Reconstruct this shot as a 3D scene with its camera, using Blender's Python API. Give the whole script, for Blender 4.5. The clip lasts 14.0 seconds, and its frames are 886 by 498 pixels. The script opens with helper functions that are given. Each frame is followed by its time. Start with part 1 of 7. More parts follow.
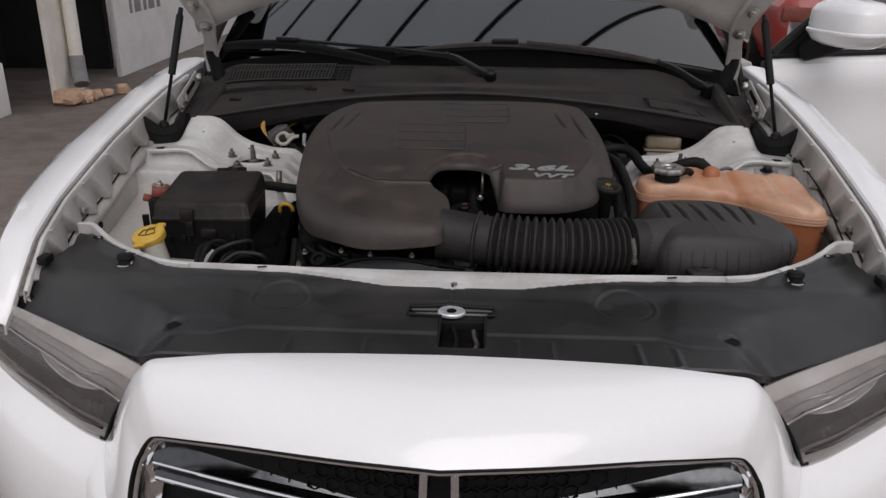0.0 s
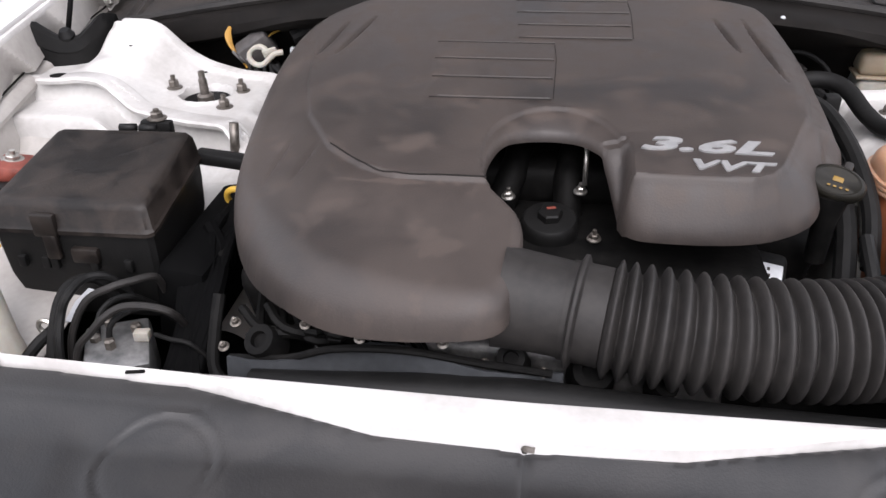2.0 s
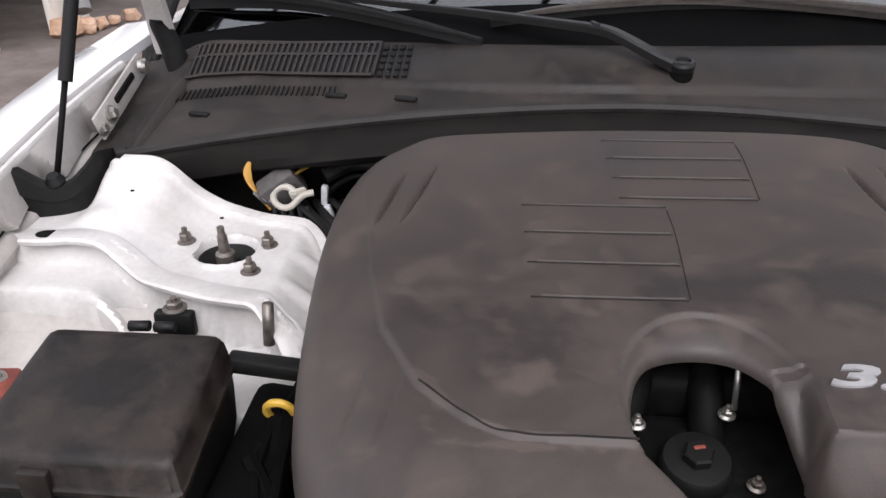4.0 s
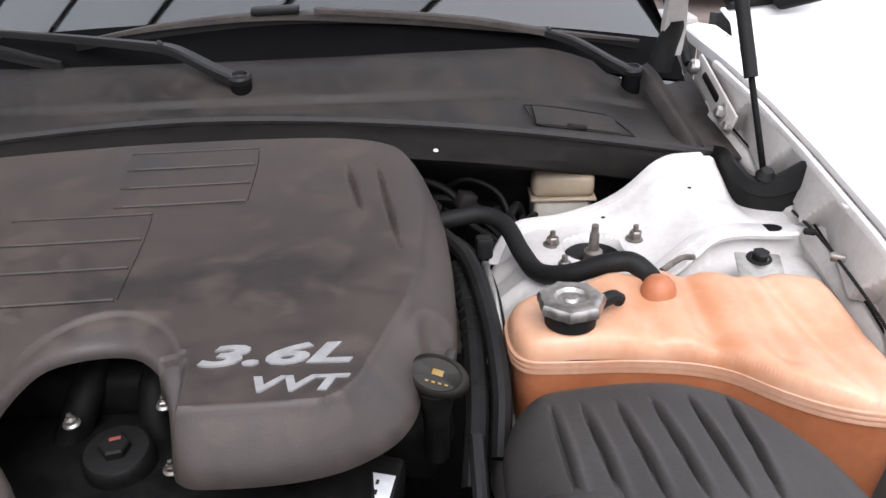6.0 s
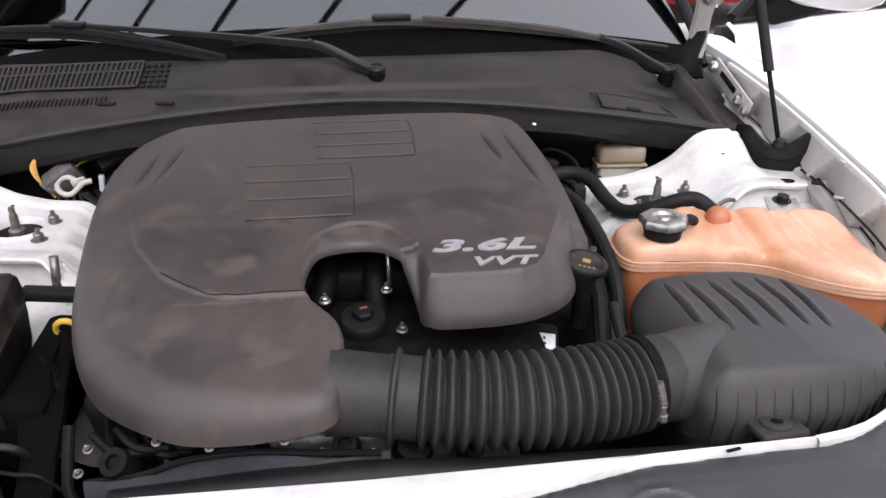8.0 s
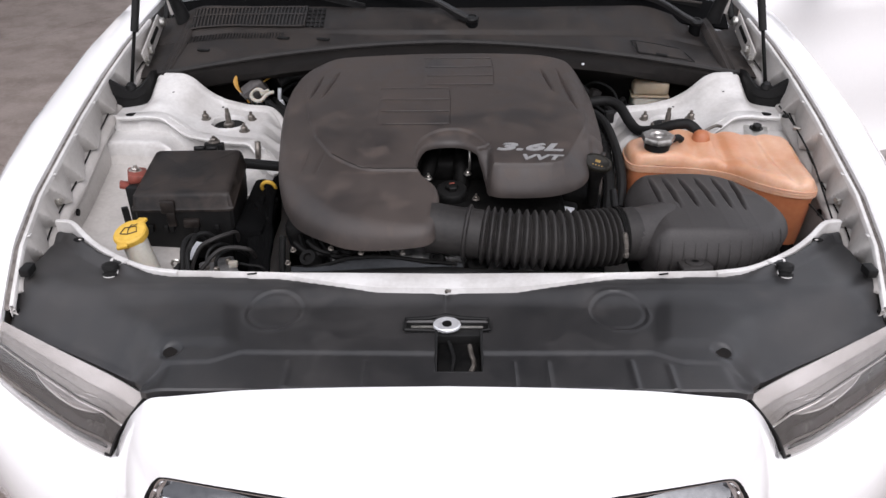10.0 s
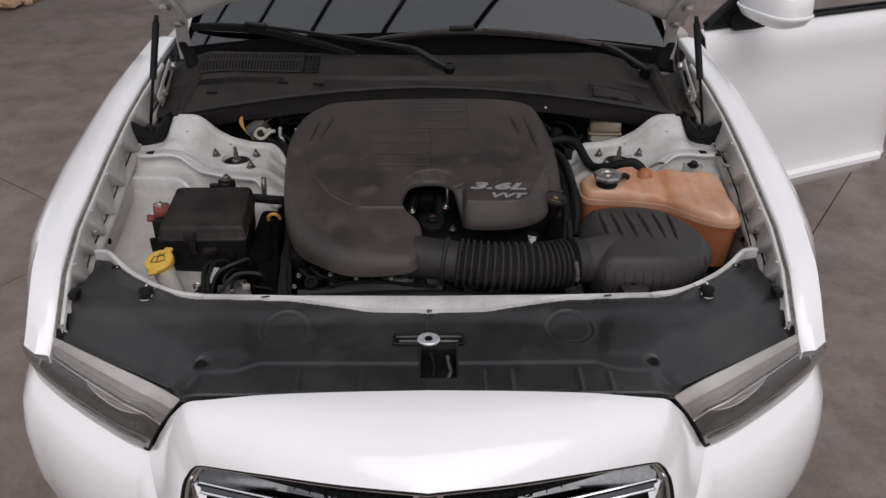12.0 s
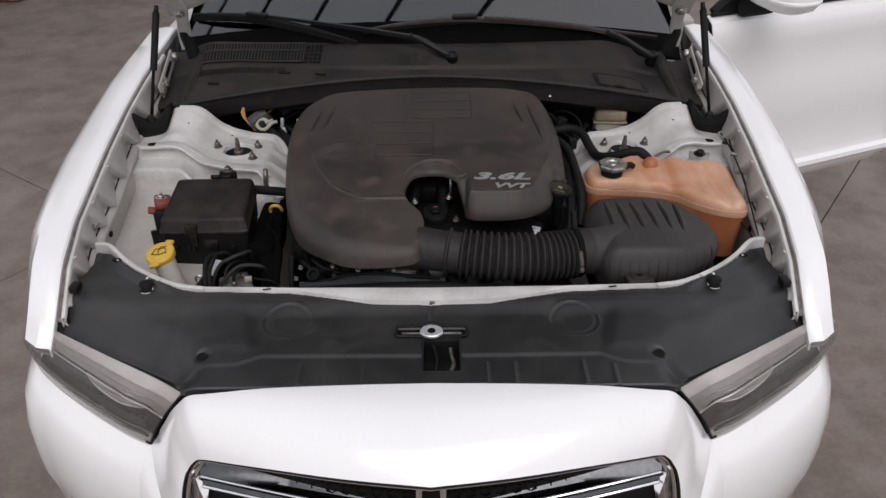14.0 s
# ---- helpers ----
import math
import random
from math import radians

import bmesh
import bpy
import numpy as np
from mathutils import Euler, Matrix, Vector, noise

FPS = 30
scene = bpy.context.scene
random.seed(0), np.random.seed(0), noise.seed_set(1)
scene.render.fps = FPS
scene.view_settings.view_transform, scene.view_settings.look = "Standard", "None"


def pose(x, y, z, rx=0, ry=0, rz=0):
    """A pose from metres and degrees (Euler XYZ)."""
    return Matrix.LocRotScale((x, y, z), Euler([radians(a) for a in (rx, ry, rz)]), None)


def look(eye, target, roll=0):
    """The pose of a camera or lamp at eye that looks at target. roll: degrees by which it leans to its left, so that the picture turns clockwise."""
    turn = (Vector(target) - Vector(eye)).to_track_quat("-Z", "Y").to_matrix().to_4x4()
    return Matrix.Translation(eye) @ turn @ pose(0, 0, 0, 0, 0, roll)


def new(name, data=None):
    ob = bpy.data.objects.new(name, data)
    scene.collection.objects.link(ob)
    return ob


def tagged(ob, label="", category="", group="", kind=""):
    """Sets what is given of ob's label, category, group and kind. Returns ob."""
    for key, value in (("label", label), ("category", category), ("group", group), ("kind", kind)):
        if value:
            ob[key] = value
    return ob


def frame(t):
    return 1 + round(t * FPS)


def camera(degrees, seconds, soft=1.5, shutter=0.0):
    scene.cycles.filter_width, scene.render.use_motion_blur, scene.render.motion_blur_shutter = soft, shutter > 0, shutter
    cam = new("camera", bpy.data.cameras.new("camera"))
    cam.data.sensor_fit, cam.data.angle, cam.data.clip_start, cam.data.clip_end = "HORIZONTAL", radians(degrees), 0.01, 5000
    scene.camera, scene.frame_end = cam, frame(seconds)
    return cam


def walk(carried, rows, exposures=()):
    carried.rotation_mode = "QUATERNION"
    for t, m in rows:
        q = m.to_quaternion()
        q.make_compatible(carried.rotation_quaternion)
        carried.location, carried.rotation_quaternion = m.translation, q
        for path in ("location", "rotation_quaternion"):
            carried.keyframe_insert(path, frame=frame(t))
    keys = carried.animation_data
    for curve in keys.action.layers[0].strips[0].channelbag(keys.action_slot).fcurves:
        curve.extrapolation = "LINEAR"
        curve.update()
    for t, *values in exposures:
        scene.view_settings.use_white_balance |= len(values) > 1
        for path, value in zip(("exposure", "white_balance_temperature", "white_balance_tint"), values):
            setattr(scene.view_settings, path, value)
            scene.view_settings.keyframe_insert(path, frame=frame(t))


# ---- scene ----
cam = camera(57.0, 14.0, soft=1.5, shutter=0.0)
PATH = [
    (0, (0.0461, -0.9074, 1.4691), (-0.0432, 0.9504, 0.7338), 0.47),
    (0.5, (0.0306, -0.7050, 1.4419), (-0.0670, 1.1792, 0.7783), 0.66),
    (1, (0.0133, -0.4846, 1.3950), (-0.0058, 1.3594, 0.6210), -0.37),
    (1.5, (0.0200, -0.2645, 1.3577), (-0.0742, 1.4932, 0.4083), -2.09),
    (2, (0.0077, -0.0589, 1.3484), (-0.2423, 1.6439, 0.3297), -1.00),
    (2.2, (-0.0053, 0.0043, 1.3420), (-0.3962, 1.6633, 0.2956), -0.21),
    (4.3, (-0.1594, 0.2068, 1.4245), (-0.2874, 1.9707, 0.4907), -1.61),
    (4.5, (-0.1052, 0.2000, 1.4307), (-0.1974, 1.9665, 0.4976), -1.67),
    (5, (0.0537, 0.1710, 1.4418), (-0.0239, 1.9463, 0.5239), -1.23),
    (5.5, (0.2120, 0.1727, 1.4190), (0.1290, 1.9564, 0.5182), -1.54),
    (6, (0.2934, 0.1615, 1.4066), (0.3884, 1.9428, 0.5021), -1.61),
    (6.5, (0.3210, 0.1032, 1.3941), (0.5581, 1.8598, 0.4676), -2.63),
    (7, (0.2672, 0.0188, 1.3717), (0.6565, 1.7309, 0.4141), -3.79),
    (7.5, (0.1322, -0.0868, 1.3810), (0.5488, 1.6443, 0.4700), -3.91),
    (8, (-0.0001, -0.1774, 1.4523), (0.2213, 1.6133, 0.5896), 0.03),
    (8.5, (-0.0304, -0.2892, 1.5009), (0.0447, 1.4864, 0.5837), 0.27),
    (9, (-0.0023, -0.4820, 1.5425), (-0.0194, 1.2759, 0.5888), -1.84),
    (9.2, (0.0065, -0.5459, 1.5751), (-0.0187, 1.1993, 0.5985), -1.20),
    (11.3, (0.0047, -0.9989, 1.8937), (0.0020, 0.6802, 0.8072), 0.41),
    (11.5, (0.0063, -1.0054, 1.9146), (0.0260, 0.6820, 0.8410), 0.11),
    (12, (0.0039, -1.0016, 1.9153), (0.0362, 0.6990, 0.8633), 0.41),
    (12.5, (0.0112, -0.9971, 1.9163), (0.0351, 0.7045, 0.8656), -0.02),
    (13, (0.0124, -0.9955, 1.9156), (0.0269, 0.7036, 0.8607), -0.24),
    (13.5, (0.0170, -0.9952, 1.9125), (0.0261, 0.7017, 0.8540), -0.37),
    (14, (0.0142, -0.9839, 1.9071), (0.0285, 0.7040, 0.8344), -0.20),
]
EXPOSURE = [(0.0, -0.08, 6360, 14), (0.5, 0.25, 6310, 14), (1.0, 1.15, 6210, 15), (1.5, 1.38, 6210, 15), (2.0, 1.4, 6260, 16), (4.5, 1.25, 6260, 16), (5.0, 1.57, 6180, 16), (5.5, 1.63, 6160, 15), (6.0, 1.5, 6160, 15), (6.5, 1.15, 6180, 15), (7.5, 1.32, 6160, 16), (9.0, 1.42, 6160, 16), (11.5, -0.1, 6340, 14), (12.5, 0.08, 6340, 14), (14.0, 0.12, 6340, 14)]
walk(cam, [(t, look(eye, target, roll)) for t, eye, target, roll in PATH], EXPOSURE)
SKY = 0.118

# ---- world, sun, roofed yard: light from the open sides ----
world = bpy.data.worlds.new("overcast_sky")
scene.world = world
world.use_nodes = True
_wn = world.node_tree.nodes
_sky = _wn.new("ShaderNodeTexSky")
_sky.sky_type = "NISHITA"
_sky.sun_disc = False
_sky.sun_elevation = radians(48)
_sky.sun_rotation = radians(173)
_sky.air_density, _sky.dust_density, _sky.ozone_density = 1.0, 4.0, 1.0
_hsv = _wn.new("ShaderNodeHueSaturation")
_hsv.inputs["Saturation"].default_value = 0.35
world.node_tree.links.new(_sky.outputs[0], _hsv.inputs["Color"])
_cloud = _wn.new("ShaderNodeMixRGB")
_cloud.inputs[0].default_value = 0.8
_cloud.inputs[2].default_value = (7.0, 7.05, 7.15, 1)
world.node_tree.links.new(_hsv.outputs[0], _cloud.inputs[1])
world.node_tree.links.new(_cloud.outputs[0], _wn["Background"].inputs["Color"])
_wn["Background"].inputs["Strength"].default_value = SKY

sun_data = bpy.data.lights.new("sun", "SUN")
sun_data.energy, sun_data.angle, sun_data.color = 1.0, radians(45), (1.0, 0.965, 0.925)
sun = new("sun", sun_data)
sun.matrix_world = look((0.8, -6.0, 9.0), (0, 0.5, 0))


# ---- materials ----
def mat(name, c1, c2=None, scale=6.0, rough=0.5, metal=0.0, bump=0.0, bscale=120.0, coat=0.0, spec=0.5,
        fine=0.35, rvar=0.12, trans=0.0, sss=0.0, ior=1.45, rnd=0.0, spots=0.0, spot_dark=0.6):
    """A procedural surface: two colours mixed by coarse and fine noise, varied roughness, fine relief."""
    m = bpy.data.materials.new(name)
    m.use_nodes = True
    nt = m.node_tree
    N, L = nt.nodes, nt.links
    b = N["Principled BSDF"]
    tc = N.new("ShaderNodeTexCoord")
    n1 = N.new("ShaderNodeTexNoise")
    n1.inputs["Scale"].default_value = scale
    n1.inputs["Detail"].default_value = 5
    n1.inputs["Roughness"].default_value = 0.6
    n2 = N.new("ShaderNodeTexNoise")
    n2.inputs["Scale"].default_value = bscale
    n2.inputs["Detail"].default_value = 3
    L.new(tc.outputs["Object"], n1.inputs["Vector"])
    L.new(tc.outputs["Object"], n2.inputs["Vector"])
    mx = N.new("ShaderNodeMath")
    mx.operation = "MULTIPLY_ADD"
    mx.inputs[1].default_value = fine
    L.new(n2.outputs["Fac"], mx.inputs[0])
    sc = N.new("ShaderNodeMath")
    sc.operation = "MULTIPLY"
    sc.inputs[1].default_value = 1 - fine
    L.new(n1.outputs["Fac"], sc.inputs[0])
    L.new(sc.outputs[0], mx.inputs[2])
    ramp = N.new("ShaderNodeValToRGB")
    ramp.color_ramp.elements[0].position, ramp.color_ramp.elements[1].position = 0.36, 0.64
    ramp.color_ramp.elements[0].color = (*c1, 1)
    ramp.color_ramp.elements[1].color = (*(c2 or c1), 1)
    L.new(mx.outputs[0], ramp.inputs[0])
    out = ramp.outputs[0]
    if spots:
        ge, n3, r3, mu = (N.new(k) for k in ("ShaderNodeNewGeometry", "ShaderNodeTexNoise", "ShaderNodeValToRGB", "ShaderNodeMixRGB"))
        n3.inputs["Scale"].default_value, n3.inputs["Detail"].default_value, n3.inputs["Roughness"].default_value = spots, 7, 0.68
        for k in (n1, n2, n3):
            L.new(ge.outputs["Position"], k.inputs["Vector"])
        r3.color_ramp.elements[0].position, r3.color_ramp.elements[1].position = 0.40, 0.54
        r3.color_ramp.elements[0].color, r3.color_ramp.elements[1].color = (spot_dark, spot_dark * 0.97, spot_dark * 0.95, 1), (1, 1, 1, 1)
        L.new(n3.outputs["Fac"], r3.inputs[0])
        mu.blend_type = "MULTIPLY"
        mu.inputs[0].default_value = 1.0
        L.new(out, mu.inputs[1])
        L.new(r3.outputs[0], mu.inputs[2])
        out = mu.outputs[0]
    if rnd:
        oi = N.new("ShaderNodeObjectInfo")
        hs = N.new("ShaderNodeHueSaturation")
        mr = N.new("ShaderNodeMapRange")
        mr.inputs["To Min"].default_value, mr.inputs["To Max"].default_value = 1 - rnd, 1 + rnd
        L.new(oi.outputs["Random"], mr.inputs["Value"])
        L.new(mr.outputs[0], hs.inputs["Value"])
        L.new(out, hs.inputs["Color"])
        out = hs.outputs[0]
    L.new(out, b.inputs["Base Color"])
    rr = N.new("ShaderNodeMapRange")
    rr.inputs["To Min"].default_value, rr.inputs["To Max"].default_value = max(rough - rvar, 0.02), min(rough + rvar, 1)
    L.new(mx.outputs[0], rr.inputs["Value"])
    L.new(rr.outputs[0], b.inputs["Roughness"])
    b.inputs["Metallic"].default_value = metal
    b.inputs["Coat Weight"].default_value = coat
    b.inputs["Coat Roughness"].default_value = 0.05
    b.inputs["Specular IOR Level"].default_value = spec
    b.inputs["Transmission Weight"].default_value = trans
    b.inputs["Subsurface Weight"].default_value = sss
    b.inputs["Subsurface Radius"].default_value = (0.02, 0.008, 0.004)
    b.inputs["IOR"].default_value = ior
    if bump:
        bp = N.new("ShaderNodeBump")
        bp.inputs["Strength"].default_value = bump
        bp.inputs["Distance"].default_value = 0.002
        L.new(n2.outputs["Fac"], bp.inputs["Height"])
        L.new(bp.outputs[0], b.inputs["Normal"])
    return m


def dusty(name, clean, dust, scale, rough_clean=0.4, rough_dust=0.72, spec=0.4, grain=420, bump=0.12, share=0.5, wipe=0.5, marks=(), swing=0.40):
    """Moulded plastic under uneven dust: clouds of it, small deposits, and wiped streaks that show the clean plastic."""
    m = bpy.data.materials.new(name)
    m.use_nodes = True
    N, L = m.node_tree.nodes, m.node_tree.links
    b = N["Principled BSDF"]
    pos = N.new("ShaderNodeNewGeometry")

    def noise(sc, detail, rough, distort=0.0, stretch=None, turn=0.0):
        n = N.new("ShaderNodeTexNoise")
        n.inputs["Scale"].default_value, n.inputs["Detail"].default_value = sc, detail
        n.inputs["Roughness"].default_value, n.inputs["Distortion"].default_value = rough, distort
        src = pos.outputs["Position"]
        if stretch:
            mp = N.new("ShaderNodeMapping")
            mp.inputs["Scale"].default_value = stretch
            mp.inputs["Rotation"].default_value = (0, 0, turn)
            L.new(src, mp.inputs["Vector"])
            src = mp.outputs[0]
        L.new(src, n.inputs["Vector"])
        return n.outputs["Fac"]

    def span(sock, lo, hi, a=0.0, z=1.0):
        r = N.new("ShaderNodeMapRange")
        r.inputs["From Min"].default_value, r.inputs["From Max"].default_value = lo, hi
        r.inputs["To Min"].default_value, r.inputs["To Max"].default_value = a, z
        r.interpolation_type = "SMOOTHSTEP"
        L.new(sock, r.inputs["Value"])
        return r.outputs[0]

    def both(op, p, q):
        k = N.new("ShaderNodeMath")
        k.operation, k.use_clamp = op, True
        for i, e in enumerate((p, q)):
            if isinstance(e, float):
                k.inputs[i].default_value = e
            else:
                L.new(e, k.inputs[i])
        return k.outputs[0]

    cloud = span(noise(scale, 8, 0.68, 0.4), 0.34, 0.68, share - swing, share + swing)
    spots = span(noise(scale * 3.4, 4, 0.55, 0.4), 0.56, 0.64, 0.0, 0.28)
    streak = span(noise(scale * 1.2, 4, 0.5, 0.6, (1.0, 2.0, 1.0), 0.35), 0.52, 0.68, 0.0, wipe)
    fine = noise(grain, 3, 0.5)
    fac = both("SUBTRACT", both("ADD", cloud, spots), streak)
    # wiped and smeared patches with uneven outlines: middle, half-widths, strength
    for x, y, rx, ry, power in marks:
        mp = N.new("ShaderNodeMapping")
        mp.inputs["Location"].default_value, mp.inputs["Scale"].default_value = (-x / rx, -y / ry, 0), (1 / rx, 1 / ry, 0)
        L.new(pos.outputs["Position"], mp.inputs["Vector"])
        far = N.new("ShaderNodeVectorMath")
        far.operation = "LENGTH"
        L.new(mp.outputs[0], far.inputs[0])
        ragged = N.new("ShaderNodeMath")
        ragged.operation = "ADD"
        L.new(far.outputs["Value"], ragged.inputs[0])
        L.new(span(noise(30, 8, 0.7), 0.3, 0.7, -0.6, 0.6), ragged.inputs[1])
        patch = span(ragged.outputs[0], 0.35, 1.15, abs(power) * 0.75, 0.0)
        fac = both("ADD" if power > 0 else "SUBTRACT", fac, patch)
    fac = both("ADD", fac, span(fine, 0.3, 0.7, -0.05, 0.05))
    mx = N.new("ShaderNodeMixRGB")
    mx.inputs[1].default_value, mx.inputs[2].default_value = (*clean, 1), (*dust, 1)
    L.new(fac, mx.inputs[0])
    L.new(mx.outputs[0], b.inputs["Base Color"])
    L.new(span(fac, 0.0, 1.0, rough_clean, rough_dust), b.inputs["Roughness"])
    b.inputs["Specular IOR Level"].default_value = spec
    bp = N.new("ShaderNodeBump")
    bp.inputs["Strength"].default_value, bp.inputs["Distance"].default_value = bump, 0.002
    L.new(fine, bp.inputs["Height"])
    L.new(bp.outputs[0], b.inputs["Normal"])
    return m


WHITE = mat("white_paint", (0.80, 0.79, 0.785), (0.83, 0.82, 0.815), 2, 0.22, coat=1.0, rvar=0.04)
# Dusty white bay paint, dimmed for the shade under the bonnet.
BAYWHITE = mat("dusty_shaded_bay_white", (0.41, 0.392, 0.375), (0.58, 0.568, 0.552), 8, 0.38, coat=0.2, fine=0.2)
# The same white greyed further: shade low in the bay, put into colour.
BAYGREY = mat("shade_grey_bay_paint", (0.335, 0.313, 0.292), (0.475, 0.452, 0.428), 6, 0.45, fine=0.2, coat=0.1)
COVER = dusty("dusty_black_plastic", (0.0240, 0.0206, 0.0196), (0.0595, 0.0455, 0.0385), 6.0, 0.44, 0.66, spec=0.42, wipe=0.18, share=0.46, swing=0.22, marks=(
    (-0.143, 0.771, 0.026, 0.019, 0.75), (-0.215, 0.800, 0.030, 0.030, 0.30), (0.028, 0.853, 0.062, 0.012, 0.40), (-0.155, 0.701, 0.060, 0.005, 0.8),
    (0.155, 0.915, 0.095, 0.050, -0.40), (0.000, 0.905, 0.055, 0.035, -0.30), (-0.175, 0.825, 0.080, 0.050, -0.32), (-0.040, 1.150, 0.065, 0.055, -0.35),
    (0.190, 0.755, 0.105, 0.040, -0.30), (0.215, 1.165, 0.040, 0.050, 0.25), (-0.200, 1.080, 0.060, 0.060, 0.22), (-0.200, 0.660, 0.060, 0.030, 0.18)))
BLACK = mat("black_plastic", (0.0042, 0.0042, 0.0043), (0.0098, 0.0095, 0.0091), 14, 0.5, bump=0.1, bscale=300, spec=0.25)
PANEL = dusty("grained_black_panel_plastic", (0.0125, 0.0125, 0.0132), (0.032, 0.0295, 0.0285), 3.2, 0.36, 0.52, spec=0.5, grain=480, share=0.42, wipe=0.2)
COWL = dusty("dusty_cowl_plastic", (0.0120, 0.0106, 0.0102), (0.035, 0.0285, 0.0245), 8.0, 0.5, 0.75, spec=0.3, grain=400, share=0.48, wipe=0.2)
# Deepest black: ceramic edge and small black parts, also shade in the bay.
FRIT = mat("ceramic_and_shade_black", (0.0022, 0.0022, 0.0024), (0.0035, 0.0035, 0.0036), 20, 0.75, spec=0.05)
WEATHERED = mat("weathered_wiper_paint", (0.030, 0.025, 0.022), (0.060, 0.050, 0.044), 18, 0.45, spec=0.4)
GLOSSBLACK = mat("black_wiper_paint", (0.0035, 0.0035, 0.0036), (0.008, 0.0075, 0.0072), 20, 0.36, spec=0.3)
TRIMBLACK = mat("dull_black_bulkhead_trim", (0.0060, 0.0054, 0.0050), (0.0125, 0.0108, 0.0098), 16, 0.72, spec=0.12)
DIRT = mat("brown_dirt_in_panel_gap", (0.10, 0.088, 0.080), (0.22, 0.20, 0.185), 60, 0.9)
RUBBER = mat("black_rubber", (0.0049, 0.0049, 0.0049), (0.0112, 0.0108, 0.0105), 20, 0.6, bump=0.15, spec=0.22)
HOSE = mat("ribbed_hose_rubber", (0.0134, 0.0123, 0.0118), (0.0269, 0.0241, 0.0224), 14, 0.58, bump=0.1, spec=0.35)
AIRLID = mat("matt_lid_plastic", (0.0215, 0.0195, 0.0190), (0.0370, 0.0335, 0.0320), 10, 0.52, bump=0.1, bscale=260, spec=0.4)
# Near-black for dark metal, and for holes and gaps that hold only shade.
DARK = mat("dark_metal_and_shade", (0.0025, 0.0025, 0.0025), (0.009, 0.0085, 0.008), 25, 0.6, bump=0.4, bscale=90, spec=0.1)
ALLOY = mat("dull_cast_alloy", (0.13, 0.13, 0.13), (0.27, 0.265, 0.26), 40, 0.45, metal=0.7, bump=0.3)
STEEL = mat("zinc_steel", (0.38, 0.36, 0.33), (0.58, 0.56, 0.52), 50, 0.36, metal=0.9, bump=0.15)
BOLT = mat("brown_zinc_bolt", (0.112, 0.098, 0.084), (0.224, 0.203, 0.182), 80, 0.42, metal=0.7)
CHROME = mat("chrome", (0.72, 0.72, 0.73), (0.80, 0.80, 0.81), 8, 0.07, metal=1.0, rvar=0.03)
# Chrome with a dark reflection put into its colour.
DARKCHROME = mat("chrome_dark_reflection", (0.075, 0.077, 0.080), (0.120, 0.122, 0.126), 8, 0.14, metal=1.0, rvar=0.03)
# Black cap plastic, tinted olive for what it reflects.
OLIVE = mat("black_cap_olive_reflection", (0.0065, 0.0060, 0.0050), (0.017, 0.0150, 0.0105), 25, 0.5, spec=0.25)
SATIN = mat("satin_silver_letters", (0.50, 0.50, 0.505), (0.60, 0.60, 0.60), 60, 0.40, metal=0.7)
ORANGE = mat("aged_orange_translucent_plastic", (0.42, 0.195, 0.102), (0.55, 0.345, 0.235), 6, 0.34, sss=0.3, fine=0.08, bump=0.03)
SEAM = mat("pale_pinkish_seam_plastic", (0.41, 0.215, 0.130), (0.49, 0.290, 0.195), 12, 0.4, sss=0.25)
ORANGED = mat("coolant_filled_plastic", (0.27, 0.083, 0.032), (0.37, 0.135, 0.060), 9, 0.45, sss=0.2, fine=0.2)
# Milky plastic, dimmed because the neck and bottle lie in shade.
MILKY = mat("dimmed_milky_plastic", (0.32, 0.3, 0.256), (0.416, 0.392, 0.344), 12, 0.5, sss=0.2)
# Yellowed plastic, darkened for the shade of the cowl.
BEIGE = mat("shaded_yellowed_plastic", (0.234, 0.182, 0.1235), (0.299, 0.2438, 0.1755), 10, 0.5, sss=0.2)
YELLOW = mat("yellow_cap_plastic", (0.50, 0.30, 0.035), (0.60, 0.38, 0.06), 30, 0.45)
INK = mat("black_ink", (0.02, 0.018, 0.015), (0.03, 0.026, 0.02), 30, 0.6)
RED = mat("red_terminal_plastic", (0.13, 0.030, 0.020), (0.22, 0.055, 0.038), 30, 0.5)
LABEL = mat("white_label_paper", (0.50, 0.51, 0.53), (0.60, 0.61, 0.63), 30, 0.5)
CONCRETE = mat("stained_concrete", (0.150, 0.121, 0.105), (0.218, 0.182, 0.161), 2.6, 0.8, bump=0.15, bscale=60, fine=0.28, rnd=0.05, spots=4.5, spot_dark=0.80)
JOINT = mat("dark_joint_dirt", (0.05, 0.045, 0.04), (0.09, 0.08, 0.075), 12, 0.95)
WALLP = mat("dirty_white_wall_paint", (0.70, 0.67, 0.64), (0.84, 0.82, 0.80), 3, 0.8, bump=0.3, bscale=40)
PILLAR = mat("cream_pillar_paint", (0.74, 0.68, 0.60), (0.86, 0.81, 0.74), 4, 0.75, bump=0.3, bscale=40)
GREYPAINT = mat("grey_sign_paint", (0.20, 0.20, 0.20), (0.30, 0.29, 0.28), 9, 0.8)
# Near-black that stands for the darkness inside the bays.
DARKROOM = mat("unlit_interior_black", (0.014, 0.013, 0.013), (0.03, 0.028, 0.027), 3, 0.9)
TRUSS = mat("dark_truss_steel", (0.035, 0.035, 0.038), (0.06, 0.06, 0.062), 8, 0.6, metal=0.3)
SMOKED = mat("lamp_bezel_black", (0.03, 0.029, 0.028), (0.06, 0.057, 0.055), 20, 0.3)
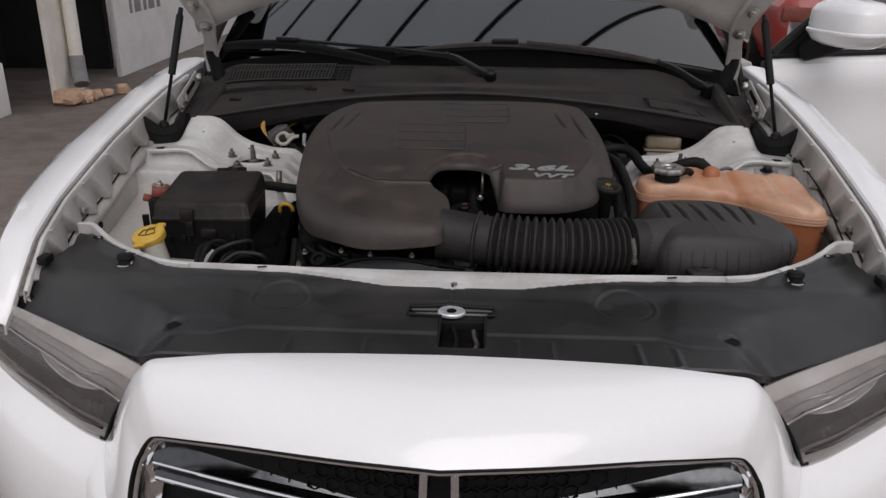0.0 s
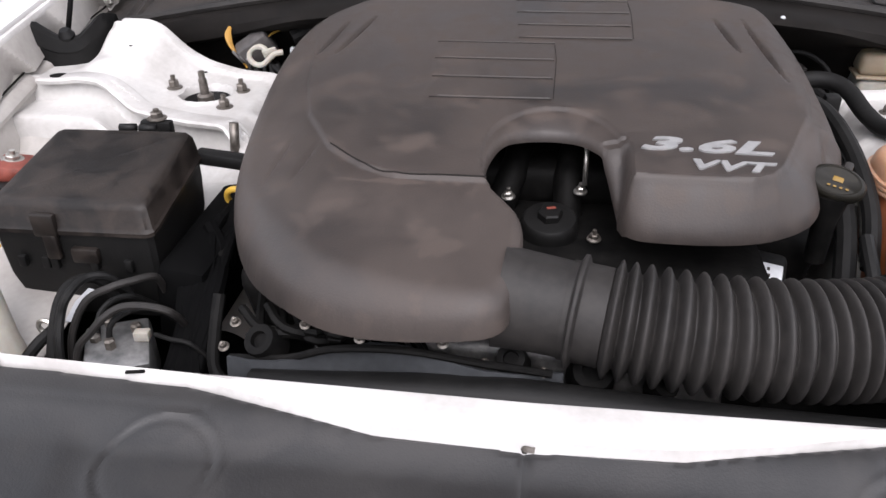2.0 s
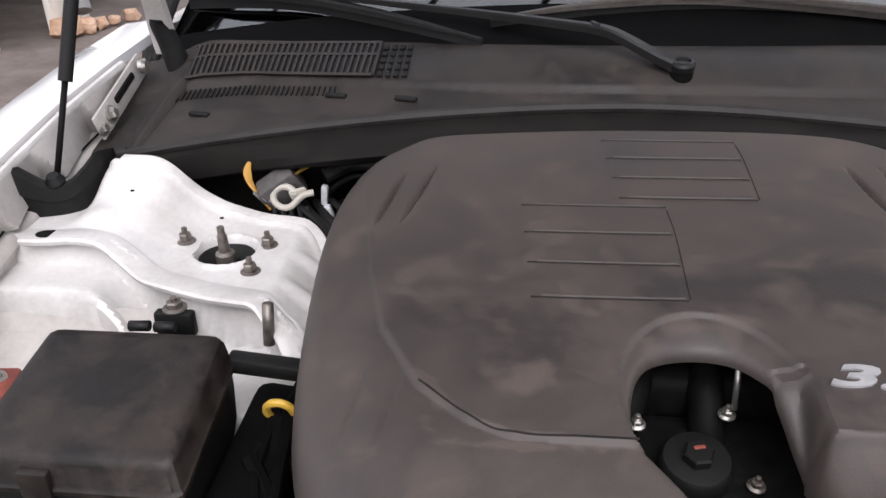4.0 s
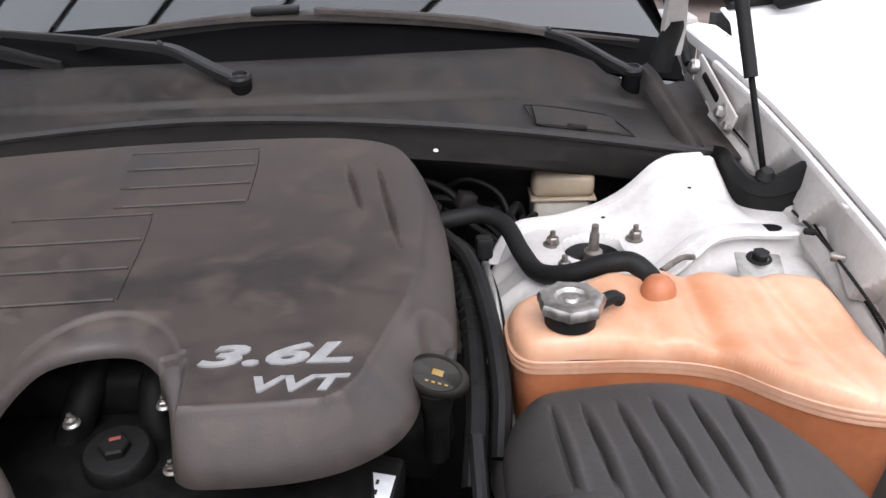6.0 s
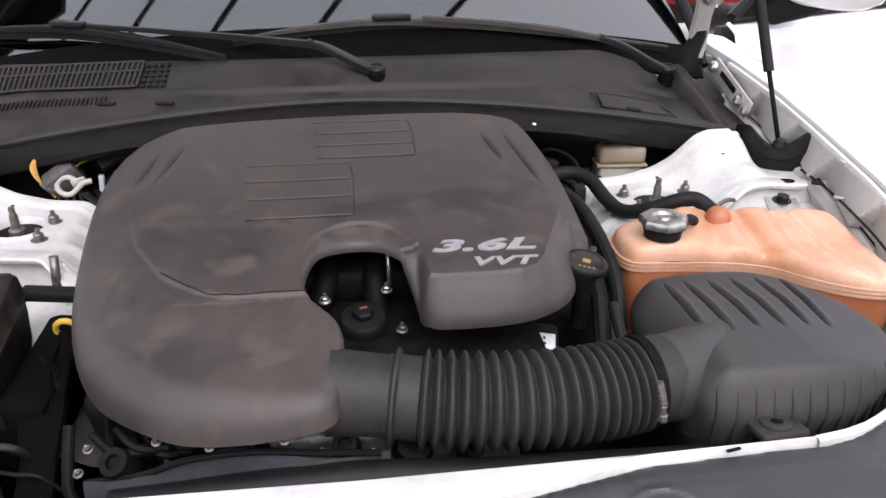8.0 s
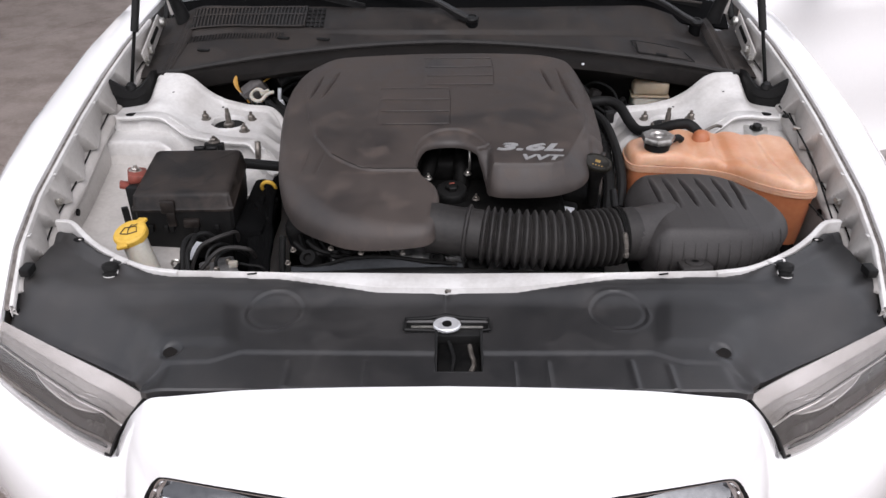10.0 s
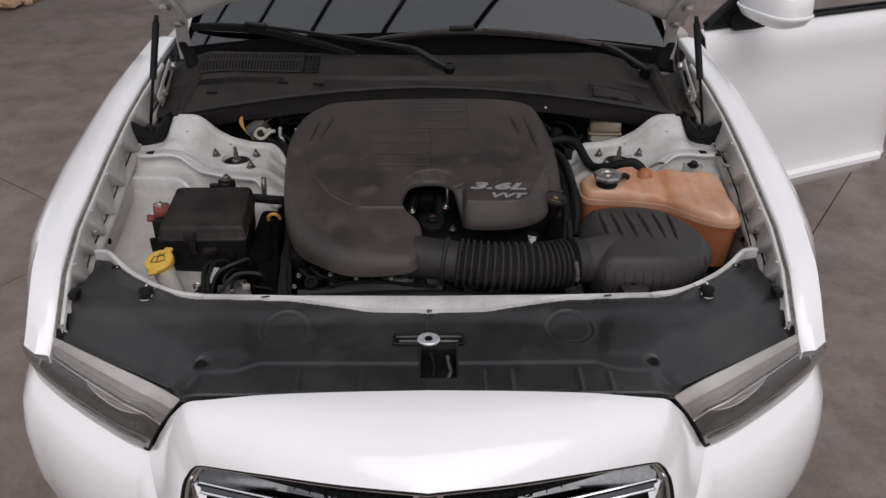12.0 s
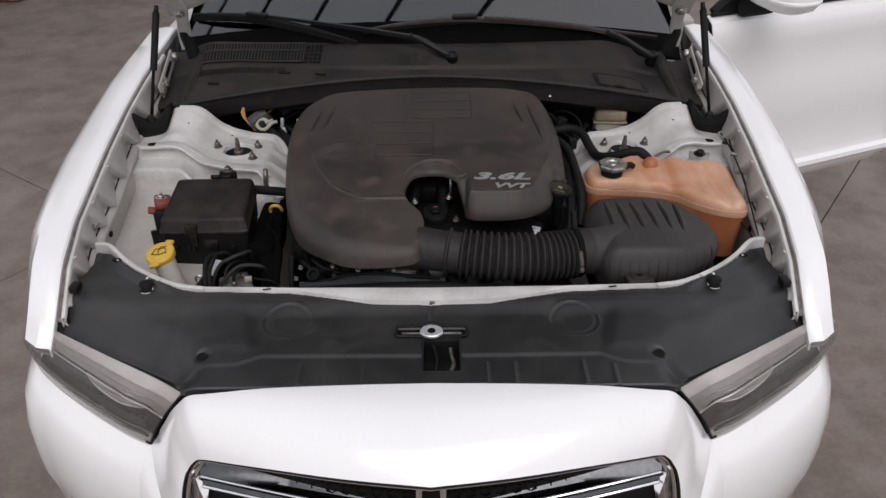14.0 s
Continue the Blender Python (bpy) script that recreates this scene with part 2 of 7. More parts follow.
BEZEL = mat("lamp_bezel_grey", (0.024, 0.0225, 0.0225), (0.056, 0.0525, 0.052), 5, 0.25, metal=0.4, fine=0.1)
LEAD = mat("dusty_yellow_lead", (0.182, 0.105, 0.014), (0.252, 0.154, 0.028), 40, 0.5)
AMBER = mat("amber_lead", (0.30, 0.150, 0.016), (0.40, 0.215, 0.035), 40, 0.5)
LAMPDUSK = mat("lamp_dusky_grey", (0.160, 0.149, 0.146), (0.260, 0.245, 0.238), 9, 0.36, metal=0.25)
LAMPGREY = mat("lamp_hazy_grey", (0.24, 0.226, 0.218), (0.36, 0.342, 0.330), 7, 0.32, metal=0.3)
LAMPSILVER = mat("lamp_metallised_trim", (0.62, 0.595, 0.58), (0.78, 0.755, 0.74), 12, 0.22, metal=0.6)
SEATM = mat("grey_cloth", (0.05, 0.05, 0.052), (0.09, 0.088, 0.086), 30, 0.9)
REDBODY = mat("red_vehicle_paint", (0.26, 0.025, 0.02), (0.33, 0.04, 0.03), 3, 0.35, coat=0.6)


def glass(name, colour, rough=0.0, haze=0.0, ior=1.52):
    """Thin glazing: a clear film that also mirrors."""
    m = bpy.data.materials.new(name)
    m.use_nodes = True
    N, L = m.node_tree.nodes, m.node_tree.links
    N.remove(N["Principled BSDF"])
    tr, gl, fr, mixn = (N.new(s) for s in ("ShaderNodeBsdfTransparent", "ShaderNodeBsdfGlossy", "ShaderNodeFresnel", "ShaderNodeMixShader"))
    tr.inputs[0].default_value = (*colour, 1)
    gl.inputs["Roughness"].default_value = rough
    fr.inputs["IOR"].default_value = ior
    L.new(fr.outputs[0], mixn.inputs[0])
    L.new(tr.outputs[0], mixn.inputs[1])
    L.new(gl.outputs[0], mixn.inputs[2])
    out = mixn.outputs[0]
    if haze:
        df, hz = N.new("ShaderNodeBsdfDiffuse"), N.new("ShaderNodeMixShader")
        df.inputs[0].default_value = (0.62, 0.58, 0.55, 1)
        hz.inputs[0].default_value = haze
        L.new(out, hz.inputs[1])
        L.new(df.outputs[0], hz.inputs[2])
        out = hz.outputs[0]
    L.new(out, N["Material Output"].inputs[0])
    return m


ROOFM = bpy.data.materials.new("translucent_roof_sheet")
ROOFM.use_nodes = True
_rn, _rl = ROOFM.node_tree.nodes, ROOFM.node_tree.links
_rn.remove(_rn["Principled BSDF"])
_rt, _rd, _rm, _rx, _rc = (_rn.new(k) for k in ("ShaderNodeBsdfTranslucent", "ShaderNodeBsdfDiffuse", "ShaderNodeMixShader", "ShaderNodeTexNoise", "ShaderNodeValToRGB"))
_rx.inputs["Scale"].default_value = 0.5
_rc.color_ramp.elements[0].color, _rc.color_ramp.elements[1].color = (0.61, 0.645, 0.675, 1), (0.70, 0.73, 0.755, 1)
_rl.new(_rx.outputs["Fac"], _rc.inputs[0])
_rl.new(_rc.outputs[0], _rt.inputs[0])
_rl.new(_rc.outputs[0], _rd.inputs[0])
_rm.inputs[0].default_value = 0.25
_rl.new(_rt.outputs[0], _rm.inputs[1])
_rl.new(_rd.outputs[0], _rm.inputs[2])
_rl.new(_rm.outputs[0], _rn["Material Output"].inputs[0])

WINDSHIELD = glass("tinted_windscreen_glass", (0.30, 0.34, 0.33), 0.03, ior=2.3)
LENS = glass("hazed_lamp_lens", (0.92, 0.90, 0.89), 0.08, 0.09)


# ---- building blocks ----
def link_mesh(name, me, material, parent=None, label="", smooth=True):
    me.materials.append(material)
    if smooth:
        me.polygons.foreach_set("use_smooth", [True] * len(me.polygons))
    ob = new(name, me)
    if parent is not None:
        ob.parent = parent
    if label:
        ob["label"] = label
    return ob


def part(name, bm, material, parent=None, label="", smooth=True, sharp=35):
    """Links a bmesh as one mesh object under a thing or a part."""
    if smooth:
        bm.normal_update()
        for e in bm.edges:
            if len(e.link_faces) == 2 and e.calc_face_angle(0) > radians(sharp):
                e.smooth = False
    me = bpy.data.meshes.new(name)
    bm.to_mesh(me)
    bm.free()
    return link_mesh(name, me, material, parent, label, smooth)


def thing(name, label, category, group="", kind=""):
    return tagged(new(name), label, category, group, kind)


def box(size, at=(0, 0, 0), turn=(0, 0, 0), bevel=0.004, bm=None, taper=None, seg=2):
    """A bevelled box, centre at at; taper narrows the top."""
    bm2 = bmesh.new()
    bmesh.ops.create_cube(bm2, size=1, matrix=Matrix.Diagonal((*size, 1)))
    if taper:
        for v in bm2.verts:
            if v.co.z > 0:
                v.co.x *= taper[0]
                v.co.y *= taper[1]
    if bevel:
        bmesh.ops.bevel(bm2, geom=bm2.edges[:], offset=bevel, segments=seg, affect="EDGES", profile=0.5)
    bm2.transform(pose(*at, *turn))
    return merge(bm, bm2)


def merge(bm, bm2):
    if bm is None:
        return bm2
    me = bpy.data.meshes.new("tmp")
    bm2.to_mesh(me)
    bm2.free()
    bm.from_mesh(me)
    bpy.data.meshes.remove(me)
    return bm


def lathe(profile, m=None, seg=24, bm=None):
    """Turns a profile of (radius, height) round z, then moves it by m."""
    bm2 = bmesh.new()
    rings = []
    for r, z in profile:
        if r < 1e-5:
            rings.append([bm2.verts.new((0, 0, z))])
        else:
            rings.append([bm2.verts.new((r * math.cos(2 * math.pi * k / seg), r * math.sin(2 * math.pi * k / seg), z)) for k in range(seg)])
    for a, b in zip(rings, rings[1:]):
        for k in range(seg):
            q = [a[k % len(a)], a[(k + 1) % len(a)], b[(k + 1) % len(b)], b[k % len(b)]]
            q = list(dict.fromkeys(q))
            if len(q) > 2:
                bm2.faces.new(q)
    bmesh.ops.recalc_face_normals(bm2, faces=bm2.faces[:])
    if m is not None:
        bm2.transform(m)
    return merge(bm, bm2)


def spline(pts, n=8, closed=False):
    """A smooth curve (Catmull-Rom) through pts, n steps a span."""
    P = [np.array(p, float) for p in pts]
    k = len(P)
    out = []
    for i in range(k if closed else k - 1):
        p0, p1 = P[(i - 1) % k] if closed or i else 2 * P[0] - P[1], P[i]
        p2 = P[(i + 1) % k]
        p3 = P[(i + 2) % k] if closed or i + 2 < k else 2 * P[-1] - P[-2]
        for s in np.linspace(0, 1, n, endpoint=False):
            out.append(0.5 * (2 * p1 + (p2 - p0) * s + (2 * p0 - 5 * p1 + 4 * p2 - p3) * s * s + (3 * p1 - p0 - 3 * p2 + p3) * s ** 3))
    if not closed:
        out.append(P[-1])
    return np.array(out)


def tube(pts, radius, seg=10, n=6, bm=None, smooth_path=True, caps=True):
    """A round tube along a path; radius a number or one per point."""
    path = spline(pts, n) if smooth_path else np.array(pts, float)
    rad = np.interp(np.linspace(0, 1, len(path)), np.linspace(0, 1, len(np.atleast_1d(radius))), np.atleast_1d(radius))
    bm2 = bmesh.new()
    rings, up = [], None
    for i, p in enumerate(path):
        d = Vector(path[min(i + 1, len(path) - 1)] - path[max(i - 1, 0)]).normalized()
        if up is None:
            up = d.orthogonal().normalized()
        up = (up - d * up.dot(d)).normalized()
        side = d.cross(up)
        rings.append([bm2.verts.new(Vector(p) + float(rad[i]) * (math.cos(a) * up + math.sin(a) * side)) for a in np.linspace(0, 2 * math.pi, seg, endpoint=False)])
    for a, b in zip(rings, rings[1:]):
        for k in range(seg):
            bm2.faces.new((a[k], a[(k + 1) % seg], b[(k + 1) % seg], b[k]))
    if caps:
        bm2.faces.new(rings[0][::-1])
        bm2.faces.new(rings[-1])
    bmesh.ops.recalc_face_normals(bm2, faces=bm2.faces[:])
    return merge(bm, bm2)


def loft(rows, close_u=False, close_v=False, thick=0.0, bm=None):
    """A sheet through rows of points; thick turns it into a plate, grown against its normals."""
    bm2 = bmesh.new()
    V = [[bm2.verts.new(p) for p in r] for r in rows]
    nu, nv = len(V), len(V[0])
    for i in range(nu if close_u else nu - 1):
        for j in range(nv if close_v else nv - 1):
            q = list(dict.fromkeys((V[i][j], V[(i + 1) % nu][j], V[(i + 1) % nu][(j + 1) % nv], V[i][(j + 1) % nv])))
            if len(q) > 2:
                try:
                    bm2.faces.new(q)
                except ValueError:
                    pass
    bmesh.ops.recalc_face_normals(bm2, faces=bm2.faces[:])
    if thick:
        bmesh.ops.solidify(bm2, geom=bm2.faces[:], thickness=thick)
    return merge(bm, bm2)


def mirror_bm(bm):
    """The same shape on the other side of the car."""
    bm2 = bm.copy()
    bm2.transform(Matrix.Diagonal((-1, 1, 1, 1)))
    bmesh.ops.reverse_faces(bm2, faces=bm2.faces[:])
    return bm2


def sdf(px, py, poly):
    """Signed distance to a closed outline, negative inside, with the nearest outline point."""
    a, b = poly, np.roll(poly, -1, 0)
    best = np.full(px.shape, 1e9)
    nx, ny = np.zeros(px.shape), np.zeros(px.shape)
    inside = np.zeros(px.shape, bool)
    for (ax, ay), (bx, by) in zip(a, b):
        ex, ey = bx - ax, by - ay
        s = np.clip(((px - ax) * ex + (py - ay) * ey) / (ex * ex + ey * ey + 1e-12), 0, 1)
        qx, qy = ax + s * ex, ay + s * ey
        d = np.hypot(px - qx, py - qy)
        m = d < best
        best[m], nx[m], ny[m] = d[m], qx[m], qy[m]
        if by != ay:
            cross = ((ay > py) != (by > py)) & (px < (bx - ax) * (py - ay) / (by - ay) + ax)
            inside ^= cross
    return np.where(inside, -best, best), nx, ny


def seg_dist(px, py, pts):
    """Distance to an open line of points, and how far along it (0 to 1)."""
    best, along = np.full(px.shape, 1e9), np.zeros(px.shape)
    k = len(pts) - 1
    for i in range(k):
        (ax, ay), (bx, by) = pts[i][:2], pts[i + 1][:2]
        ex, ey = bx - ax, by - ay
        s = np.clip(((px - ax) * ex + (py - ay) * ey) / (ex * ex + ey * ey + 1e-12), 0, 1)
        d = np.hypot(px - ax - s * ex, py - ay - s * ey)
        m = d < best
        best[m] = d[m]
        along[m] = ((i + s) / k)[m]
    return best, along


def roundover(d, r):
    """How far a rounded edge of radius r has fallen at the depth d inside the rim."""
    t = np.clip(1 - d / r, 0, 1)
    return r * (1 - np.sqrt(np.clip(1 - t * t, 0, 1)))


def field(outline, step, height, skirt=0.0, holes=(), skirt_z=None):
    """A moulded shell over an outline: height(x, y, depth) gives its top, and skirt its wall below the rim."""
    poly = np.array(outline, float)
    x0, y0 = poly.min(0) - step
    x1, y1 = poly.max(0) + step
    gx, gy = np.meshgrid(np.arange(x0, x1 + step, step), np.arange(y0, y1 + step, step), indexing="ij")
    d, nx, ny = sdf(gx, gy, poly)
    for h in holes:
        dh, hx, hy = sdf(gx, gy, np.array(h, float))
        m = -dh > d
        d, nx, ny = np.where(m, -dh, d), np.where(m, hx, nx), np.where(m, hy, ny)
    cd = (d[:-1, :-1] + d[1:, :-1] + d[1:, 1:] + d[:-1, 1:]) / 4
    keep = cd < 0
    used = np.zeros(d.shape, bool)
    for a, b in ((slice(None, -1), slice(None, -1)), (slice(1, None), slice(None, -1)), (slice(1, None), slice(1, None)), (slice(None, -1), slice(1, None))):
        used[a, b] |= keep
    full = np.zeros(d.shape, int)
    for a, b in ((slice(None, -1), slice(None, -1)), (slice(1, None), slice(None, -1)), (slice(1, None), slice(1, None)), (slice(None, -1), slice(1, None))):
        full[a, b] += keep
    rim = used & (full < 4)
    px, py = np.where(rim, nx, gx), np.where(rim, ny, gy)
    depth = np.where(rim, 0, np.maximum(-d, 0))
    pz = height(px, py, depth)
    ids = np.full(d.shape, -1)
    ids[used] = np.arange(used.sum())
    verts = np.stack([px[used], py[used], pz[used]], 1).tolist()
    ii, jj = np.nonzero(keep)
    faces = [(int(ids[i, j]), int(ids[i + 1, j]), int(ids[i + 1, j + 1]), int(ids[i, j + 1])) for i, j in zip(ii, jj)]
    me = bpy.data.meshes.new("field")
    me.from_pydata(verts, [], faces)
    bm = bmesh.new()
    bm.from_mesh(me)
    bpy.data.meshes.remove(me)
    bmesh.ops.remove_doubles(bm, verts=bm.verts[:], dist=step * 0.12)
    if skirt or skirt_z is not None:
        edges = [e for e in bm.edges if e.is_boundary]
        ret = bmesh.ops.extrude_edge_only(bm, edges=edges)
        for v in ret["geom"]:
            if isinstance(v, bmesh.types.BMVert):
                v.co.z = skirt_z if skirt_z is not None else v.co.z - (skirt(v.co.x, v.co.y) if callable(skirt) else skirt)
    bmesh.ops.recalc_face_normals(bm, faces=bm.faces[:])
    return bm


def text_bm(words, m, size, shear=0.0, extrude=0.002, width=1.0, bold=0.0):
    """Raised letters in the built-in font, as a mesh, lower left at the origin of m."""
    cu = bpy.data.curves.new("letters", "FONT")
    cu.body, cu.size, cu.extrude, cu.shear, cu.offset = words, size, extrude, shear, bold
    cu.resolution_u = 3
    ob = bpy.data.objects.new("letters", cu)
    me = bpy.data.meshes.new_from_object(ob)
    bm = bmesh.new()
    bm.from_mesh(me)
    bpy.data.meshes.remove(me)
    bpy.data.objects.remove(ob)
    xs = [v.co.x for v in bm.verts]
    bm.transform(m @ Matrix.Diagonal((width / (max(xs) - min(xs)), 1, 1, 1)) @ Matrix.Translation((-min(xs), 0, 0)))
    return bm


def bolt(m, r=0.007, h=0.008, stud=0.0, washer=True):
    """A hexagon nut on a washer, with a stud through it."""
    prof_w = [(0, 0), (r * 1.7, 0), (r * 1.7, 0.0015), (r * 1.1, 0.003)]
    bm = lathe(prof_w, None, 16) if washer else None
    bm = lathe([(r * 1.1, 0.002), (r * 1.12, h * 0.85), (r * 0.9, h), (0, h)], None, 6, bm)
    if stud:
        bm = lathe([(r * 0.5, h * 0.9), (r * 0.5, h + stud), (0, h + stud + 0.001)], None, 10, bm)
    bm.transform(m)
    return bm


def wave(t, lo, hi):
    """A soft step from 0 below lo to 1 above hi."""
    s = np.clip((t - lo) / (hi - lo), 0, 1)
    return s * s * (3 - 2 * s)

# ---- the yard: ground of cast slabs, roof on arched trusses, wall with pillars ----
ground = link_mesh("ground", bpy.data.meshes.new("ground"), JOINT, None, smooth=False)
_bm = bmesh.new()
bmesh.ops.create_grid(_bm, x_segments=2, y_segments=2, size=400, matrix=Matrix.Translation((0, 0, -0.014)))
_bm.to_mesh(ground.data)
_bm.free()
tagged(ground, "grey-brown concrete yard floor with dirty joints", "ground", kind="structure")

roof = thing("roof", "pale translucent canopy roof on dark arched steel ribs", "roof", kind="structure")
RA = radians(50)
RU, RV = np.array((math.cos(RA), math.sin(RA))), np.array((math.sin(RA), -math.cos(RA)))
RIB_GAP, RIBS, FRONT = 1.24, 11, 0.9


def roof_pt(u, v, drop=0.0):
    """A point of the canopy: u along the ribs, v across them; its front edge runs along the yard."""
    u0 = (FRONT + v * math.cos(RA)) / math.sin(RA)
    s = (u0 + u + 3.0) / 19.0
    q = RU * (u0 + u) + RV * v
    return (q[0], q[1], 5.0 + 1.6 * math.sin(math.pi * (0.10 + 0.80 * s)) - drop)


_rows = []
for i in range(12, RIBS * 12 + 1):
    v = -0.05 - RIB_GAP * i / 12
    _rows.append([roof_pt(u, v, 0.02 * (i % 2)) for u in np.linspace(0, 15, 31)])
part("roof_sheet", loft(_rows), ROOFM, roof, "pale translucent corrugated sheet")
for i in range(1, RIBS + 1):
    v = -0.05 - RIB_GAP * i
    part("arched_rib", tube([roof_pt(u, v, 0.12) for u in np.linspace(0, 15, 19)], 0.044, 8, 2), TRUSS, roof, "dark arched steel rib")
    if i % 2 == 0 and i < RIBS - 1:
        for u in (2.6, 8.0):
            part("sway_brace", tube([roof_pt(u - 1.6 * e, v - 2 * RIB_GAP * e, 0.22 + 0.25 * math.sin(math.pi * e)) for e in np.linspace(0, 1, 7)], 0.024, 6, 2), TRUSS, roof, "thin sagging brace")
for u in (7.5, 14.8):
    x, y, z = roof_pt(u, -0.05 - RIB_GAP, 0.12)
    part("roof_post", tube([(x, y, 0), (x, y, z)], 0.06, 10, 1), TRUSS, roof, "round steel post")

wall = thing("wall_west", "white painted workshop wall with dark open bays", "wall", kind="structure")
part("wall_body", box((0.05, 9.0, 5.2), (-3.705, 11.90, 2.6), bevel=0.004), WALLP, wall)
part("pillar", box((0.05, 0.54, 5.2), (-3.665, 6.24, 2.6), bevel=0.012), PILLAR, wall)
part("pillar", box((0.10, 0.10, 5.2), (-4.0, 5.55, 2.6), bevel=0.012), GREYPAINT, wall)
part("low_panel", box((0.06, 0.30, 0.42), (-3.86, 5.42, 0.21), bevel=0.01), WALLP, wall)
# Linings in near-black, so the bays look unlit inside.
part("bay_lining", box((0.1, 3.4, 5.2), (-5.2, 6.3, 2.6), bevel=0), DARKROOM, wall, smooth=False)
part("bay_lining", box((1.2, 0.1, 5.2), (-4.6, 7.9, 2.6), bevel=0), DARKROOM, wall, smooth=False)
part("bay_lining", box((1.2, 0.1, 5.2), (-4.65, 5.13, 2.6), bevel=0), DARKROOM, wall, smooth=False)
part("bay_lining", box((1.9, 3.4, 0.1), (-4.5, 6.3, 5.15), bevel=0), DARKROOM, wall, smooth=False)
for y0, w in ((7.79, 0.06), (7.92, 0.16), (8.16, 0.08), (8.30, 0.16), (8.54, 0.09)):
    part("painted_sign_bar", box((0.006, w, 0.55), (-3.678, y0 + w / 2, 0.87), bevel=0.001), GREYPAINT, wall, "grey painted lettering, cut off")
pipe = thing("downpipe", "cream painted downpipe with a grey elbow on an orange block", "pipe")
part("pipe", tube([(-3.57, 6.28, 0.30), (-3.57, 6.28, 3.0), (-3.57, 6.28, 5.1)], 0.058, 14, 1), PILLAR, pipe)
part("elbow", tube([(-3.57, 6.28, 0.38), (-3.56, 6.26, 0.25), (-3.52, 6.20, 0.14)], 0.067, 14, 6), GREYPAINT, pipe, "grey plastic elbow")
RUBBLE = mat("orange_rubble", (0.42, 0.24, 0.14), (0.60, 0.42, 0.30), 9, 0.9, bump=0.6, bscale=30)
_rng = random.Random(4)
for k, (x, y, r) in enumerate(((-3.56, 6.02, 0.11), (-3.47, 6.10, 0.08), (-3.42, 6.22, 0.06), (-3.36, 6.36, 0.05), (-3.50, 5.94, 0.05), (-3.30, 6.52, 0.06), (-3.40, 6.05, 0.035))):
    _c = box((2 * r, 1.7 * r, 1.3 * r), (0, 0, 0.5 * r), (0, 0, 40 * k), r * 0.35, seg=1)
    for v in _c.verts:
        v.co += Vector((_rng.uniform(-1, 1), _rng.uniform(-1, 1), _rng.uniform(-1, 0.6))) * r * 0.25
    _c.transform(Matrix.Translation((x, y, 0.02)))
    part("rubble", _c, RUBBLE, pipe, "crumbled orange block")

wall_far = link_mesh("wall_north", bpy.data.meshes.new("wall_north"), WALLP, smooth=False)
_bm = box((30, 0.25, 5.0), (6, 22, 2.5), bevel=0)
_bm.to_mesh(wall_far.data)
_bm.free()
tagged(wall_far, "pale plastered boundary wall far behind the car", "wall", kind="structure")

# ---- a parked red car far behind ----
red = thing("parked_car", "red car parked behind in the yard", "car")
_sec = [(-0.80, 0.28), (-0.90, 0.5), (-0.88, 0.82), (-0.78, 0.93), (0.78, 0.93), (0.88, 0.82), (0.90, 0.5), (0.80, 0.28)]
part("body", loft([[(3.62 + x * w, y, 0.28 + (z - 0.28) * h) for x, z in _sec] for y, w, h in ((7.05, 0.86, 0.80), (7.15, 0.96, 0.95), (7.5, 1.0, 1.0), (9.5, 1.0, 1.05), (10.9, 0.96, 0.95), (11.2, 0.85, 0.7))], close_v=True), REDBODY, red, "red body")
part("roof_cabin", loft([[(3.62 + x * w, y, z) for x in (-0.72, -0.5, 0, 0.5, 0.72)] for y, w, z in ((7.55, 1.0, 0.93), (8.1, 0.86, 1.36), (8.6, 0.84, 1.43), (9.6, 0.84, 1.42), (10.4, 1.0, 1.0))], thick=0.02), REDBODY, red)
part("rear_glass", loft([[(3.62 + x, y, z) for x in np.linspace(-0.55, 0.55, 5)] for y, z in ((7.58, 0.99), (8.02, 1.33))], thick=0.02), RUBBER, red)
for sx in (-0.68, 0.68):
    part("tail_lamp", box((0.30, 0.06, 0.14), (3.62 + sx, 7.08, 0.74), (0, 0, 0), 0.02), RED, red)
    for wy in (7.9, 10.4):
        part("wheel", lathe([(0.18, -0.09), (0.30, -0.1), (0.32, 0), (0.30, 0.1), (0.18, 0.09), (0.05, 0.07), (0, 0.07)], pose(3.62 + sx * 1.2, wy, 0.32, 0, 90, 0), 24), RUBBER, red)

# ---- the car: outer skin ----
car = thing("car", "white saloon car parked with its bonnet and driver door open", "car")
GY = [0.395, 0.43, 0.47, 0.55, 0.69, 0.83, 0.97, 1.18, 1.33, 1.50, 1.74]
GX = [0.822, 0.823, 0.820, 0.828, 0.843, 0.846, 0.852, 0.862, 0.858, 0.857, 0.858]
GZ = [0.783, 0.808, 0.852, 0.900, 0.935, 0.965, 0.990, 1.016, 1.040, 1.055, 1.065]
OX = [0.907, 0.915, 0.920, 0.934, 0.950, 0.960, 0.966, 0.970, 0.968, 0.964, 0.962]


def gap_line(y):
    return np.interp(y, GY, GX), np.interp(y, GY, GZ), np.interp(y, GY, OX)


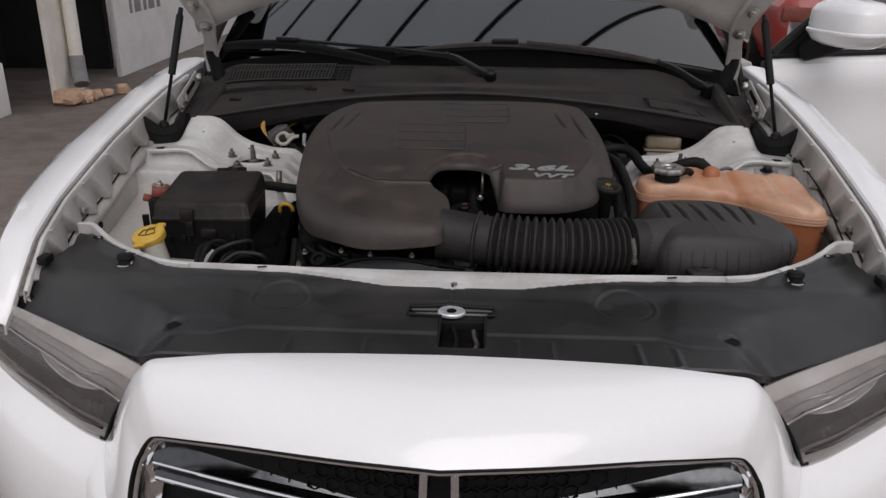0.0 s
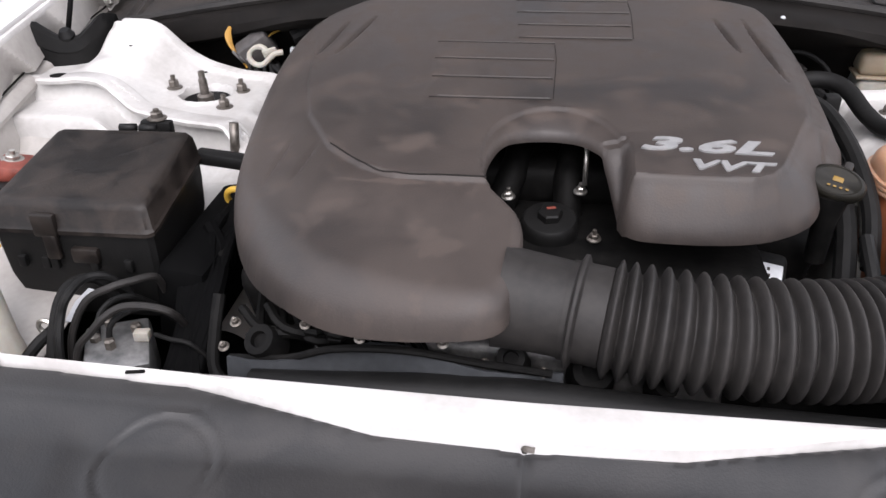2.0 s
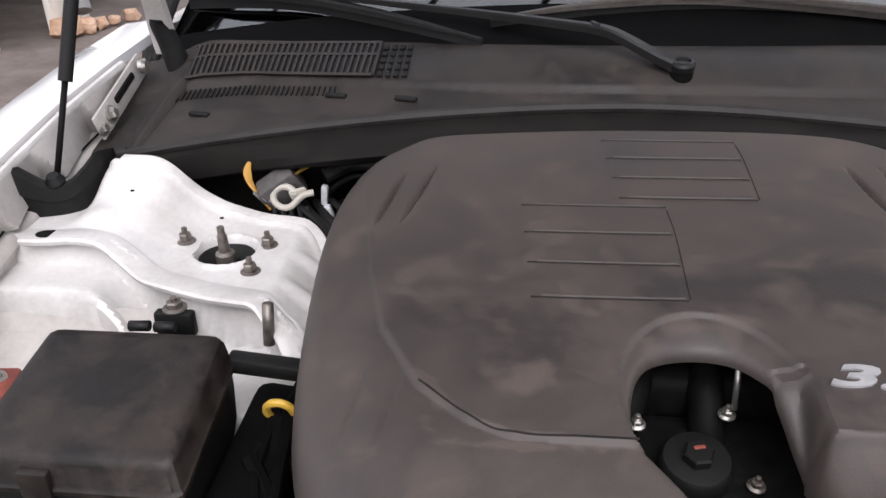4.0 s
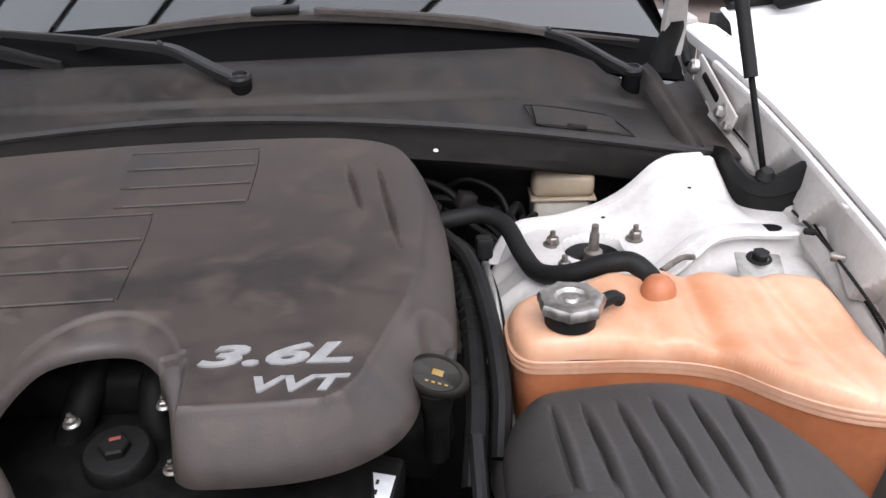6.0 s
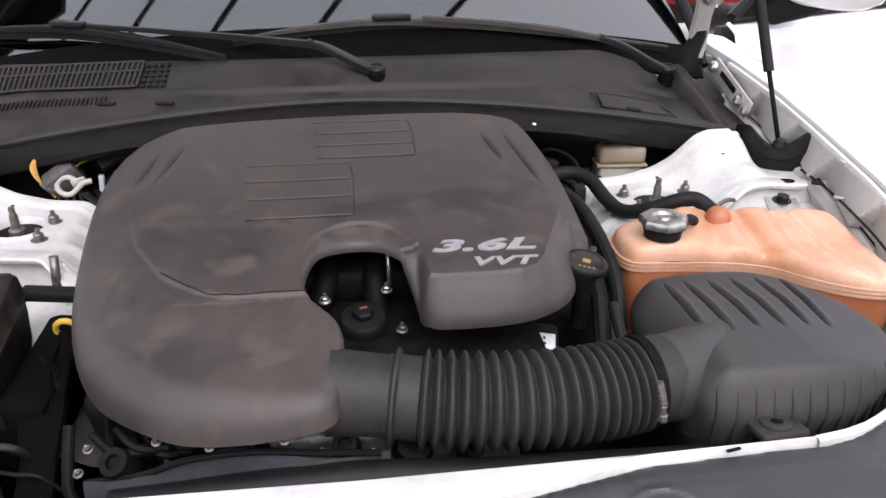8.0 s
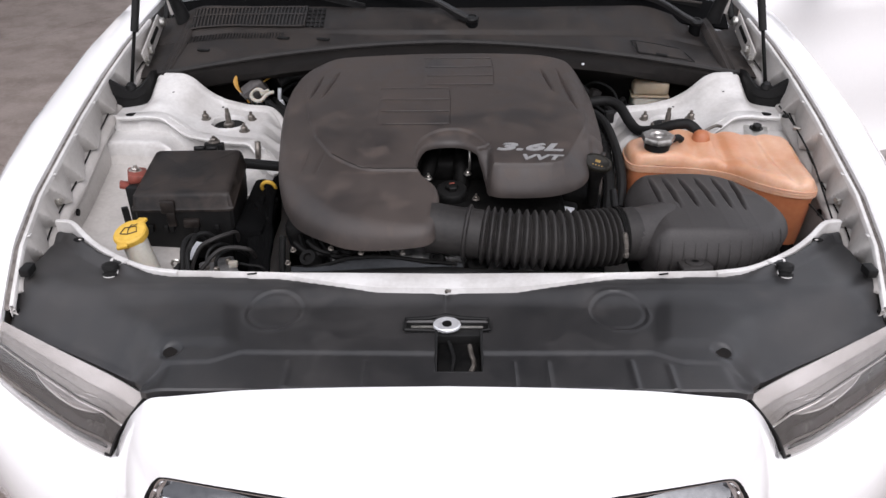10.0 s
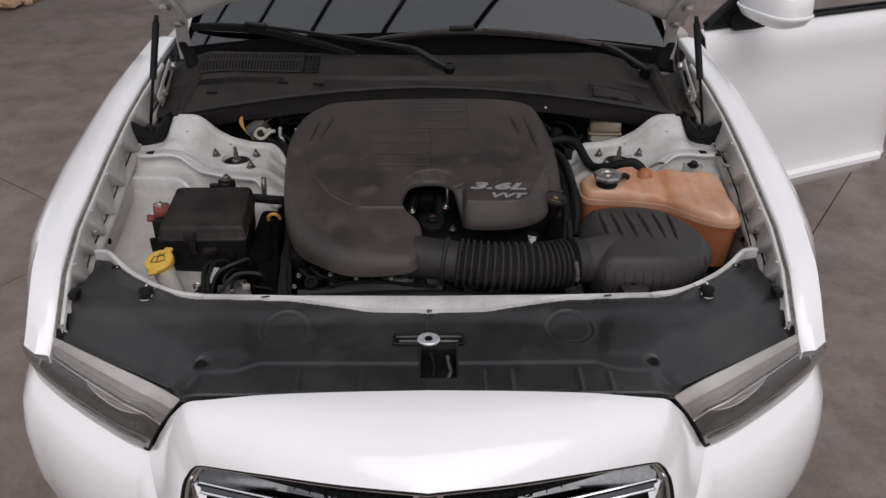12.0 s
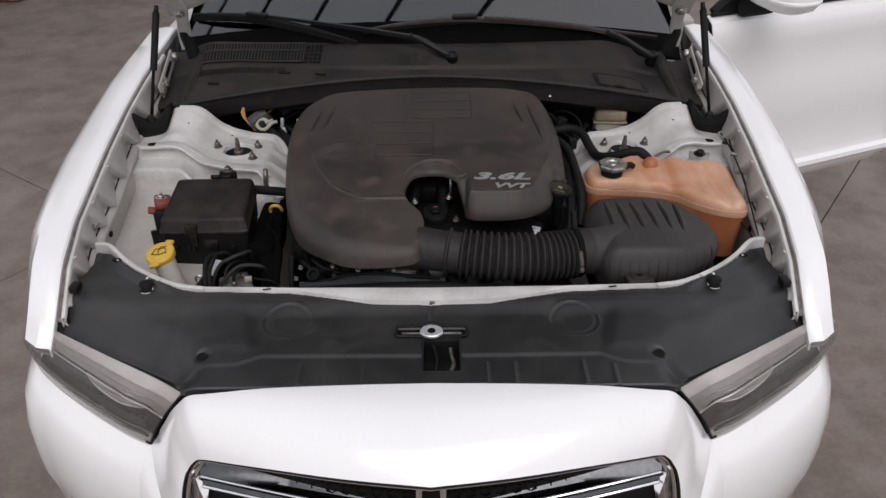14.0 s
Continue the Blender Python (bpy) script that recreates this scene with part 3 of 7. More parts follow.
def fender_rows(y0, y1, n):
    rows = []
    for y in np.linspace(y0, y1, n):
        xg, zg, xo = gap_line(y)
        f = wave(np.array(y), 0.43, 0.75)
        drop = 0.024 + 0.02 * (1 - f)
        lean = 0.045 * (1 - f) + 0.030 * max(0.0, 1 - (y - 0.395) / 0.08)
        rows.append([(xg, y + 0.0, zg - 0.022), (xg, y, zg - 0.004), (xg + 0.004, y, zg), (xg + 0.03, y, zg + 0.004), (xg + 0.07, y + lean * 0.5, zg - 0.002),
                     (xo - 0.022, y + lean, zg - drop * 0.62), (xo - 0.006, y + lean * 1.4, zg - drop * 1.25), (xo + 0.002, y + lean * 1.6, zg - drop * 2.4),
                     (xo - 0.004, y + lean * 2, zg - 0.17), (xo - 0.012, y + lean * 2, zg - 0.22), (xo + 0.0, y + lean * 2, 0.66), (xo + 0.006, y + lean * 2, 0.58), (xo - 0.01, y + lean * 2, 0.40), (xo - 0.04, y + lean * 2, 0.28)])
    return rows


_f = loft(fender_rows(0.395, 1.74, 48), thick=0.004)
_g = mirror_bm(_f)
for v in list(_f.verts) + list(_g.verts):
    v.co.x -= 0.006 * float(wave(np.array(abs(v.co.x)), 0.88, 0.93))
part("fender", _g, WHITE, car, "white front wing")
part("fender", _f, WHITE, car, "white front wing")

# nose panel above the grille: one skin from the back edge round the corner and down beside the lamps
NB = [(0, 0.184, 0.864), (0.16, 0.183, 0.862), (0.306, 0.181, 0.858), (0.38, 0.178, 0.853), (0.429, 0.178, 0.8475), (0.454, 0.181, 0.8425), (0.470, 0.184, 0.833), (0.484, 0.187, 0.818), (0.497, 0.191, 0.802), (0.510, 0.197, 0.783), (0.529, 0.207, 0.750), (0.551, 0.225, 0.710), (0.574, 0.246, 0.664), (0.594, 0.257, 0.632)]
NG = [(0, -0.012, 0.797), (0.15, 0.012, 0.792), (0.289, 0.046, 0.784), (0.365, 0.070, 0.774), (0.412, 0.086, 0.767), (0.428, 0.092, 0.763), (0.438, 0.097, 0.757), (0.447, 0.101, 0.747), (0.455, 0.104, 0.736), (0.463, 0.106, 0.722), (0.472, 0.104, 0.705), (0.481, 0.096, 0.670), (0.488, 0.080, 0.610), (0.490, 0.050, 0.540)]
_nb, _ng = spline(NB, 4), spline(NG, 4)
_nb = np.vstack([_nb[:0:-1] * np.array((-1, 1, 1)), _nb])
_ng = np.vstack([_ng[:0:-1] * np.array((-1, 1, 1)), _ng])


def nose_front(u):
    """The grille's upper edge, u from -1 to 1 along its straight run."""
    return tuple(np.array([np.interp(0.446 * u, _ng[16:-16, 0], _ng[16:-16, i]) for i in range(3)]))


_rows = []
for s in np.linspace(0, 1, 14):
    row = []
    for b, f in zip(_nb, _ng):
        p = b * (1 - s) + f * s
        w = max(0.0, 1 - (abs(b[0]) / 0.60) ** 6)
        g = math.sin(math.pi * s) ** 0.8
        row.append(tuple(p + np.array((0.004 * (1 - w) * np.sign(b[0]), -0.010 - 0.004 * (1 - w), 0.018 * w + 0.004)) * g))
    _rows.append(row)
_rows.insert(0, [(x * 0.995, y + 0.003, z - 0.004) for x, y, z in _rows[0]])
_rows.insert(0, [(x * 0.99, y + 0.008, z - 0.03) for x, y, z in _rows[1]])
part("nose_panel", loft(_rows), WHITE, car, "white nose panel over the grille")

# the bumper below the lamps
LB = spline([(0.594, 0.257, 0.632), (0.61, 0.262, 0.633), (0.655, 0.280, 0.642), (0.755, 0.334, 0.667), (0.848, 0.404, 0.677), (0.906, 0.468, 0.674), (0.946, 0.565, 0.660)], 6)
_rows = []
for k, (dx, dy, dz) in enumerate(((-0.01, 0.02, -0.006), (0, 0, 0), (0.006, -0.018, -0.012), (0.018, -0.040, -0.05), (0.026, -0.052, -0.12), (0.030, -0.050, -0.20), (0.032, -0.046, -0.26), (0.024, -0.02, -0.40))):
    row = [tuple(p + np.array((dx * 1.2, dy, dz))) for p in LB]
    first = np.array(row[0])
    lead = [(0.0, -0.075, first[2]), (0.25, -0.065, first[2]), (0.43, -0.02, first[2]), (0.50, 0.05, first[2])] if k >= 4 else [tuple(np.array((0.490, 0.045, 0.540)) + np.array((0.004, 0.003, (0.626 - 0.54) * 0 + dz * 0.3)))] * 4
    _rows.append(lead + row)
_b = loft(_rows, thick=0.004)
_g = mirror_bm(_b)
for v in list(_b.verts) + list(_g.verts):
    v.co.x -= 0.006 * float(wave(np.array(abs(v.co.x)), 0.88, 0.93))
part("bumper", _g, WHITE, car, "white front bumper corner")
part("bumper", _b, WHITE, car, "white front bumper corner")

# grille
grille = part("grille", loft([[(x, -0.005 + 0.09 * abs(x / 0.47) ** 1.25 + 0.05, z - 0.07 * (z > 0.75) * abs(x / 0.47) ** 4) for x in np.linspace(-0.47, 0.47, 21)] for z in (0.80, 0.68, 0.55)], thick=0.004), BLACK, car, "black grille with chrome cross bars")
_frame = [tuple(p) for p in _ng[4:-4]]
part("grille_frame", tube([(x * 0.985, y + 0.006, z - 0.006) for x, y, z in _frame], 0.0055, 8, 1, smooth_path=False), CHROME, grille, "chrome grille surround")
part("grille_gasket", tube([(x * 0.995, y + 0.001, z - 0.001) for x, y, z in _frame], 0.0026, 6, 1, smooth_path=False), RUBBER, grille)


def blade_pt(x, dy, z):
    """A point of the cross bar: x across the car, dy behind its front line."""
    return (x, 0.016 + 0.09 * abs(x / 0.47) ** 1.25 + dy, z + 0.07 * (abs(x) - 0.30))


for sgn in (-1, 1):
    across = np.linspace(0.032, 0.440, 15)
    prof = ((0.050, 0.752), (0.034, 0.738), (0.020, 0.724), (0.009, 0.712), (0.001, 0.705), (0.000, 0.700), (0.006, 0.692), (0.007, 0.684), (0.002, 0.677), (0.002, 0.672), (0.014, 0.664), (0.050, 0.662))
    bar = part("grille_bar", loft([[blade_pt(sgn * x, dy + 0.02 * (1 - x / 0.44) * (z > 0.71), z - 0.012 * (1 - x / 0.44) * (z > 0.71)) for x in across] for dy, z in prof], thick=0.002), DARKCHROME, grille, "broad chrome bar, darkened for what it mirrors")
    # Two thin chrome lines drawn as the highlights of the bar.
    for dy, z, r in ((-0.0005, 0.7025, 0.0022), (0.0005, 0.6745, 0.0030)):
        part("bar_edge", tube([blade_pt(sgn * x, dy, z) for x in np.linspace(0.04, 0.438, 12)], [r * 0.6, r, r, r * 1.3], 6, 1), CHROME, bar, "highlight along the bar, drawn as a chrome line")
    part("grille_post", tube([(sgn * 0.021, 0.0, 0.786), (sgn * 0.022, -0.010, 0.72), (sgn * 0.022, -0.010, 0.56)], 0.0075, 8, 3), CHROME, grille, "chrome upright")
    # faceted bright corner where the bars meet the surround
    rim = [(0.412, 0.104, 0.757), (0.436, 0.110, 0.746), (0.452, 0.115, 0.726), (0.462, 0.117, 0.700), (0.470, 0.114, 0.664), (0.474, 0.100, 0.600), (0.476, 0.080, 0.55)]
    inner = [(0.414, 0.122, 0.742), (0.424, 0.126, 0.734), (0.428, 0.116, 0.718), (0.440, 0.112, 0.704), (0.432, 0.114, 0.672), (0.446, 0.112, 0.610), (0.450, 0.100, 0.55)]
    ridge = [tuple((np.array(a) + np.array(b)) / 2 + np.array((0, -0.007 - 0.005 * (k % 2), 0))) for k, (a, b) in enumerate(zip(rim, inner))]
    part("corner_trim", loft([[(sgn * x, y, z) for x, y, z in row] for row in (rim, ridge, inner)], thick=0.002), CHROME, grille, "faceted chrome corner", smooth=False)
for r in range(3):
    for c in range(30):
        u = (c - 14.5 + 0.5 * (r % 2)) / 15.5
        if 0.05 < abs(u) < 0.93:
            x, y, z = nose_front(u)
            part("mesh_cell", lathe([(0.0125, 0), (0.0125, 0.006), (0.0105, 0.006), (0.0105, 0)], pose(x, y + 0.052, z - 0.036 - 0.022 * r, 90, 30, 0), 6), BLACK, grille, smooth=False)

# headlamps
for sgn in (-1, 1):
    lamp = part("headlamp", box((0.02, 0.02, 0.02), (sgn * 0.72, 0.46, 0.70), bevel=0.002), SMOKED, car, "smoked headlamp with a hazed clear lens")
    top = spline([(0.497, 0.250, 0.786), (0.58, 0.300, 0.791), (0.650, 0.336, 0.797), (0.74, 0.386, 0.801), (0.825, 0.438, 0.800), (0.880, 0.478, 0.788), (0.926, 0.520, 0.768)], 5)
    bot = spline([(0.596, 0.262, 0.634), (0.65, 0.281, 0.643), (0.745, 0.331, 0.667), (0.835, 0.394, 0.679), (0.890, 0.450, 0.678), (0.922, 0.500, 0.673), (0.944, 0.560, 0.664)], 5)
    flip = np.array((sgn, 1, 1))

    def lamp_pt(k, s, depth):
        """A point of the lamp: k along it, s from its top edge to its bottom edge, depth behind the lens."""
        a, b = top[k], bot[k]
        g = math.sin(math.pi * s)
        e = min(1.0, k / 3, (len(top) - 1 - k) / 4)
        swell = np.array((0.012, -0.030, 0.016)) * g * (0.45 + 0.55 * min(1.0, k / 6))
        return tuple(flip * (a * (1 - s) + b * s + swell + np.array((-0.25, 0.9, -0.25)) * depth * e))

    ks = range(len(top) - 1)
    ln = part("lens", loft([[lamp_pt(k, s, 0.0) for k in ks] for s in np.linspace(0, 1, 11)]), LENS, lamp, "hazed clear lens")
    ln.visible_shadow = False

    def taper(k, s):
        """The bands above the rim thin out towards the outer end."""
        lo = 0.46 * (1 - 0.45 * k / (len(top) - 1))
        return s * lo / 0.46 if s < 0.46 else lo + (s - 0.46) / 0.54 * (1 - lo)

    def band2(name, cuts, material, label="", kk=None):
        fine = np.linspace(cuts[0][0], cuts[-1][0], 4 * len(cuts))
        rows = [[lamp_pt(k, taper(k, s), float(np.interp(s, [c[0] for c in cuts], [c[1] for c in cuts]))) for k in (kk or ks)] for s in fine]
        part(name, loft(rows, thick=0.0012), material, lamp, label)

    band2("lamp_strip", ((0.02, 0.003), (0.10, 0.004), (0.195, 0.006)), LAMPSILVER, "silver upper trim")
    band2("lamp_step", ((0.20, 0.012), (0.23, 0.013), (0.33, 0.013), (0.36, 0.018), (0.455, 0.020)), LAMPGREY, "lavender-grey stepped trim")
    band2("bezel", ((0.462, 0.016), (0.50, 0.018), (0.60, 0.026), (0.72, 0.026), (0.80, 0.014)), BEZEL, "dark bezel", range(0, 21))
    # Outer bezel in paler grey for lens haze and reflected light.
    band2("pale_bezel_end", ((0.462, 0.016), (0.55, 0.020), (0.70, 0.018), (0.80, 0.014)), LAMPDUSK, "outer bezel, its haze and reflection put into the grey", range(20, 30))
    band2("lamp_ledge", ((0.805, 0.010), (0.83, 0.008), (0.855, 0.010)), LAMPGREY, "grey ledge over the slot")
    band2("lamp_sill", ((0.86, 0.012), (0.885, 0.005), (0.93, 0.003), (0.995, 0.002)), LAMPSILVER, "pale lower edge")
    rim = [np.array(lamp_pt(k, taper(k, 0.460), 0.012)) for k in range(0, 26)]
    part("trim_rim", tube(rim, [0.0020, 0.0016, 0.0012], 6, 1), LAMPSILVER, lamp, "bright rim under the trim")
    slot = [np.array(lamp_pt(k, 0.868, 0.007)) for k in range(1, 15)]
    part("lamp_slot", tube(slot, [0.0035, 0.0048, 0.0050, 0.0045, 0.0015], 8, 2), FRIT, lamp, "dark slot above the lower edge")
    # pale lines drawn for the lit lower edges of two reflector bowls, and glints above them
    for k0, k1, low in ((3, 12, 0.10), (17, 26, 0.16)):
        arc = [np.array(lamp_pt(k, taper(k, 0.45 + low * math.sin(math.pi * (k - k0) / (k1 - k0)) ** 0.7), 0.011)) for k in range(k0, k1 + 1)]
        part("bowl_edge_glint", tube(arc, [0.0004, 0.0018, 0.0024, 0.0016, 0.0004], 6, 3), LAMPSILVER, lamp, "bright line for the lit edge of a reflector bowl")
        # Lighter grey sheet that stands for haze over the bowl.
        rows = [[lamp_pt(k, taper(k, 0.44 + (0.01 + low * math.sin(math.pi * (k - k0) / (k1 - k0)) ** 0.7) * j / 6), 0.0135 + 0.0020 * math.sin(math.pi * j / 6)) for k in range(k0, k1 + 1)] for j in range(7)]
        part("reflector_bowl", loft(rows, thick=0.0008), LAMPDUSK, lamp, "grey reflector bowl with haze put into its colour")
        for j in range(4):
            s0 = 0.30 + 0.05 * j
            streak = [np.array(lamp_pt(k, taper(k, s0 + 0.012 * (k - k0)), 0.010)) for k in range(k0 + 1 + j, min(k0 + 4 + j, k1))]
            part("glint_streak", tube(streak, [0.0005, 0.0022, 0.0005], 5, 3), LAMPSILVER, lamp, "glint drawn as a pale streak")
    edge = [lamp_pt(0, s, 0.0) for s in np.linspace(0, 1, 9)] + [lamp_pt(1, 1.0, 0.0)]
    part("lamp_gasket", tube(edge, 0.0032, 6, 1, smooth_path=False), RUBBER, lamp)

# windscreen, cowl and wipers
def ws_base(x):
    q = (x / 0.74) ** 2
    return np.array((x, 1.480 + 0.09 * q, 1.100 - 0.070 * q))


_rows = []
for s in np.linspace(-0.04, 1, 12):
    _rows.append([tuple(ws_base(x) * np.array((1 - 0.04 * s - 0.10 * s * s, 1, 1)) + np.array((0, 0.80 * s, 0.455 * s - 0.05 * s * s))) for x in np.linspace(-0.812, 0.812, 35)])
ws = part("windscreen", loft(_rows, thick=0.004), WINDSHIELD, car, "tinted windscreen mirroring the roof ribs")
ws.visible_shadow = False
part("windscreen_band", loft([[tuple(ws_base(x) + np.array((0, 0.80 * s, 0.455 * s + 0.004))) for x in np.linspace(-0.808, 0.808, 29)] for s in (-0.03, 0.02, 0.06, 0.085)], thick=0.002), FRIT, car, "black ceramic edge band")


def seal_line(x):
    q = abs(x) / 0.77
    return np.array((x, 1.330 - 0.012 * q, 1.042 - 0.085 * q ** 1.8))


def cowl_top(x):
    q = (x / 0.74) ** 2
    z = 1.094 - 0.018 * q - 0.060 * float(wave(np.array(x), 0.52, 0.76)) - 0.040 * float(wave(np.array(-x), 0.68, 0.82))
    return np.array((x, 1.480 + 0.09 * q, z))


def cowl_tier(x):
    """Where the low front tier of the cowl ends, as a share of its depth."""
    return 0.12 + 0.46 * min(1.0, abs(x) / 0.6) ** 1.5


def cowl_pt(x, s):
    a, b = seal_line(x), cowl_top(x)
    p = a * (1 - s) + b * s
    st = cowl_tier(x)
    zt = a[2] + (b[2] - a[2]) * (0.30 + 0.16 * float(wave(np.array(-x), 0.15, 0.40)) + 0.05 * float(wave(np.array(x), 0.2, 0.4)))
    if s < st:
        z = a[2] + 0.003 + (zt - a[2] - 0.003) * (s / st) ** 0.8
    elif s <= 1:
        f = (s - st) / (1 - st)
        z = zt + 0.007 * float(wave(np.array(s), st, st + 0.035)) + (b[2] - zt - 0.007) * f
        z = z + 0.015 * math.sin(math.pi * f) * float(wave(np.array(x), -0.36, -0.20)) * (1 - float(wave(np.array(x), 0.30, 0.50)))
    else:
        z = b[2] - 1.2 * (s - 1)
    return (p[0], p[1], float(z))


cowl = part("cowl", loft([[cowl_pt(x, s) for x in np.linspace(-0.826, 0.826, 65)] for s in list(np.linspace(0, 1, 56)) + [1.01, 1.03, 1.05]], thick=0.004), COWL, car, "dusty black plastic cowl below the windscreen")


def vent_pt(x, f, lift):
    """A point of the air intake: x across, f from its front edge to its back edge."""
    lo = cowl_tier(x) + 0.06
    return tuple(np.array(cowl_pt(x, lo + (0.93 - lo) * f)) + np.array((0, 0, lift)))


part("vent_floor", loft([[vent_pt(x, f, 0.0045) for x in np.linspace(-0.715, -0.388, 24)] for f in np.linspace(0, 1, 7)], thick=0.001), RUBBER, cowl)
for k in range(31):
    x = -0.708 + k * 0.0104
    part("slat", tube([vent_pt(x, f, 0.0058) for f in np.linspace(0.02, 0.98, 5)], 0.0030, 4, 1), COWL, cowl)
for f in (0.0, 0.62, 1.0):
    part("vent_frame", tube([vent_pt(x, f, 0.0065) for x in np.linspace(-0.715, -0.388, 11)], 0.0030, 5, 1), COWL, cowl)
part("vent_frame", tube([vent_pt(-0.3865, f, 0.0065) for f in np.linspace(0, 1, 5)], 0.0034, 5, 1), COWL, cowl)
for k in range(34):
    x = -0.735 + k * 0.0088
    s0 = cowl_tier(x)
    part("slat", tube([tuple(np.array(cowl_pt(x, s)) + np.array((0, -0.001, 0.0025))) for s in (s0 - 0.12, s0 - 0.06, s0 - 0.01)], 0.0016, 4, 1), BLACK, cowl)
for j in range(5):
    for k in range(4):
        x = -0.3770 + 0.0130 * k
        p, p2 = vent_pt(x, 0.08 + 0.205 * j, 0.0035), vent_pt(x, 0.12 + 0.205 * j, 0.0035)
        tilt = math.degrees(math.atan2(p2[2] - p[2], p2[1] - p[1]))
        part("vent_hole", box((0.0085, 0.0125, 0.003), p, (tilt, 0, 0), 0.001), RUBBER, cowl)
for x, s in ((-0.66, 0.26), (-0.44, 0.28), (-0.33, 0.16)):
    p = cowl_pt(x, s)
    part("cowl_clip", box((0.034, 0.010, 0.006), (p[0], p[1], p[2] + 0.003), (0, 0, -12), 0.002), RUBBER, cowl)
_lid = [(0.500, 0.10), (0.492, 0.26), (0.500, 0.31), (0.600, 0.32), (0.625, 0.30), (0.650, 0.08), (0.640, 0.045), (0.515, 0.05)]
_lidp = [np.array(cowl_pt(x, s)) + np.array((0, 0, 0.0045)) for x, s in spline([(a, b) for a, b in _lid], 5, True)]
part("access_lid", loft([[np.array(cowl_pt(x, s)) + np.array((0, 0, 0.0055)) for x in np.linspace(0.503, 0.634, 7)] for s in np.linspace(0.06, 0.295, 7)], thick=0.002), COWL, cowl, "snap-in access lid")
part("lid_joint", tube(_lidp + [_lidp[0]], 0.0013, 5, 1, smooth_path=False), RUBBER, cowl)
_lp = cowl_pt(0.565, 0.06)
part("lid_latch", box((0.030, 0.010, 0.007), (_lp[0], _lp[1], _lp[2] + 0.006), (0, 8, -4), 0.002), RUBBER, cowl)
for sgn in (-1, 1):
    rib = spline([(0.712, 1.520, 1.050), (0.722, 1.490, 1.040), (0.732, 1.440, 1.018), (0.742, 1.380, 0.994), (0.750, 1.322, 0.970)], 4)
    part("drain_channel", loft([[(sgn * (p[0] + o), p[1], p[2] + h) for p in rib] for o, h in ((-0.018, -0.012), (-0.013, -0.001), (-0.008, 0.003), (-0.002, -0.002), (0.004, -0.002), (0.010, 0.003), (0.016, -0.012))], thick=0.002), COWL, cowl, "moulded drain channel")
_seal = [tuple(seal_line(x) + np.array((0, -0.004, 0.004))) for x in np.linspace(-0.77, 0.77, 33)]
part("bonnet_seal", tube(_seal, 0.0085, 8, 1), HOSE, cowl, "black rubber bonnet seal")
_tall = ((0.004, -0.003), (-0.010, -0.007), (-0.016, -0.010), (-0.021, -0.030), (-0.018, -0.046), (-0.008, -0.052), (0.045, -0.056), (0.060, -0.14), (0.06, -0.3))
_deep = ((0.004, -0.003), (-0.014, -0.007), (-0.050, -0.011), (-0.086, -0.015), (-0.091, -0.019), (-0.086, -0.025), (-0.020, -0.056), (0.060, -0.14), (0.06, -0.3))
_bx = np.linspace(-0.77, 0.77, 57)
_far = [float(wave(np.array(abs(x)), 0.40, 0.60)) for x in _bx]
part("bulkhead_trim", loft([[tuple(seal_line(x) + np.array((0, d[0] * (1 - f) + t[0] * f, d[1] * (1 - f) + t[1] * f))) for x, f in zip(_bx, _far)] for d, t in zip(_deep, _tall)], thick=0.003), TRIMBLACK, car, "black bulkhead trim")
_pz = seal_line(0.345)
part("trim_pin", lathe([(0.004, -0.002), (0.0036, 0.003), (0, 0.004)], pose(0.345, _pz[1] - 0.078, _pz[2] - 0.0125, 20, 0, 0), 12), LABEL, car, "white push pin")

def strap(path, wide, high, bm=None):
    """A pressed arm along a path: flat top, rounded shoulders, widths given along it."""
    n = len(path)
    w = np.interp(np.linspace(0, 1, n), np.linspace(0, 1, len(wide)), wide)
    h = np.interp(np.linspace(0, 1, n), np.linspace(0, 1, len(high)), high)
    rows = []
    for i, p in enumerate(path):
        t = path[min(i + 1, n - 1)] - path[max(i - 1, 0)]
        side = np.array((t[1], -t[0], 0.0)) / math.hypot(t[0], t[1])
        rows.append([tuple(np.array(p) + side * w[i] * e + np.array((0, 0, h[i] * k))) for e, k in ((0.5, -0.6), (0.5, 0.15), (0.36, 0.4), (-0.36, 0.4), (-0.5, 0.15), (-0.5, -0.6))])
    bm = loft(rows, close_v=True, bm=bm)
    return bm


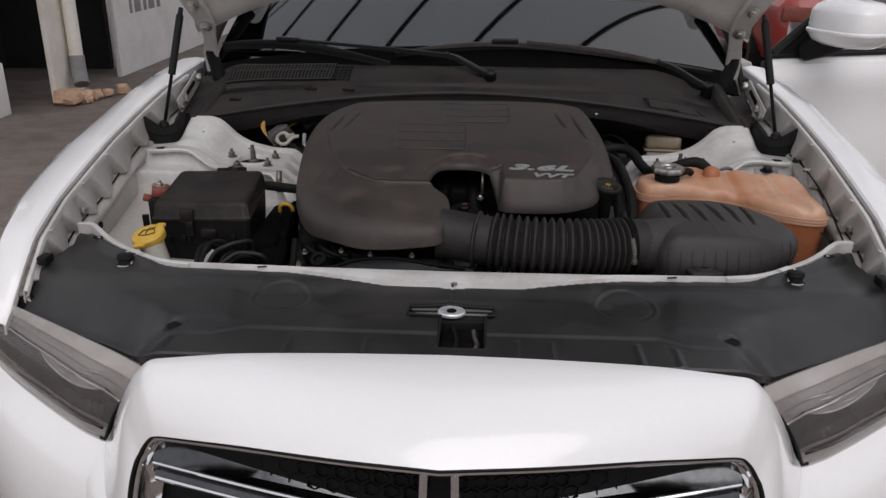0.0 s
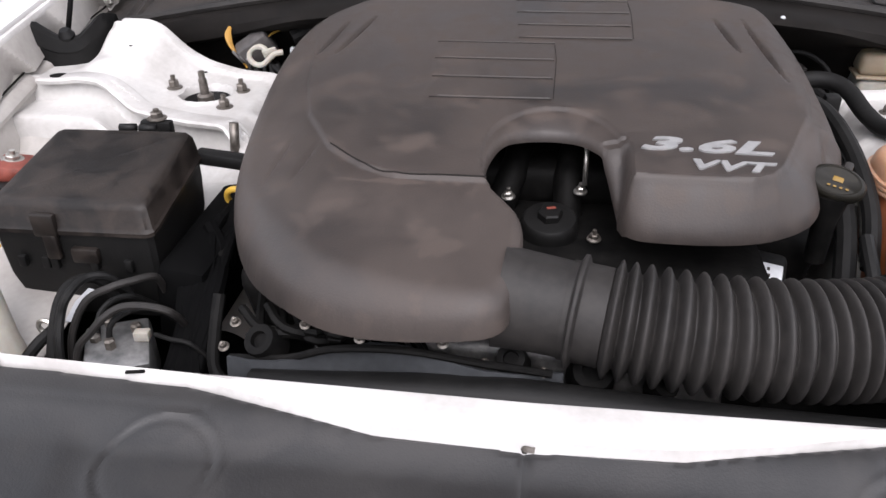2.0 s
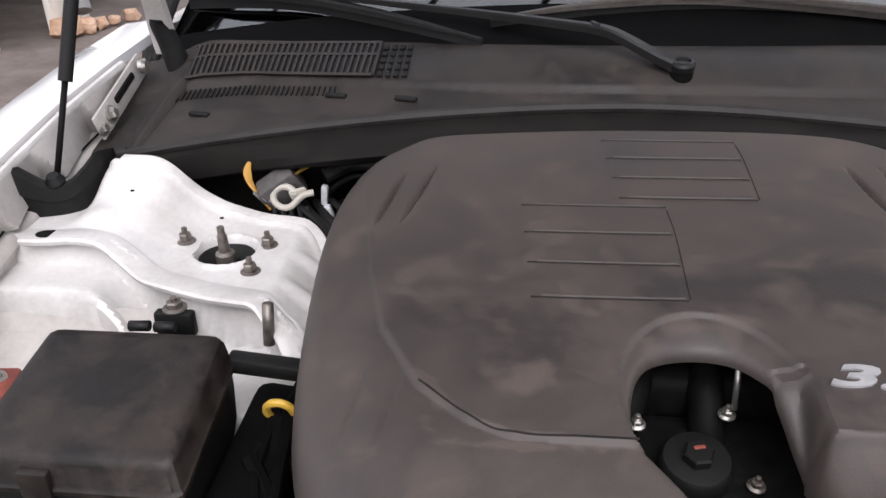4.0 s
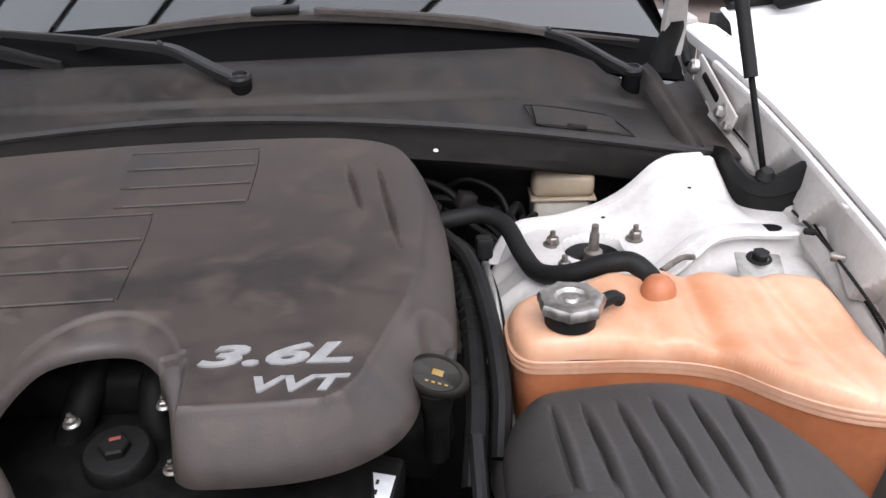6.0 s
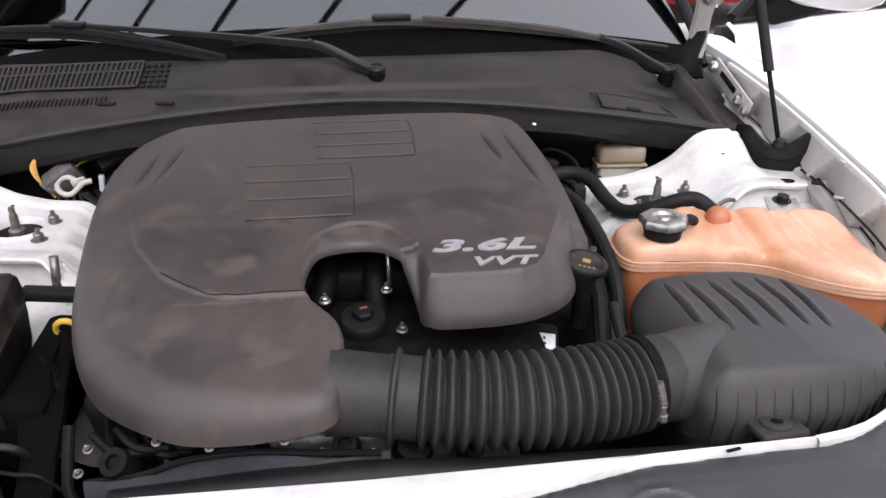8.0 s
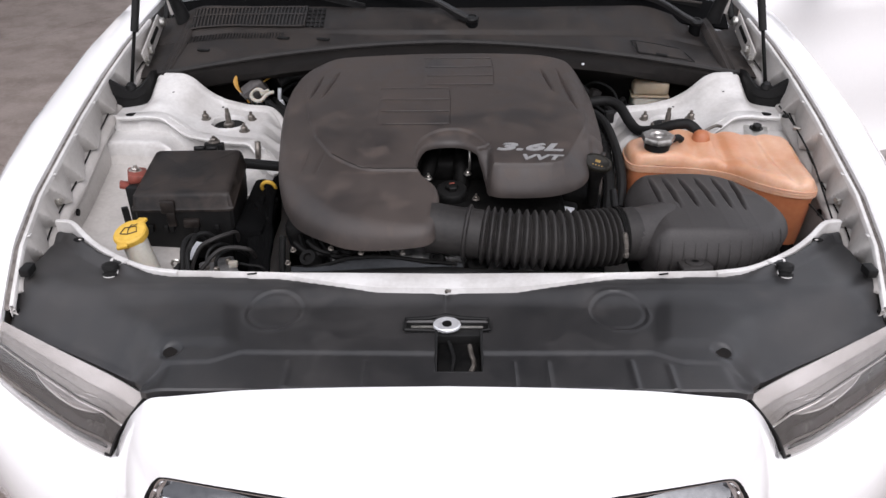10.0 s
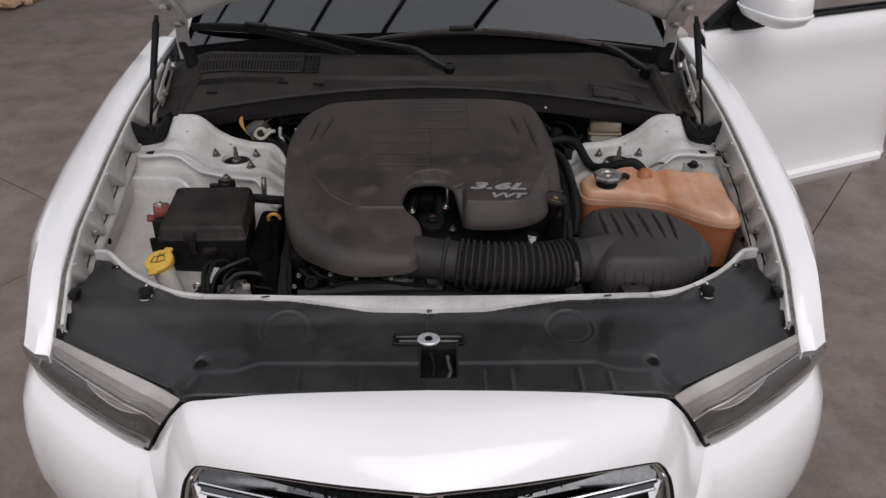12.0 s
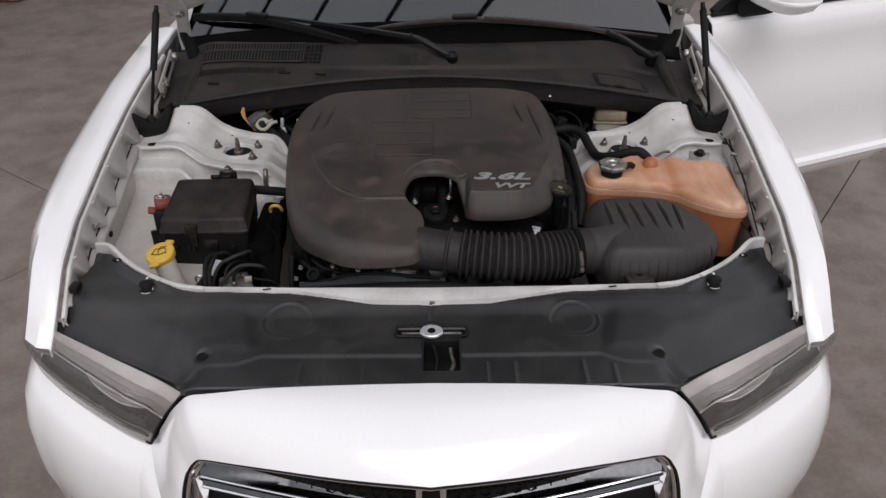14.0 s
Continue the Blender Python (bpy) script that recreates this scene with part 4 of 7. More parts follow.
for pv, head, arm, conn, bl, paint in (
    ((0.064, 1.374, 1.083), ((0.064, 1.374, 1.089), (0.030, 1.387, 1.102), (-0.030, 1.412, 1.128), (-0.066, 1.426, 1.134)),
     ((-0.058, 1.424, 1.133), (-0.200, 1.486, 1.137), (-0.333, 1.533, 1.141), (-0.530, 1.606, 1.146)), (-0.553, 1.612, 1.146),
     ((-0.790, 1.720, 1.118), (-0.690, 1.672, 1.130), (-0.553, 1.616, 1.137), (-0.400, 1.545, 1.128), (-0.225, 1.468, 1.104)), GLOSSBLACK),
    ((0.692, 1.500, 1.037), ((0.695, 1.498, 1.043), (0.660, 1.509, 1.060), (0.600, 1.530, 1.092), (0.546, 1.546, 1.108)),
     ((0.556, 1.545, 1.106), (0.430, 1.536, 1.132), (0.300, 1.532, 1.148), (0.168, 1.526, 1.160)), (0.105, 1.532, 1.160),
     ((-0.215, 1.510, 1.126), (-0.060, 1.522, 1.146), (0.105, 1.538, 1.152), (0.300, 1.552, 1.136), (0.520, 1.572, 1.106), (0.730, 1.602, 1.072)), WEATHERED),
):
    wiper = part("wiper", lathe([(0.0160, -0.034), (0.0160, 0.002), (0.012, 0.008), (0, 0.008)], pose(*pv, 8, 0, 0), 20), FRIT, car, "black wiper arm with a flat blade")
    part("pivot_cap", lathe([(0.017, 0.004), (0.0175, 0.012), (0.015, 0.016), (0.011, 0.017), (0.010, 0.014), (0.0, 0.014)], pose(*pv, 10, 0, 0), 20), GLOSSBLACK, wiper)
    part("arm_head", strap(spline(head, 5), (0.026, 0.024, 0.020), (0.016, 0.014, 0.012)), GLOSSBLACK, wiper, "arm head on the pivot")
    part("arm", strap(spline(arm, 6), (0.019, 0.016, 0.012, 0.011), (0.012, 0.010, 0.008)), paint, wiper, "pressed steel arm")
    part("joint_clip", box((0.008, 0.022, 0.016), arm[0], (0, 0, 24 if paint is GLOSSBLACK else -4), 0.003), GLOSSBLACK, wiper)
    part("connector", box((0.078, 0.022, 0.014), conn, (0, 0, -24 if paint is GLOSSBLACK else 4), 0.004), GLOSSBLACK, wiper, "blade connector")
    blade_path = spline(bl, 6)
    part("blade", strap(blade_path, (0.006, 0.018, 0.020, 0.018, 0.006), (0.004, 0.011, 0.013, 0.011, 0.004)), WEATHERED if paint is WEATHERED else RUBBER, wiper)
    part("blade_rubber", strap([p + np.array((0, 0.003, -0.012)) for p in blade_path], (0.003, 0.003), (0.018, 0.018)), RUBBER, wiper, "wiping rubber")

# cabin: dark interior, pillars and roof that close the car
cabin = part("dashboard", loft([[(x, 1.55 + 0.10 * (x / 0.7) ** 2 + dy, z) for x in np.linspace(-0.70, 0.70, 15)] for dy, z in ((0, 1.05), (0.25, 1.06), (0.50, 1.04), (0.60, 0.95), (0.62, 0.6))], thick=0.004), SEATM, car, "dark dashboard behind the windscreen")
part("cabin_floor", box((1.5, 2.6, 0.04), (0, 3.3, 0.34), bevel=0.01), SEATM, car)
part("cabin_rear", box((1.5, 0.08, 0.9), (0, 4.4, 0.8), bevel=0.02), SEATM, car)
for sx in (-0.36, 0.36):
    part("seat", box((0.5, 0.5, 0.25), (sx, 2.75, 0.55), (8, 0, 0), 0.06, seg=3), SEATM, car)
    part("seat_back", box((0.48, 0.16, 0.75), (sx, 3.05, 0.95), (-14, 0, 0), 0.06, seg=3), SEATM, car)
for sgn in (-1, 1):
    top_p = [(sgn * 0.76, 1.55, 1.06), (sgn * 0.800, 1.95, 1.28), (sgn * 0.71, 2.36, 1.44), (sgn * 0.62, 2.9, 1.475), (sgn * 0.63, 3.6, 1.44), (sgn * 0.66, 4.3, 1.20)]
    part("roof_pillar", tube(top_p[1:], 0.035, 10, 5), WHITE, car)
    part("pillar_trim", tube([(sgn * 0.826, 1.605, 1.025), (sgn * 0.822, 1.75, 1.13), (sgn * 0.800, 1.96, 1.27)], [0.008, 0.014, 0.020], 10, 5), RUBBER, car)
part("roof_skin", loft([[(x, y, z - 0.05 * (x / 0.62) ** 2) for x in np.linspace(-0.63, 0.63, 13)] for y, z in ((2.30, 1.45), (2.6, 1.49), (3.2, 1.50), (3.7, 1.46))], thick=0.01), WHITE, car)
part("rear_window", loft([[(x, y, z - 0.03 * (x / 0.62) ** 2) for x in np.linspace(-0.63, 0.63, 9)] for y, z in ((3.7, 1.455), (4.4, 1.13))], thick=0.005), RUBBER, car)
part("boot_lid", loft([[(x, y, z - 0.04 * (x / 0.8) ** 2) for x in np.linspace(-0.86, 0.86, 9)] for y, z in ((4.35, 1.12), (4.95, 1.10), (5.05, 0.9), (5.06, 0.3))], thick=0.006), WHITE, car)
_side = loft([[(0.945, y, z) for y in np.linspace(1.745, 5.0, 12)] for z in (0.28, 0.5, 0.7, 0.9)] + [[(0.90, y, 1.05) for y in np.linspace(1.745, 5.0, 12)], [(0.78, y, 1.09) for y in np.linspace(1.745, 5.0, 12)]], thick=0.006)
part("body_side", mirror_bm(_side), WHITE, car)
_side.free()
_side = loft([[(0.945, y, z) for y in np.linspace(2.86, 5.0, 8)] for z in (0.28, 0.5, 0.7, 0.9)] + [[(0.90, y, 1.05) for y in np.linspace(2.86, 5.0, 8)], [(0.78, y, 1.09) for y in np.linspace(2.86, 5.0, 8)]], thick=0.006)
part("body_side", _side, WHITE, car)
part("door_pillar", box((0.12, 0.10, 0.8), (0.84, 1.80, 0.68), bevel=0.02), BAYGREY, car)
part("sill", box((0.14, 1.1, 0.14), (0.86, 2.3, 0.33), bevel=0.03), WHITE, car)
for sx in (-0.80, 0.80):
    for wy in (0.97, 4.02):
        wheel = part("wheel", lathe([(0.24, -0.11), (0.33, -0.115), (0.358, -0.09), (0.364, 0), (0.358, 0.09), (0.33, 0.115), (0.24, 0.11)], pose(sx, wy, 0.364, 0, 90, 0), 40), RUBBER, car, "black road wheel tyre")
        part("rim", lathe([(0, 0.06), (0.06, 0.07), (0.20, 0.06), (0.24, 0.10), (0.25, -0.1)], pose(sx, wy, 0.364, 0, 90 if sx > 0 else -90, 0), 30), ALLOY, wheel)

# the open driver door and its mirror
door = part("door", box((0.02, 0.02, 0.02), (0.99, 1.76, 0.6), bevel=0.002), WHITE, car, "white front door standing wide open")
DH, DD = np.array((0.965, 1.735)), np.array((0.922, 0.387))
DN = np.array((0.387, -0.922))


def door_pt(s, z, off=0.0):
    q = DH + DD * s + DN * off
    return (q[0], q[1], z)


_rows = []
for z, off in ((0.365, -0.03), (0.385, 0.0), (0.44, 0.022), (0.455, 0.012), (0.50, 0.006), (0.60, 0.008), (0.68, 0.018), (0.74, 0.022), (0.84, 0.020), (0.92, 0.012), (0.98, 0.024), (1.04, 0.026), (1.075, 0.012), (1.095, -0.02)):
    _rows.append([door_pt(s, z - 0.03 * s * (z > 0.6) * (z - 0.6), off - 0.04 * max(0, s - 0.98) / 0.1) for s in np.linspace(-0.03, 1.08, 16)])
part("door_skin", loft(_rows, thick=0.005), WHITE, door, "white door skin with a body crease")
part("door_lining", loft([[door_pt(s, z, -0.10) for s in np.linspace(0.02, 1.06, 6)] for z in (0.35, 0.7, 1.07)], thick=0.02), SEATM, door)
part("door_edge", loft([[door_pt(0.0, z, o) for z in np.linspace(0.34, 1.0, 6)] for o in (0.0, -0.05, -0.1)], thick=0.003), BAYWHITE, door)
part("sill_moulding", loft([[door_pt(s, z, o) for s in np.linspace(0, 1.0, 8)] for z, o in ((0.43, 0.020), (0.445, 0.030), (0.46, 0.028), (0.47, 0.012))], thick=0.003), WHITE, door)
_g = part("door_glass", loft([[door_pt(0.10 + 0.0 * z + (z - 1.0) * 0.9, z, -0.03), door_pt(0.98, z, -0.03)] for z in (1.07, 1.22, 1.40)]), WINDSHIELD, door)
_g.visible_shadow = False
part("window_frame", tube([door_pt(0.0, 1.10, -0.03), door_pt(0.36, 1.36, -0.03), door_pt(0.60, 1.45, -0.03), door_pt(1.0, 1.45, -0.03), door_pt(1.06, 1.08, -0.03)], 0.018, 8, 4), BLACK, door, "black window frame")
part("belt_strip", tube([door_pt(-0.02, 1.099, -0.012), door_pt(0.5, 1.092, -0.012), door_pt(1.07, 1.085, -0.012)], 0.008, 6, 4), BLACK, door)
part("mirror_sail", loft([[door_pt(0.0, 1.10, -0.02), door_pt(0.02, 1.11, -0.02)], [door_pt(0.16, 1.10, -0.02), door_pt(0.16, 1.21, -0.02)], [door_pt(0.26, 1.10, -0.02), door_pt(0.26, 1.285, -0.02)]], thick=0.01), RUBBER, door, "black mirror sail")
MC = np.array((1.130, 1.655, 1.211))
ML, MF, MU = np.array((DN[0], DN[1], 0)), np.array((-DD[0], -DD[1], 0)), np.array((0, 0, 1.0))
mirror = part("door_mirror", tube([door_pt(0.10, 1.11, 0.0), tuple(MC - 0.05 * ML - 0.065 * MU), tuple(MC - 0.01 * ML - 0.03 * MU)], [0.030, 0.032, 0.03], 12, 5), RUBBER, door, "white door mirror on a black foot")


def mirror_ring(h, kl, kf, n=36):
    """A rounded oblong ring of the mirror housing at the height h."""
    ring = []
    for q in np.linspace(0, 2 * math.pi, n, endpoint=False):
        a, b = (math.copysign(abs(f(q)) ** 0.72, f(q)) for f in (math.cos, math.sin))
        ring.append(tuple(MC + ML * 0.128 * kl * a + MF * 0.085 * kf * b + MU * h))
    return ring


_rows = [mirror_ring(h, k, k2) for h, k, k2 in ((0.069, 0.02, 0.02), (0.068, 0.35, 0.35), (0.062, 0.66, 0.64), (0.050, 0.84, 0.83), (0.036, 0.92, 0.93), (0.032, 0.935, 0.945), (0.0, 0.96, 0.97), (-0.018, 0.965, 0.975), (-0.021, 1.01, 1.03), (-0.027, 1.01, 1.03), (-0.034, 0.97, 0.97), (-0.052, 0.88, 0.84), (-0.066, 0.66, 0.58), (-0.070, 0.30, 0.25), (-0.070, 0.02, 0.02))]
part("mirror_shell", loft(_rows, close_v=True), WHITE, mirror, "white mirror shell")

# ---- engine bay sheet metal (parts of the car) ----
PLEAT = [0.51, 0.60, 0.69, 0.765, 0.846, 0.957, 1.11, 1.25, 1.40, 1.56]


def pleat(y):
    """How far the inner wing stands in at y: each bay runs out to the back and steps in again at a pleat."""
    for a, b in zip(PLEAT, PLEAT[1:]):
        if a <= y < b:
            back = (b - y) / 0.010
            return max(1 - (y - a) / (b - a - 0.010), 0.0) if back > 1 else 1 - back
    return 0.0


def wing_foot(y):
    return float(np.interp(y, [0.40, 0.587, 0.672, 0.740, 0.846, 0.957, 1.114, 1.30, 1.52], [0.800, 0.832, 0.856, 0.868, 0.884, 0.910, 0.938, 0.960, 0.985]))


for sgn in (-1, 1):
    rows, wallr, rail, gap, crease = [], [], [], [], []
    for y in np.linspace(0.45, 1.52, 320):
        xg, zg, xo = gap_line(y)
        gap.append([(sgn * (xg + 0.001), y, zg - 0.013), (sgn * (xg - 0.005), y, zg - 0.017), (sgn * (xg - 0.012), y, zg - 0.014)])
        rows.append([(sgn * (xg - 0.0105), y, zg - 0.030), (sgn * (xg - 0.0110), y, zg - 0.007), (sgn * (xg - 0.0130), y, zg - 0.0045), (sgn * (xg - 0.0185), y, zg - 0.0055), (sgn * (xg - 0.0205), y, zg - 0.009), (sgn * (xg - 0.0210), y, zg - 0.016)])
        zt, zb = zg - 0.014, wing_foot(y)
        wallr.append([(sgn * (xg - 0.019 - 0.030 * pleat(y + 0.040 * h) * (1 - h) ** 0.85 + 0.010 * (1 - h)), y, zb + (zt - zb) * h) for h in (1.0, 0.9, 0.75, 0.6, 0.45, 0.3, 0.15, 0.0)])
        xr = xg - 0.026
        crease.append((sgn * (xr + 0.002), y, zb + 0.001))
        rail.append([(sgn * (xr + dx), y, zb + dz) for dx, dz in ((0.016, 0.004), (0.006, -0.004), (-0.003, -0.006), (-0.010, -0.011), (-0.013, -0.019), (-0.011, -0.027), (-0.005, -0.032), (-0.007, -0.042), (-0.012, -0.10), (-0.016, -0.26))])
    part("gap_dirt", loft(gap), DIRT, car, "brown dirt in the gap beside the wing")
    fl = part("wing_flange", loft(rows, thick=0.002), BAYWHITE, car, "white wing mounting flange with dirty edge")
    # Wall and rail use the greyed white, so their shade is in the colour.
    inner_wall = part("inner_wing", loft(wallr, thick=0.002), BAYGREY, car, "white pleated inner wing panel, greyed for shade")
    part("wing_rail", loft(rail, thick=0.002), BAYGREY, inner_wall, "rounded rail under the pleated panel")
    # A thin dark line draws the shade in the fold above the rail.
    part("crease_shade", tube(crease[::8], 0.0018, 5, 1, smooth_path=False), DARK, inner_wall, "dark line for the shade in the crease over the rail")
    for y in (0.58, 0.76, 0.90, 1.04):
        xg, zg, xo = gap_line(y)
        part("flange_tab", box((0.008, 0.010, 0.003), (sgn * (xg - 0.022), y, zg - 0.0085), (0, sgn * 20, 0), 0.001), BAYWHITE, fl)
    part("wing_bolt", bolt(pose(sgn * 0.832, 0.747, 0.884, 0, -sgn * 75, 0), 0.009, 0.012, 0.006), STEEL, inner_wall)
    part("wing_bolt", bolt(pose(sgn * 0.812, 1.392, 1.000, 0, -sgn * 75, 0), 0.009, 0.012), STEEL, inner_wall)
    part("wing_bolt", bolt(pose(sgn * 0.812, 1.358, 0.988, 0, -sgn * 75, 0), 0.008, 0.01), STEEL, inner_wall)
    for y, z, r in ((0.785, 0.836, 0.008), (0.752, 0.820, 0.004), (0.66, 0.80, 0.006)):
        part("drain_hole", lathe([(r, 0), (r, 0.003), (0, 0.003)], pose(sgn * (gap_line(y)[0] - 0.0345), y, z, 0, -sgn * 90, 0), 12), DARK, inner_wall)

# spring towers
TW = [(-0.836, 1.262), (-0.735, 1.268), (-0.685, 1.266), (-0.650, 1.258), (-0.60, 1.256), (-0.53, 1.243), (-0.475, 1.235), (-0.438, 1.215), (-0.412, 1.170), (-0.396, 1.06), (-0.392, 0.97), (-0.405, 0.92), (-0.44, 0.890), (-0.54, 0.900), (-0.60, 0.940), (-0.645, 1.005), (-0.70, 1.026), (-0.80, 1.030), (-0.838, 1.035), (-0.844, 1.12), (-0.844, 1.22)]
RIDGE = [(-0.81, 1.112), (-0.70, 1.107), (-0.655, 1.090), (-0.62, 1.070), (-0.58, 1.054), (-0.528, 1.036), (-0.463, 1.024), (-0.42, 0.990), (-0.39, 0.950)]
BACK = [(-0.80, 1.268), (-0.735, 1.268), (-0.685, 1.266), (-0.650, 1.258), (-0.60, 1.256), (-0.53, 1.243), (-0.475, 1.235), (-0.438, 1.215), (-0.412, 1.170)]
TOWER_C = np.array((-0.551, 1.142))


def tower_h(x, y, d):
    a = np.abs(x)
    x = -a
    z = 0.896 + 0.030 * wave(a, 0.61, 0.70)
    # the back wall climbs to the rolled flange
    z = z + 0.036 * wave(a, 0.575, 0.665) * (1 - wave(a, 0.745, 0.772)) * wave(y, 1.135, 1.245) + 0.012 * wave(a, 0.50, 0.60) * wave(y, 1.19, 1.25)
    z = z + 0.016 * np.exp(-(((a - 0.728) / 0.035) ** 2 + ((y - 1.150) / 0.03) ** 2))
    db, _ = seg_dist(x, y, BACK)
    z = z + 0.006 * (1 - wave(db, 0.014, 0.022)) * (1 - wave(a, 0.75, 0.77))
    # the pressed ledge across the tower, with a hollow below it
    ry = np.interp(x, [p[0] for p in RIDGE], [p[1] for p in RIDGE])
    below = ry - y
    lip = wave(below, -0.020, -0.004) * (1 - wave(below, 0.004, 0.010))
    z = z + 0.004 * lip
    inner = 1 - wave(a, 0.60, 0.70)
    z = z - wave(below, 0.002, 0.012) * (0.034 + 0.030 * inner) - 0.026 * inner * np.exp(-((below - 0.040) / 0.022) ** 2) * wave(a, 0.44, 0.52)
    z = z - 0.020 * wave(below, 0.09, 0.22)
    z = z + 0.008 * np.exp(-(((a - 0.66) / 0.03) ** 2)) * wave(below, 0.05, 0.10)
    rc = np.hypot(x - TOWER_C[0], y - TOWER_C[1])
    z = z + 0.0045 * np.exp(-((rc - 0.043) / 0.005) ** 2)
    side = wave(x, -0.470, -0.395)
    ribs = np.maximum(0, np.sin((y - 0.985) * 2 * np.pi / 0.072))
    z = z - 0.050 * side + 0.026 * side * (1 - 0.5 * side) * ribs * (y < 1.20) * (y > 0.985)
    return z - roundover(d, 0.012)


_hole = [(TOWER_C[0] + 0.037 * math.cos(a), TOWER_C[1] + 0.036 * math.sin(a)) for a in np.linspace(0, 2 * math.pi, 24, endpoint=False)]
_t = field(spline(TW, 4, True), 0.0048, tower_h, skirt=0.20, holes=[_hole])
for sgn in (-1, 1):
    tower = part("spring_tower", (_t.copy() if sgn < 0 else mirror_bm(_t)), BAYWHITE, car, "dusty white pressed spring tower, dimmed for shade")
    for path, lift, reach, nm in ((spline(RIDGE, 5), 0.0025, 0.022, "ledge_lip"), (spline(BACK[1:], 5), 0.002, 0.004, "rolled_flange")):
        rows = []
        for k, (x, y) in enumerate(path):
            t = path[min(k + 1, len(path) - 1)] - path[max(k - 1, 0)]
            n = np.array((-t[1], t[0])) / np.linalg.norm(t)
            n = -n if (n[1] > 0) == (nm == "ledge_lip") else n
            inside = np.array((x, y)) - n * 0.010
            z = float(tower_h(np.array(inside[0]), np.array(inside[1]), np.array(1.0)))
            rows.append([(-sgn * (x + n[0] * o), y + n[1] * o, z + h) for o, h in ((-0.014, 0.0), (-0.010, lift), (reach - 0.003, lift), (reach, lift - 0.003), (reach - 0.002, lift - 0.009))])
        part(nm, loft(rows, thick=0.002), BAYWHITE, tower, "rolled sheet edge")
    if sgn < 0:
        # The wheelhouse is white too; its grey stands for shade.
        part("wheelhouse", loft([[(sgn * x, y, z - 0.03 * (0.83 - x) * (y < 0.9)) for x in np.linspace(0.56, 0.835, 9)] for y, z in ((1.036, 0.868), (1.028, 0.850), (1.018, 0.836), (0.95, 0.822), (0.85, 0.806), (0.75, 0.792), (0.62, 0.775), (0.55, 0.70))], thick=0.002), BAYGREY, tower, "pale inner wheelhouse panel, greyed for its shade")
    cx, cy = sgn * 0.551, TOWER_C[1]
    part("mount_cup", lathe([(0.045, -0.008), (0.036, -0.009), (0.030, -0.016), (0.020, -0.020), (0.014, -0.012), (0, -0.012)], pose(cx, cy, 0.897), 28), RUBBER, tower, "black rubber damper mount")
    part("damper_stud", lathe([(0.013, -0.014), (0.013, 0.000), (0.0075, 0.003), (0.0066, 0.026), (0.0050, 0.030), (0.0050, 0.040), (0, 0.041)], pose(sgn * 0.549, 1.132, 0.899, 4, 0, 0), 12), BOLT, tower)
    for bx, by in ((0.615, 1.163), (0.499, 1.163), (0.501, 1.090)):
        part("mount_nut", bolt(pose(sgn * bx, by, float(tower_h(np.array(bx), np.array(by), np.array(1.0))) - 0.0005), 0.0078, 0.013, 0.008), BOLT, tower)
    part("oval_hole", lathe([(0.018, 0), (0.018, 0.0025), (0, 0.0025)], Matrix.Translation((sgn * 0.776, 1.108, float(tower_h(np.array(0.776), np.array(1.108), np.array(1.0))))) @ Matrix.Diagonal((1, 0.62, 1, 1)), 20), DARK, tower)
    part("bracket_stud", tube([(sgn * 0.449, 0.982, 0.860), (sgn * 0.447, 0.990, 0.912)], 0.0070, 10, 1), BOLT, tower)
    # Dark discs stand in for the shade inside two small holes.
    for x, y in ((0.70, 1.205), (0.585, 1.225)):
        part("pin_hole", lathe([(0.003, 0), (0.003, 0.001), (0, 0.001)], pose(sgn * x, y, float(tower_h(np.array(x), np.array(y), np.array(1.0)))), 10), DARK, tower)
    rows3 = []
    plan = spline([(0.848, 1.160, 0.944, 1.010), (0.836, 1.166, 0.932, 0.998), (0.808, 1.176, 0.926, 0.976), (0.782, 1.188, 0.928, 0.974), (0.766, 1.206, 0.936, 0.988), (0.760, 1.235, 0.945, 0.998), (0.762, 1.285, 0.945, 0.985)], 4)
    for xx, yy, zb, zt in plan:
        e = np.array((0.35 if xx < 0.80 else 0.0, 1.0)) / math.hypot(0.35 if xx < 0.80 else 0.0, 1.0)
        rows3.append([(sgn * (xx + o * e[0]), yy + o * e[1], z) for o, z in ((0.002, zb - 0.012), (-0.004, zb), (-0.006, (zb + zt) / 2 - 0.004), (-0.010, (zb + zt) / 2), (-0.008, zt - 0.004), (0.0, zt), (0.012, zt - 0.004), (0.022, zt - 0.016), (0.030, zb))])
    part("strut_boot", loft(rows3, close_v=True), RUBBER, car, "black rubber boot at the strut foot")
    strut = part("bonnet_strut", tube([(sgn * 0.797, 1.184, 0.970), (sgn * 0.783, 1.245, 1.104)], 0.0045, 10, 1), DARK, car, "black gas strut holding the bonnet")
    part("strut_cylinder", tube([(sgn * 0.7835, 1.2425, 1.098), (sgn * 0.766, 1.302, 1.244)], 0.0098, 12, 1), RUBBER, strut)
    part("strut_socket", tube([(sgn * 0.7665, 1.301, 1.242), (sgn * 0.764, 1.310, 1.262)], [0.0075, 0.006], 10, 1), BLACK, strut)
    part("strut_ball", lathe([(0, -0.012), (0.012, -0.006), (0.014, 0.004), (0.008, 0.014), (0, 0.015)], pose(sgn * 0.797, 1.184, 0.972, 20, 0, 0), 14), BLACK, strut)
    arm = spline([(0.772, 1.545, 1.060), (0.768, 1.530, 1.110), (0.755, 1.490, 1.165), (0.752, 1.462, 1.206), (0.768, 1.412, 1.266), (0.790, 1.375, 1.315)], 4)
    rows = []
